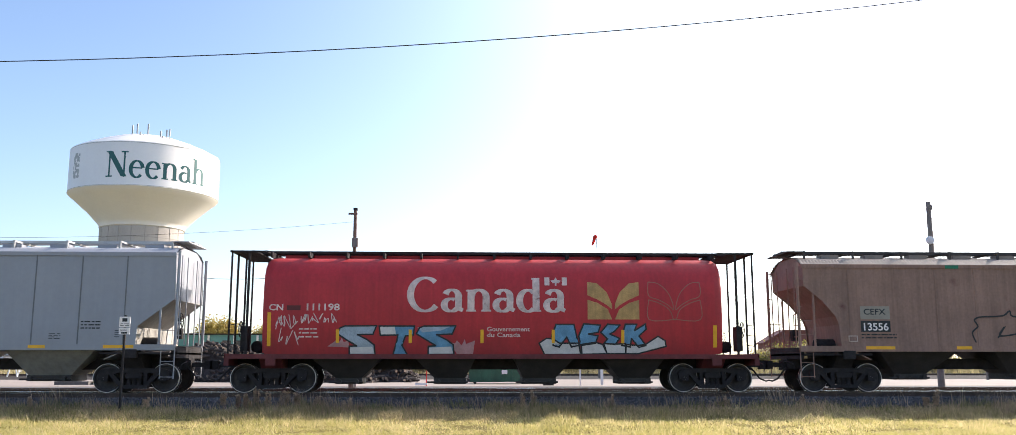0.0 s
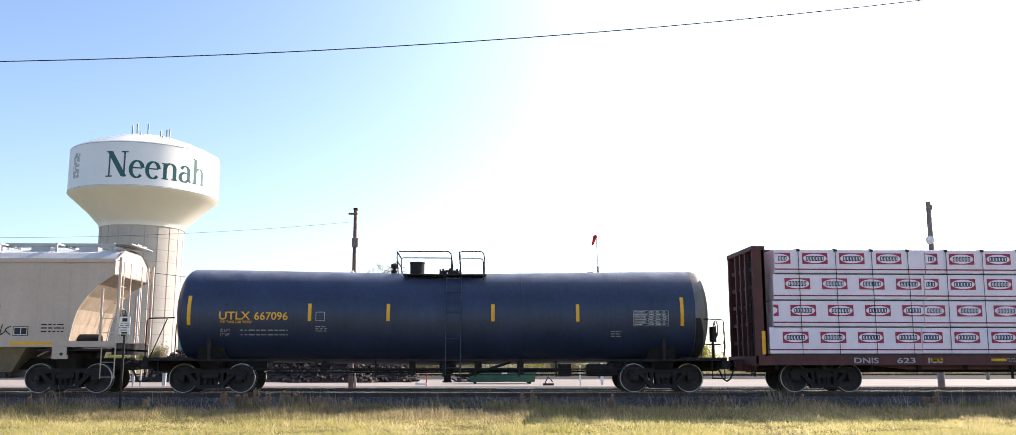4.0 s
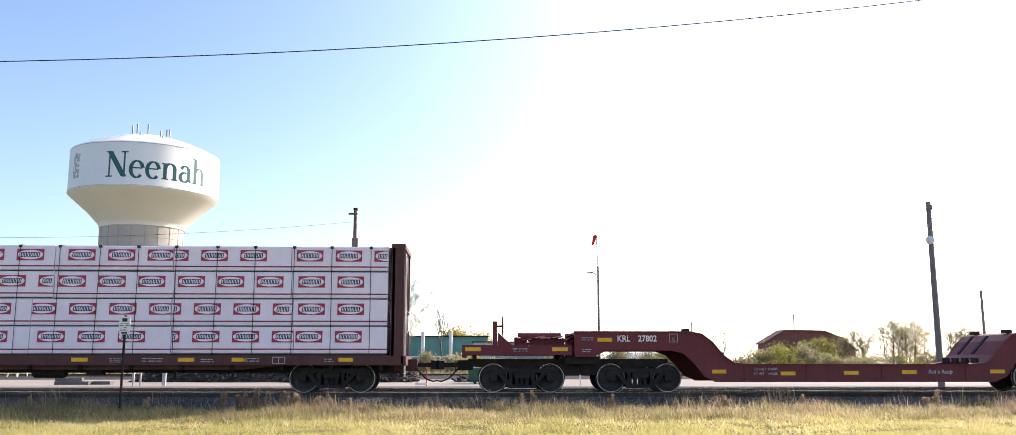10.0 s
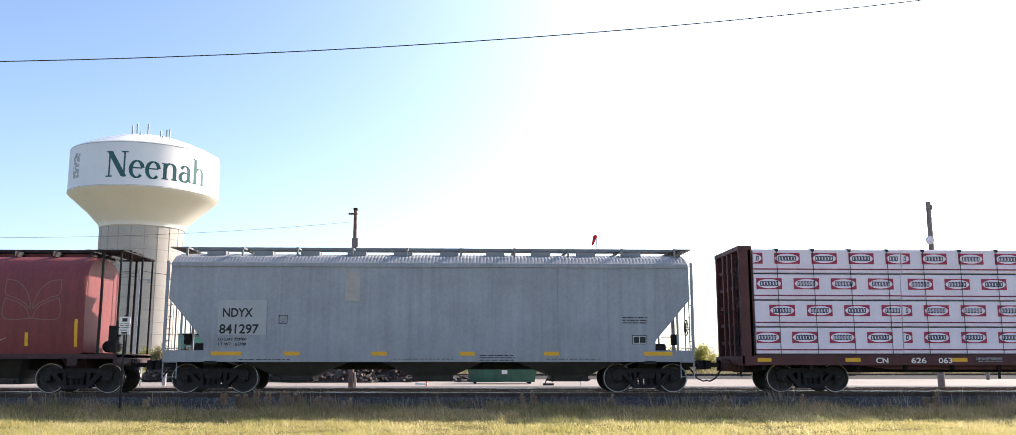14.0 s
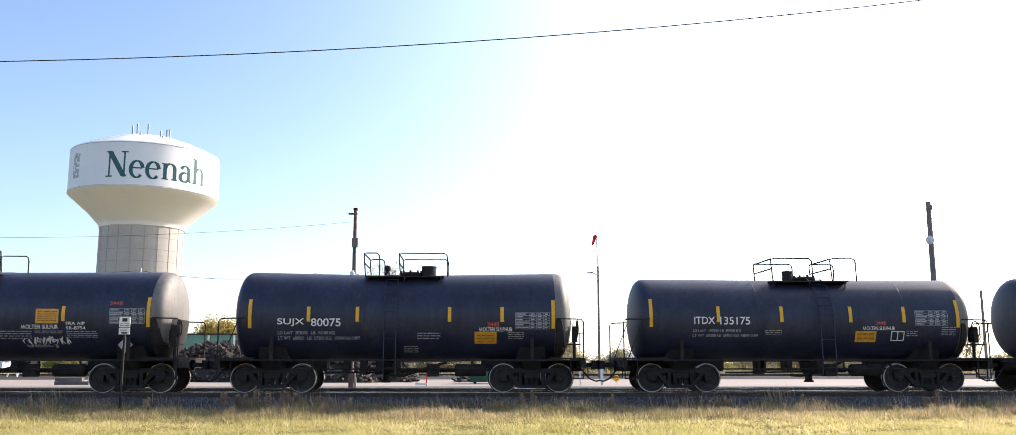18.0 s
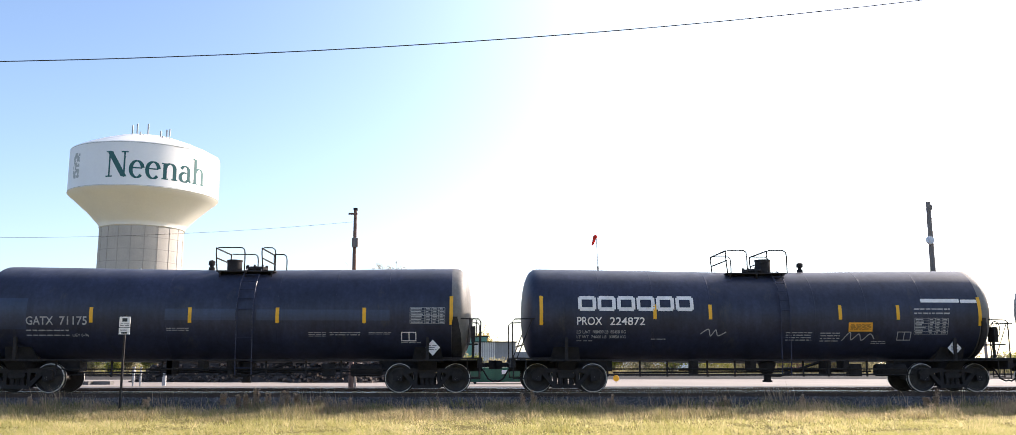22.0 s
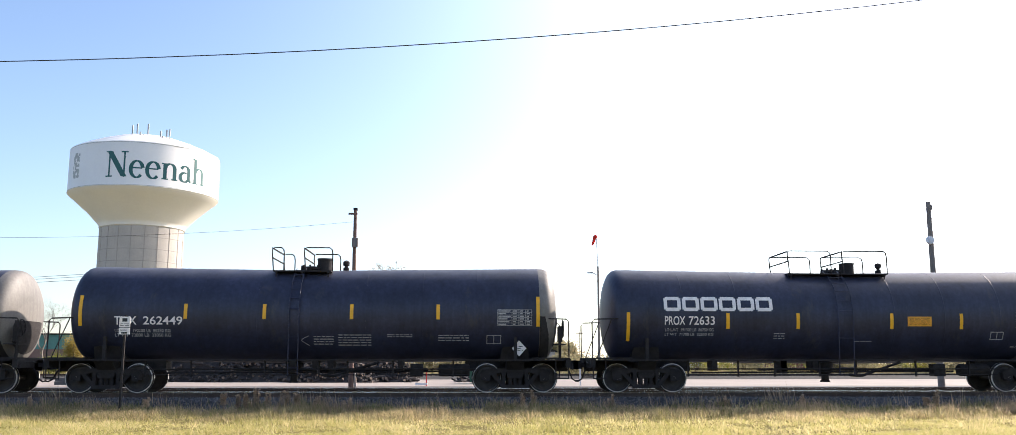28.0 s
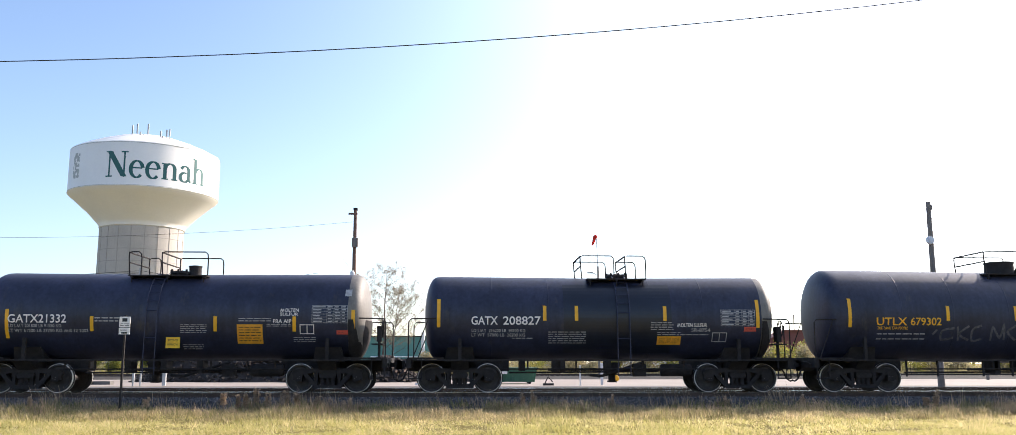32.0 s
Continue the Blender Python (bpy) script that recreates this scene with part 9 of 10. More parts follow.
def beam_car(station, bolster, xl, xr, loads, label, marks, gap=None, seed=1):
    c = rail_car("centerbeam_flatcar", label, "lumber car", station, 11.95, "lumber cars of the train")
    wheelset_and_trucks(c, station, bolster)
    for s in (-1, 1):
        x = s * 11.36
        g = Mesh().box(x - 0.20, x + 0.20, -1.42, -1.30, 0.9, 4.68).box(x - 0.20, x + 0.20, 1.30, 1.42, 0.9, 4.68).box(*sorted((x - s * 0.18, x - s * 0.10)), -1.42, 1.42, 0.9, 4.68)
        g.box(x - 0.22, x + 0.22, -1.44, 1.44, 4.56, 4.70)
        bh = part("bulkhead", g, BEAM_R, c, "brown ribbed steel end wall")
        for y in (-0.55, 0.0, 0.55):
            part("bulkhead_rib", Mesh().box(*sorted((x - s * 0.1, x + s * 0.19)), y - 0.06, y + 0.06, 0.9, 4.6), BEAM_R, bh)
        for z in (1.6, 2.2, 2.8, 3.4, 4.0):
            part("bulkhead_rib", Mesh().box(*sorted((x - s * 0.1, x + s * 0.10)), -1.35, 1.35, z - 0.06, z + 0.06), BEAM_R, bh)
        l = Mesh()
        ladder(l, x + s * 0.22, x + s * 0.225, -1.2, 0.5, 4.4, 2)
        for k in range(10):
            l.tube([(x + s * 0.24, -1.38, 0.6 + 0.4 * k), (x + s * 0.24, -0.95, 0.6 + 0.4 * k)], 0.014, 5)
        l.tube([(x + s * 0.24, -1.38, 0.5), (x + s * 0.24, -1.38, 4.3)], 0.016, 5).tube([(x + s * 0.24, -0.95, 0.5), (x + s * 0.24, -0.95, 4.3)], 0.016, 5)
        l.tube([(x + s * 0.24, -0.8, 2.6), (x + s * 0.24, 0.8, 2.6)], 0.018, 5)
        if s > 0:
            l.wheel(x + 0.3, -0.7, 2.2, 0.25).box(x + 0.1, x + 0.28, -0.85, -0.55, 1.9, 2.4)
        part("end_ladder", l, GALV if s > 0 else STEEL_D, c)
        e = Mesh().box(*sorted((s * 11.2, s * 11.95)), -0.3, 0.3, 0.66, 1.05).box(*sorted((s * 11.15, s * 11.65)), -1.42, 1.42, 0.85, 1.15)
        part("end_sill", e, BEAM_R, c)
        part("body_bolster", Mesh().hull((s * bolster - 0.3, s * bolster + 0.3, -1.4, 1.4, 1.0), (s * bolster - 0.3, s * bolster + 0.3, -0.9, 0.9, 0.72)), STEEL_D, c)
    for s in (-1, 1):
        part("side_sill", Mesh().box(-11.5, 11.5, *sorted((s * 1.47, s * 1.36)), 0.86, 1.14).prism([(-8, 0.88), (-6.5, 0.72), (6.5, 0.72), (8, 0.88)], *sorted((s * 1.2, s * 1.1))), BEAM_R, c)
    part("deck", Mesh().box(-11.4, 11.4, -1.38, 1.38, 1.10, 1.18), BEAM_R, c)
    part("center_sill", Mesh().box(-11.4, 11.4, -0.28, 0.28, 0.62, 1.10), STEEL_D, c)
    part("top_chord", Mesh().box(-11.4, 11.4, -0.42, 0.42, 4.60, 4.70), BEAM_R, c)
    for k in range(13):
        x = -10.2 + 1.7 * k
        if gap and gap[0] < x < gap[1]:
            continue
        part("center_post", Mesh().box(x - 0.08, x + 0.08, -0.10, 0.10, 1.15, 4.62), BEAM_R, c)
    if gap:
        a, b = gap
        for x in (a + 0.49, b - 0.58):
            part("center_post", Mesh().box(x - 0.055, x + 0.055, -0.10, 0.10, 1.15, 4.62), BEAM_R, c)
        for p, q in (((a - 0.35, 2.2), (b - 0.62, 4.4)), ((a + 0.5, 4.4), (b + 0.25, 2.2))):
            part("diagonal_brace", Mesh().tube([(p[0], 0, p[1]), (q[0], 0, q[1])], 0.065, 6), BEAM_R, c)
    z = Mesh()
    for k in range(15):
        z.box(-10.9 + 1.55 * k, -10.8 + 1.55 * k, -1.3, -1.1, 0.72, 0.88)
    part("strap_winch", z, STEEL_D, c)
    u = Mesh().lathe([(0.17, -0.5), (0.2, -0.45), (0.2, 0.45), (0.17, 0.5)], 14, "x", (0.4, -0.7, 0.66)).box(1.6, 2.1, -0.9, -0.6, 0.55, 0.9).tube([(-6, -0.8, 0.66), (6, -0.8, 0.66)], 0.025, 5)
    for x in (-3.0, 4.4, 6.2):
        u.box(x - 0.03, x + 0.03, -1.1, -1.04, 0.42, 0.88)
    part("brake_gear", u, STEEL_D, c, smooth=True)
    rng = random.Random(seed)
    for (z0, z1), row in zip(ROWS, loads):
        for a, b, first in row:
            for side in (-1, 1):
                bundle(station, a + 0.01, b - 0.01, side, z0 + rng.uniform(-0.006, 0.006), z1, first - a - 0.01)
    s = Mesh()
    k = xl + 0.8
    while k < xr - 0.3:
        if not (gap and gap[0] - 0.2 < k < gap[1] + 0.2):
            d = rng.uniform(-0.05, 0.05)
            s = Mesh().tube([(k, -1.412, 1.12), (k + d, -1.412, 4.58), (k + d, -1.35, 4.62), (k + d * 2, -0.40, 4.67)], 0.010, 4)
            s.box(k + d - 0.05, k + d + 0.05, -1.43, -1.36, 4.53, 4.61)
            part("load_strap", s, INK, c, "dark tie-down cable")
        k += 1.22
    on_s = flat_side(-1.474)
    for a, b in marks:
        patch("reflective_stripe", a, b, 0.97, 1.09, on_s, YELLOW, c)
    for a, b, z0, z1, rws in ((-3.9, -3.1, 0.95, 1.1, 2), (2.5, 2.95, 0.93, 1.1, 3), (3.5, 4.15, 0.95, 1.1, 2), (5.3, 5.7, 0.93, 1.08, 2), (6.6, 7.1, 0.95, 1.1, 2), (9.1, 9.4, 0.95, 1.08, 2)):
        bars(a, b, z0, z1, rws, on_s, DIM, c, int(a * 5))
    outline(7.5, 7.9, 0.9, 1.12, 0.025, on_s, DIM, c, cols=(7.7,))
    return c


YS = [(-11.1, -10.65), (-8.25, -7.75), (-4.75, -4.25), (-1.4, -0.9), (1.35, 1.85), (4.6, 5.1), (6.25, 6.7), (9.55, 10.0)]
la = beam_car(-38.11, 9.23, -10.83, 11.14, [
    [(-11.10, -6.09, -11.47), (-6.09, -0.85, -5.83), (1.33, 6.32, 1.80), (6.32, 11.14, 6.45)],
    [(-10.95, -5.96, -11.18), (-5.96, -0.85, -5.68), (1.33, 6.34, 1.56), (6.34, 11.14, 6.33)],
    [(-10.90, -5.90, -10.10), (-5.90, -0.85, -5.83), (1.33, 6.32, 1.92), (6.32, 11.14, 5.97)],
    [(-10.83, -5.81, -10.71), (-5.81, -0.85, -5.81), (1.33, 6.23, 2.15), (6.23, 11.14, 6.27)]], "brown centerbeam flatcar with lumber and a bare middle", [(-5.9, -5.5), (-3.9, -3.4), (-1.2, -0.75), (1.0, 1.5), (5.8, 6.3), (9.5, 10.0)], (-0.85, 1.33), 11)
on_s = flat_side(-1.474)
lettering("DNIS", -8.4, -7.6, 0.92, 1.10, on_s, DIM, la, 0.02)
lettering("623", -7.0, -6.4, 0.92, 1.10, on_s, DIM, la, 0.02)
lettering("185", -5.98, -5.5, 0.92, 1.10, on_s, DIM, la, 0.02)
for p in ((-11.3, 1.2), (11.2, 1.2)):
    patch("reflective_stripe", p[0] - 0.06, p[0] + 0.06, 1.2, 1.95, flat_side(-1.444), YELLOW, la)
lb = beam_car(-160.78, 9.28, -11.05, 11.2, [
    [(-11.05, -7.54, -11.60), (-7.54, -3.10, -6.92), (-3.10, -0.01, -2.33), (-0.01, 4.33, 0.65), (4.33, 8.12, 4.17), (8.12, 11.05, 8.60)],
    [(-11.05, -7.44, -11.59), (-7.44, -3.10, -6.61), (-3.10, -0.01, -2.29), (-0.01, 4.29, 0.33), (4.29, 8.07, 4.17), (8.07, 11.05, 8.65)],
    [(-11.05, -7.34, -10.86), (-7.34, -3.07, -6.61), (-3.07, 0.62, -3.14), (0.62, 4.33, 1.17), (4.33, 8.00, 4.86), (8.00, 11.05, 8.63)],
    [(-11.05, -7.36, -10.37), (-7.36, -2.95, -6.53), (-2.95, 0.58, -2.64), (0.58, 4.27, 0.18), (4.27, 7.97, 4.31), (7.97, 11.05, 8.55)]], "brown centerbeam flatcar fully loaded with wrapped lumber", YS, None, 12)
lettering("IC", -7.25, -7.03, 0.92, 1.10, flat_side(-1.474), WHITE, lb, 0.02)
lettering("977", -6.18, -5.74, 0.92, 1.10, flat_side(-1.474), WHITE, lb, 0.02)
lettering("246", -5.36, -4.91, 0.92, 1.10, flat_side(-1.474), WHITE, lb, 0.02)
lettering("LD LMT 223700", -4.11, -3.31, 1.02, 1.09, flat_side(-1.477), WHITE, lb)
lettering("LT WT   62300", -4.11, -3.31, 0.92, 0.99, flat_side(-1.477), WHITE, lb)
lc = beam_car(-185.71, 9.24, -11.1, 11.1, [
    [(-11.10, -6.28, -10.73), (-6.28, -1.87, -6.39), (-1.87, 0.64, -1.02), (0.64, 4.43, 0.89), (4.43, 8.86, 5.26), (8.86, 11.10, 9.00)],
    [(-11.10, -6.26, -11.43), (-6.26, -1.87, -6.34), (-1.87, 0.62, -1.14), (0.62, 4.34, 1.11), (4.34, 8.75, 4.16), (8.75, 11.10, 8.94)],
    [(-11.10, -6.24, -10.59), (-6.24, -1.25, -5.58), (-1.25, 3.67, -0.69), (3.67, 8.68, 4.08), (8.68, 11.10, 9.14)],
    [(-11.10, -6.18, -11.19), (-6.18, -1.27, -6.29), (-1.27, 3.74, -1.51), (3.74, 8.62, 4.52), (8.62, 11.10, 8.50)]], "brown centerbeam flatcar fully loaded with wrapped lumber", YS, None, 13)
lettering("CN", -7.25, -6.85, 0.92, 1.10, on_s, WHITE, lc, 0.02)
lettering("626", -6.1, -5.6, 0.92, 1.10, on_s, WHITE, lc, 0.02)
lettering("063", -5.2, -4.75, 0.92, 1.10, on_s, WHITE, lc, 0.02)
lettering("LD LMT 223300", -3.95, -3.1, 1.03, 1.11, flat_side(-1.477), DIM, lc)
lettering("L 75-6", 6.0, 6.4, 0.92, 1.0, flat_side(-1.477), DIM, lc)


# -- depressed-centre flatcar --
def depressed_car(station):
    c = rail_car("depressed_flatcar", "empty maroon depressed-centre heavy flatcar on eight axles", "flat car", station, 12.75)
    for x in (-10.68, -6.87, 6.95, 10.60):
        truck(c, x, station, 1.84)
    side = [(-9.03, 1.93), (-5.3, 1.93), (-4.95, 1.86), (-4.6, 1.6), (-4.25, 1.17), (-3.95, 0.95), (-3.6, 0.9), (3.9, 0.9), (4.3, 0.96), (4.6, 1.2), (4.95, 1.65), (5.25, 1.86), (5.6, 1.93), (9.0, 1.93),
            (9.0, 1.12), (8.3, 1.12), (7.9, 1.32), (5.95, 1.32), (5.6, 1.22), (5.25, 0.9), (4.95, 0.5), (4.6, 0.36), (-4.55, 0.36), (-4.9, 0.5), (-5.2, 0.9), (-5.55, 1.22), (-5.9, 1.32), (-8.0, 1.32), (-8.4, 1.12), (-9.03, 1.12)]
    for s in (-1, 1):
        part("side_girder", Mesh().prism(side, *sorted((s * 1.46, s * 1.36))), FLAT_R, c, "maroon gooseneck side girder")
        f = Mesh().sheet(side[:14], *sorted((s * 1.50, s * 1.18)), th=-0.035)
        part("top_flange", f, FLAT_R, c)
        part("bottom_flange", Mesh().sheet(side[21:23][::-1], *sorted((s * 1.50, s * 1.2)), th=-0.03), FLAT_R, c)
        for x in (-3.6, -1.6, 0.85, 3.6):
            z = (0.4, 0.88) if abs(x) < 4 else (1.34, 1.9)
            part("stiffener", Mesh().box(x - 0.02, x + 0.02, *sorted((s * 1.49, s * 1.46)), *z), FLAT_R, c)
    part("well_deck", Mesh().box(-4.0, 4.2, -1.4, 1.4, 0.80, 0.88), FLAT_R, c, "flat steel well deck")
    TOPP = mat("scuffed_plate", (0.38, 0.27, 0.22), 0.95, var=0.3, scale=2, spec=0.15)
    part("neck_plate", Mesh().sheet(side[1:6], -1.2, 1.2, -0.03), TOPP, c, "scuffed sloping neck plate")
    part("neck_plate", Mesh().sheet(side[8:13], -1.2, 1.2, -0.03), FLAT_R, c)
    part("upper_deck", Mesh().box(-9.0, -5.3, -1.36, 1.36, 1.84, 1.90), FLAT_R, c)
    part("upper_deck", Mesh().box(5.6, 9.0, -1.36, 1.36, 1.84, 1.90), FLAT_R, c)
    for s in (-1, 1):
        st = Mesh()
        for y in (-0.7, 0.2):
            st.sheet([(s * 4.85, 1.83), (s * 4.3, 1.25)], y, y + 0.12, 0.05 * s)
        for k in range(4):
            st.box(s * 4.2 - 0.05, s * 4.2 + 0.05, -1.1 + 0.6 * k, -0.8 + 0.6 * k, 0.95, 1.1)
        st.box(*sorted((s * 5.25, s * 5.45)), -1.1, -0.8, 1.9, 2.02).box(*sorted((s * 5.25, s * 5.45)), 0.8, 1.1, 1.9, 2.02)
        part("tie_down_bar", st, STEEL_D, c)
        # span bolster and end platform
        b = Mesh().prism([(s * 5.9, 1.06), (s * 12.4, 1.06), (s * 12.4, 0.82), (s * 9.6, 0.72), (s * 9.2, 0.55), (s * 8.3, 0.55), (s * 7.9, 0.72), (s * 5.9, 0.82)], -0.7, 0.7)
        b.box(*sorted((s * 8.2, s * 9.3)), -1.2, 1.2, 0.9, 1.14)
        part("span_bolster", b, STEEL_D, c)
        e = Mesh().box(*sorted((s * 9.12, s * 12.6)), -1.42, 1.42, 1.20, 1.24)
        for y in (-1, 1):
            e.box(*sorted((s * 9.12, s * 12.6)), *sorted((y * 1.44, y * 1.34)), 1.18, 1.49)
        e.box(*sorted((s * 12.45, s * 12.6)), -1.4, 1.4, 1.1, 1.49)
        part("end_deck", e, FLAT_R, c)
        for x in (9.4, 12.2):
            part("deck_support", Mesh().box(s * x - 0.06, s * x + 0.06, -1.2, 1.2, 1.05, 1.2), STEEL_D, c)
    # machinery on the rear deck
    m = Mesh().box(-11.62, -11.48, -1.1, -0.9, 1.49, 2.25).wheel(-11.3, -1.0, 2.1, 0.3).tube([(-11.5, -1.0, 2.1), (-11.28, -1.0, 2.1)], 0.03, 6)
    m.prism([(-11.45, 1.49), (-11.0, 1.49), (-11.45, 1.9)], -1.1, -0.9)
    part("brake_stand", m, FLAT_R, c)
    rng = random.Random(6)
    for i in range(9):
        x = -10.9 + 0.19 * i
        hose = Mesh().tube([(x, -1.0, 1.4), (x + 0.05, -1.0, 1.6 + 0.15 * rng.random()), (x + 0.4, -0.9 + 0.3 * rng.random(), 1.62 + 0.2 * rng.random())], 0.035, 6)
        part("brake_hose", hose, FLAT_R, c, smooth=True)
    part("brake_cylinder", Mesh().lathe([(0.12, -0.9), (0.12, 0.5)], 12, "x", (-9.9, -0.7, 1.78)), FLAT_R, c, smooth=True)
    part("valve_box", Mesh().box(-10.4, -9.3, -0.9, -0.3, 1.3, 1.72), FLAT_R, c)
    part("valve_box", Mesh().box(-10.9, -10.5, -0.8, -0.2, 1.3, 1.75), FLAT_R, c)
    r = Mesh().lathe([(0.18, 9.50), (0.22, 9.54), (0.22, 10.10), (0.18, 10.14)], 20, "x", (0, -0.85, 1.74))
    part("air_tank", r, mat("tank_dark_maroon", (0.06, 0.018, 0.022), 0.5), c, smooth=True)
    v = Mesh().box(10.45, 10.75, -1.1, -0.8, 1.49, 1.75).lathe([(0.15, 10.8), (0.15, 11.15)], 12, "x", (0, -0.9, 1.78)).tube([(10.3, -0.9, 1.7), (10.8, -0.9, 1.72)], 0.05, 6).box(10.85, 11.0, -1.05, -0.75, 1.49, 1.95).tube([(10.95, -0.9, 1.9), (10.95, -0.9, 2.1)], 0.02, 5).box(11.15, 11.5, -1.0, -0.8, 1.49, 1.56)
    part("brake_valve", v, FLAT_R, c)
    on_f = flat_side(-1.508)
    on_w = flat_side(-1.466)
    for a, b, z in ((-8.30, -7.83, 1.66), (-4.66, -4.2, 0.66), (-2.45, -1.97, 0.60), (-0.40, 0.08, 0.62), (1.5, 1.98, 0.64), (4.4, 4.88, 0.66), (6.3, 6.76, 1.66)):
        patch("reflective_stripe", a, b, z - 0.06, z + 0.06, on_w, YELLOW, c)
    for a, b in ((-12.5, -12.0), (-9.75, -9.25), (12.0, 12.5)):
        patch("reflective_stripe", a, b, 1.30, 1.42, flat_side(-1.445), YELLOW, c)
    lettering("KRL", -7.66, -7.25, 1.60, 1.80, on_w, WHITE, c, 0.02)
    lettering("27802", -7.0, -6.4, 1.60, 1.80, on_w, WHITE, c, 0.02)
    outline(-6.0, -5.72, 1.58, 1.85, 0.02, on_w, DIM, c)
    lettering("C", -5.9, -5.82, 1.63, 1.73, on_w, DIM, c)
    lettering("LD LMT 321000", -3.3, -2.55, 0.70, 0.78, on_w, DIM, c)
    lettering("LT WT   145000", -3.3, -2.55, 0.55, 0.63, on_w, DIM, c)
    lettering("Red 'n Ready", 2.35, 3.15, 0.55, 0.72, lambda x, z: (x + (z - 0.55) * 0.25, -1.466, z), DIM, c)
    outline(6.9, 7.35, 1.55, 1.82, 0.02, on_w, DIM, c)
    bars(6.98, 7.28, 1.62, 1.76, 1, on_w, DIM, c, 2)
    outline(8.1, 8.55, 1.55, 1.84, 0.03, on_w, TAN_H, c, cols=(8.32,))
    patch("mark_panel", 5.65, 5.83, 1.62, 1.82, on_w, TAN_H, c)
    for a, b, z0, z1, rr in ((-8.8, -8.4, 1.62, 1.75, 2), (-8.8, -8.5, 1.25, 1.38, 2), (8.55, 8.85, 1.55, 1.68, 2), (8.55, 8.85, 1.22, 1.35, 2), (-11.0, -10.5, 1.28, 1.4, 3)):
        bars(a, b, z0, z1, rr, on_w, DIM, c, 9)
    return c


depressed_car(-134.77)
finish_couplers()


def motions():
    """The whole train rolls past at one speed; each wheelset turns while its car goes by the viewer."""
    for c, s, half in CARS:
        walk(c, [(t, pose(s + SPEED * t, TRACK_Y, 0)) for t in (0, 16, 32)])
    for b, x, y, z, turn in RIDERS:
        walk(b, [(t, pose(x + SPEED * t, TRACK_Y + y, z, 0, 0, turn)) for t in (0, 16, 32)])
    for w, x, s in ROLLING:
        t0 = max(0.0, (-24 - s) / SPEED)
        t1 = min(32.0, (26 - s) / SPEED)
        n0, n1 = int(t0 * 30), int(t1 * 30)
        rows = [] if n0 == 0 else [(0, pose(x, 0, WR))]
        for k in range(n0, n1 + 1):
            rows.append((k / 30, pose(x, 0, WR, 0, math.degrees(SPEED * (k - n0) / 30 / WR) % 360, 0)))
        if n1 < 960:
            rows.append((32, rows[-1][1]))
        walk(w, rows)


# ---- verge: grass, weeds and loose stone ----
GRASS = leaf_mat("verge_grass", (1.0, 0.83, 0.51), (0.44, 0.41, 0.125), 0.60, -0.06)
STALK = leaf_mat("dry_stalks", (0.56, 0.41, 0.30), (0.24, 0.18, 0.12), 0.6)


def ground_z(y):
    return np.interp(y, [10, 18, 20, 22, 24, 25.5, 27, 27.4, 28.2], [-0.88, -0.85, -0.81, -0.75, -0.65, -0.55, -0.45, -0.40, -0.26])


def blades(name, n, x0, x1, y0, y1, hlo, hhi, wlo, whi, material, seed, label, category, clump=0.0, bend=0.35, pick=None, knots=90):
    r = np.random.default_rng(seed)
    x, y = r.uniform(x0, x1, n), r.uniform(y0, y1, n)
    if clump:
        cx, cy = r.uniform(x0, x1, knots), r.uniform(y0, y1, knots)
        k = r.integers(0, knots, n)
        u = r.random(n) < clump
        x, y = np.where(u, cx[k] + r.normal(0, 0.22, n), x), np.where(u, cy[k] + r.normal(0, 0.12, n), y)
    tall = 0.65 + 0.5 * np.sin(x * 1.3 + np.sin(y * 2.1) * 2) * np.sin(y * 1.7 + x * 0.4) + 0.35 * r.random(n)
    tall = tall + 0.35 * np.sin(x * 9.1 + 3 * np.sin(y * 4.3)) * np.sin(y * 11.7 + 2 * np.sin(x * 3.7))
    h = r.uniform(hlo, hhi, n) * np.clip(tall, 0.35, 1.5)
    if pick is not None:
        h = h * pick(x, y)
    a = r.uniform(0, np.pi, n)
    w = r.uniform(wlo, whi, n)
    d = r.normal(0, bend, (n, 2)) + np.array([-0.15, -0.05])
    z = ground_z(y) - 0.02
    c, s = np.cos(a) * w, np.sin(a) * w
    v = np.zeros((n, 5, 3))
    v[:, 0] = np.stack([x - c, y - s, z], 1)
    v[:, 1] = np.stack([x + c, y + s, z], 1)
    mx, my = x + d[:, 0] * h * 0.4, y + d[:, 1] * h * 0.4
    v[:, 2] = np.stack([mx + c * 0.7, my + s * 0.7, z + h * 0.6], 1)
    v[:, 3] = np.stack([mx - c * 0.7, my - s * 0.7, z + h * 0.6], 1)
    v[:, 4] = np.stack([x + d[:, 0] * h, y + d[:, 1] * h, z + h], 1)
    f = []
    base = np.arange(n) * 5
    me = bpy.data.meshes.new(name)
    quads4 = np.stack([base, base + 1, base + 2, base + 3], 1).tolist()
    tris = np.stack([base + 3, base + 2, base + 4], 1).tolist()
    me.from_pydata(v.reshape(-1, 3).tolist(), [], quads4 + tris)
    me.materials.append(material)
    return solid(name, me, None, label, category, kind="stuff")


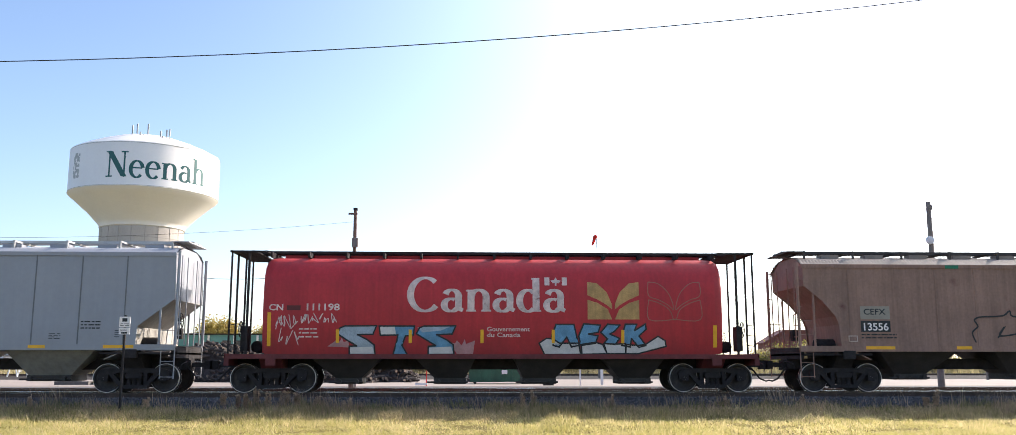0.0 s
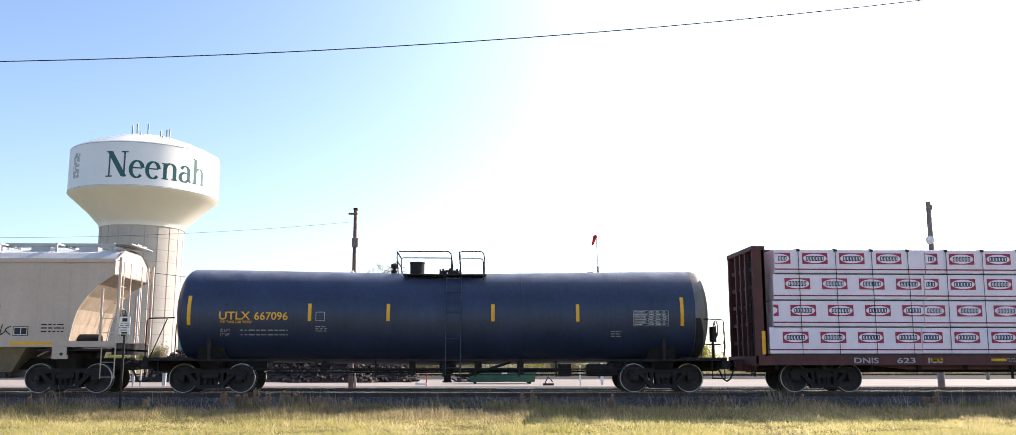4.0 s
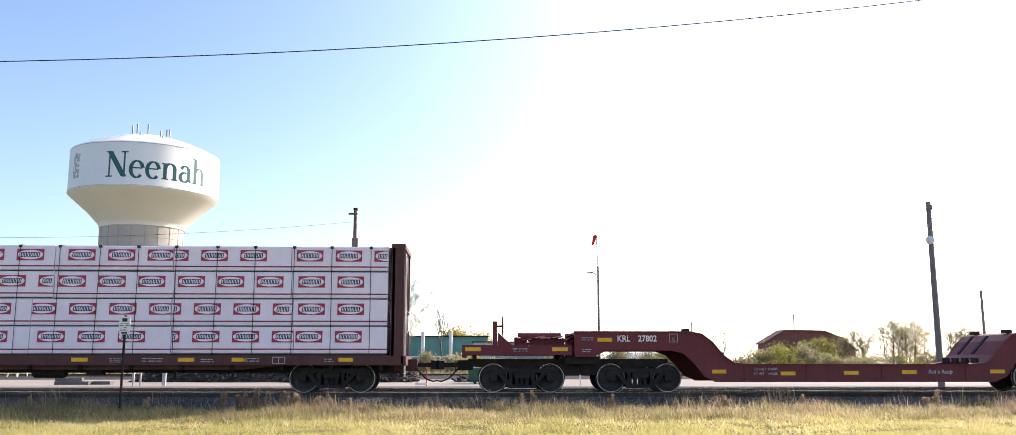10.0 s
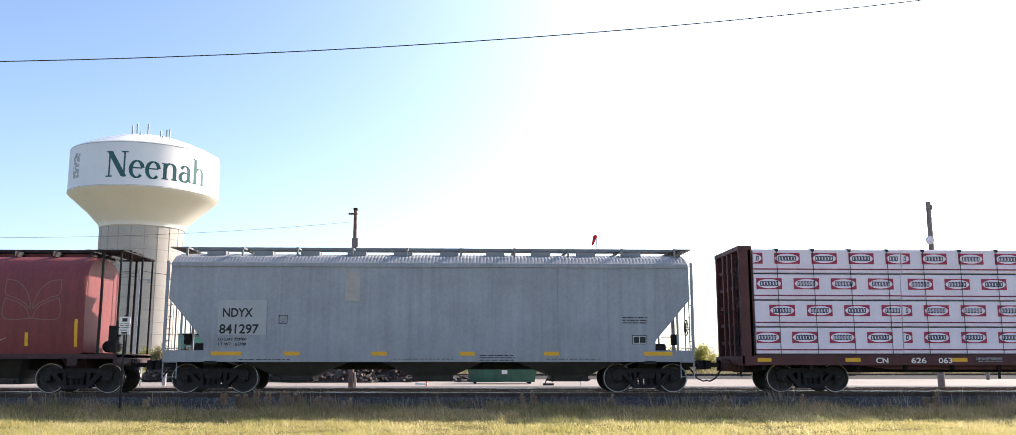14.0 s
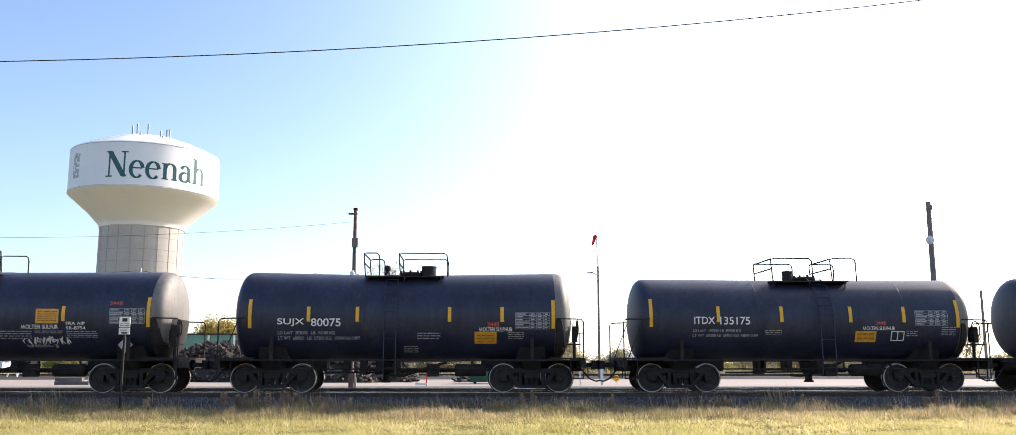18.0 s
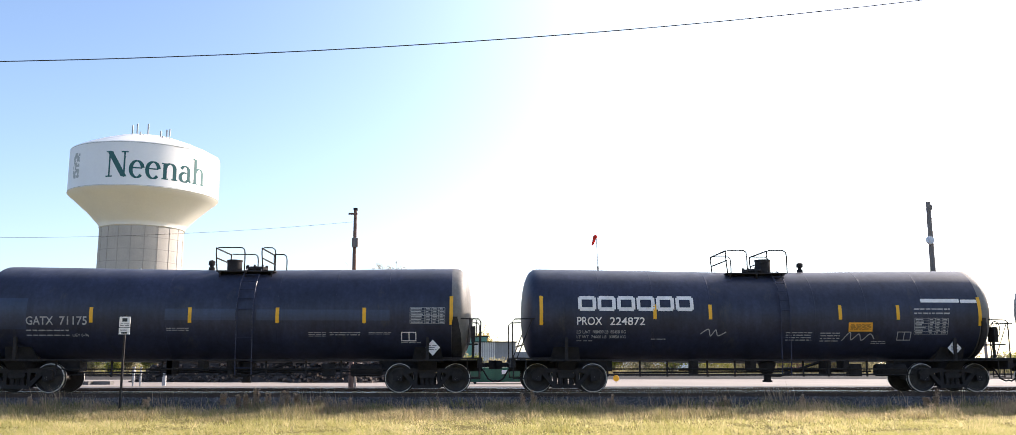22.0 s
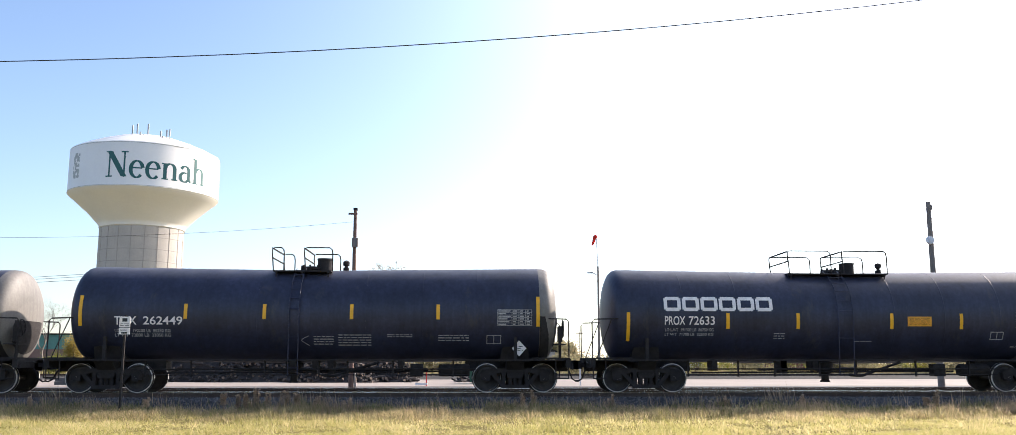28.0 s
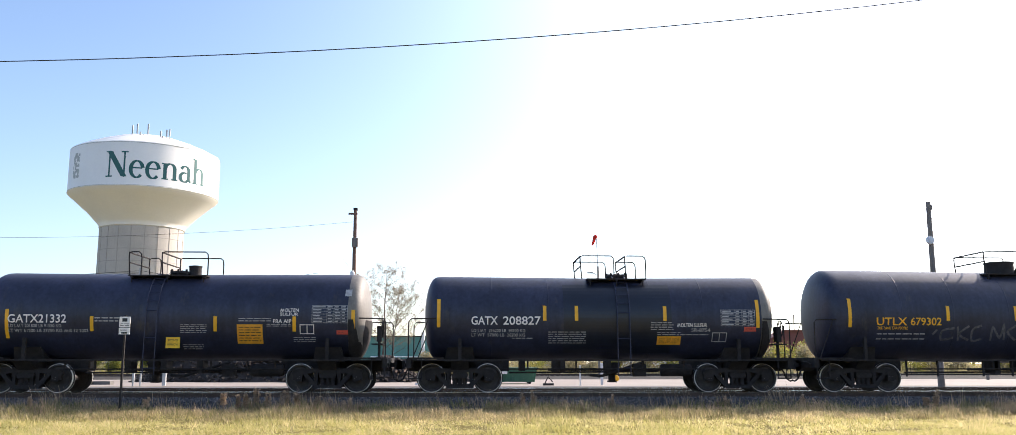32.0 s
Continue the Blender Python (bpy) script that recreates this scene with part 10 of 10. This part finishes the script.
blades("grass", 250000, -17, 19, 18.0, 27.0, 0.05, 0.12, 0.004, 0.009, GRASS, 1, "sunlit yellow-green autumn grass on the verge", "grass", 0.0, 0.7)
blades("grass_tufts", 40000, -17, 19, 19.0, 27.0, 0.07, 0.20, 0.004, 0.009, GRASS, 4, "uneven longer tufts in the mown verge", "grass", 0.9, 0.7, knots=700)
ROUGH = leaf_mat("rough_grass", (0.66, 0.51, 0.32), (0.20, 0.19, 0.08), 0.65)
blades("rough_grass", 52000, -17, 19, 24.7, 26.9, 0.12, 0.27, 0.004, 0.009, ROUGH, 6, "unmown straw-coloured grass along the ballast's foot", "grass", 0.35, 0.4, knots=400)
WEED = leaf_mat("weedy_green", (0.36, 0.30, 0.16), (0.13, 0.15, 0.05), 0.72)
blades("weedy_growth", 12000, -17, 19, 25.9, 27.6, 0.12, 0.34, 0.004, 0.010, WEED, 8, "dull green and brown growth along the ballast's foot", "weeds", 0.7, 0.4)
blades("tall_grass", 6500, -17, 19, 25.7, 27.4, 0.15, 0.42, 0.004, 0.009, STALK, 2, "taller pale dry grass at the ballast's foot", "grass", 0.75, 0.3)
blades("weeds", 2600, -16, 19, 26.6, 28.3, 0.12, 0.5, 0.004, 0.008, STALK, 3, "thin dry weeds growing out of the stone", "weeds", 0.9, 0.22)


def plume(x, y, h, seed):
    r = np.random.default_rng(seed)
    rr = random.Random(seed)
    t = thing("tall_weed", "tall dry weed with fluffy tan seed heads", "weed", pose(x, y, float(ground_z(y)) - 0.02), group="tall weeds by the ballast")
    for k in range(4):
        a, b = rr.uniform(-0.10, 0.10), rr.uniform(-0.06, 0.06)
        hh = h * rr.uniform(0.7, 1.05)
        stem = part("stem", Mesh().tube([(a * 0.3, b * 0.3, 0), (a, b, hh)], 0.006, 4), STALK, t)
        m = 130
        c = np.stack([a + r.normal(0, 0.022, m), b + r.normal(0, 0.022, m), hh * (0.45 + 0.6 * r.random(m))], 1)
        me = quads("seed_head", c, r.uniform(0.012, 0.03, m), r)
        me.materials.append(STALK)
        tagged(part("seed_head", me, parent=stem), kind="stuff")


for i, (x, y, h) in enumerate(((-6.35, 26.7, 0.62), (-6.1, 26.8, 0.74), (-5.75, 26.7, 0.6), (-5.3, 26.9, 0.7), (-4.9, 26.8, 0.55), (-7.0, 26.8, 0.55), (-4.35, 27.0, 0.45), (-6.6, 26.9, 0.5), (-9.2, 26.8, 0.42), (-3.5, 27.0, 0.4),
                               (1.6, 27.0, 0.5), (1.9, 27.1, 0.6), (4.2, 27.0, 0.45), (7.6, 27.0, 0.42), (9.9, 27.0, 0.5), (13.6, 26.9, 0.5), (13.9, 26.8, 0.6), (-12.4, 26.8, 0.45))):
    plume(x, y, h, 300 + i)


def stones():
    """Loose crushed stone on the shoulder and between the rails."""
    r = np.random.default_rng(9)
    n = 15000
    x = r.uniform(-17, 20, n)
    y = np.where(r.random(n) < 0.75, r.uniform(26.9, 29.5, n), r.uniform(29.5, 38.0, n))
    z = np.interp(y, [26.6, 27.4, 28.2, 28.75, 32.0, 33.2, 34.2, 37.9, 38.6], [-0.50, -0.40, -0.24, -0.17, -0.17, -0.24, -0.2, -0.2, -0.3])
    s = r.uniform(0.018, 0.045, n)
    o = np.array([(1, 0, 0), (0, 1, 0), (-1, 0, 0), (0, -1, 0), (0.2, 0.1, 0.8), (-0.1, 0.1, -0.7)])
    v = o[None] * s[:, None, None] * r.uniform(0.6, 1.3, (n, 6, 3))
    a = r.uniform(0, 6.28, n)
    ca, sa = np.cos(a)[:, None], np.sin(a)[:, None]
    v = np.stack([v[..., 0] * ca - v[..., 1] * sa, v[..., 0] * sa + v[..., 1] * ca, v[..., 2]], -1)
    v += np.stack([x, y, z + s * 0.3], 1)[:, None]
    f = np.array([(0, 1, 4), (1, 2, 4), (2, 3, 4), (3, 0, 4), (1, 0, 5), (2, 1, 5), (3, 2, 5), (0, 3, 5)])
    fs = (np.arange(n)[:, None, None] * 6 + f[None]).reshape(-1, 3)
    me = bpy.data.meshes.new("loose_stone")
    me.from_pydata(v.reshape(-1, 3).tolist(), [], fs.tolist())
    me.materials.append(STONE)
    solid("loose_stone", me, None, "blue-grey crushed stones on the ballast shoulder", "stones", kind="stuff")


STONE = bpy.data.materials.new("crushed_stone")
STONE.use_nodes = True
_n, _l = STONE.node_tree.nodes, STONE.node_tree.links
_g = _n.new("ShaderNodeNewGeometry")
_m = _n.new("ShaderNodeMix")
_m.data_type = "RGBA"
_m.inputs[6].default_value, _m.inputs[7].default_value = (0.020, 0.019, 0.021, 1), (0.17, 0.16, 0.165, 1)
_l.new(_g.outputs["Random Per Island"], _m.inputs["Factor"])
_l.new(_m.outputs[2], _n["Principled BSDF"].inputs["Base Color"])
_n["Principled BSDF"].inputs["Roughness"].default_value = 0.9
stones()


motions()
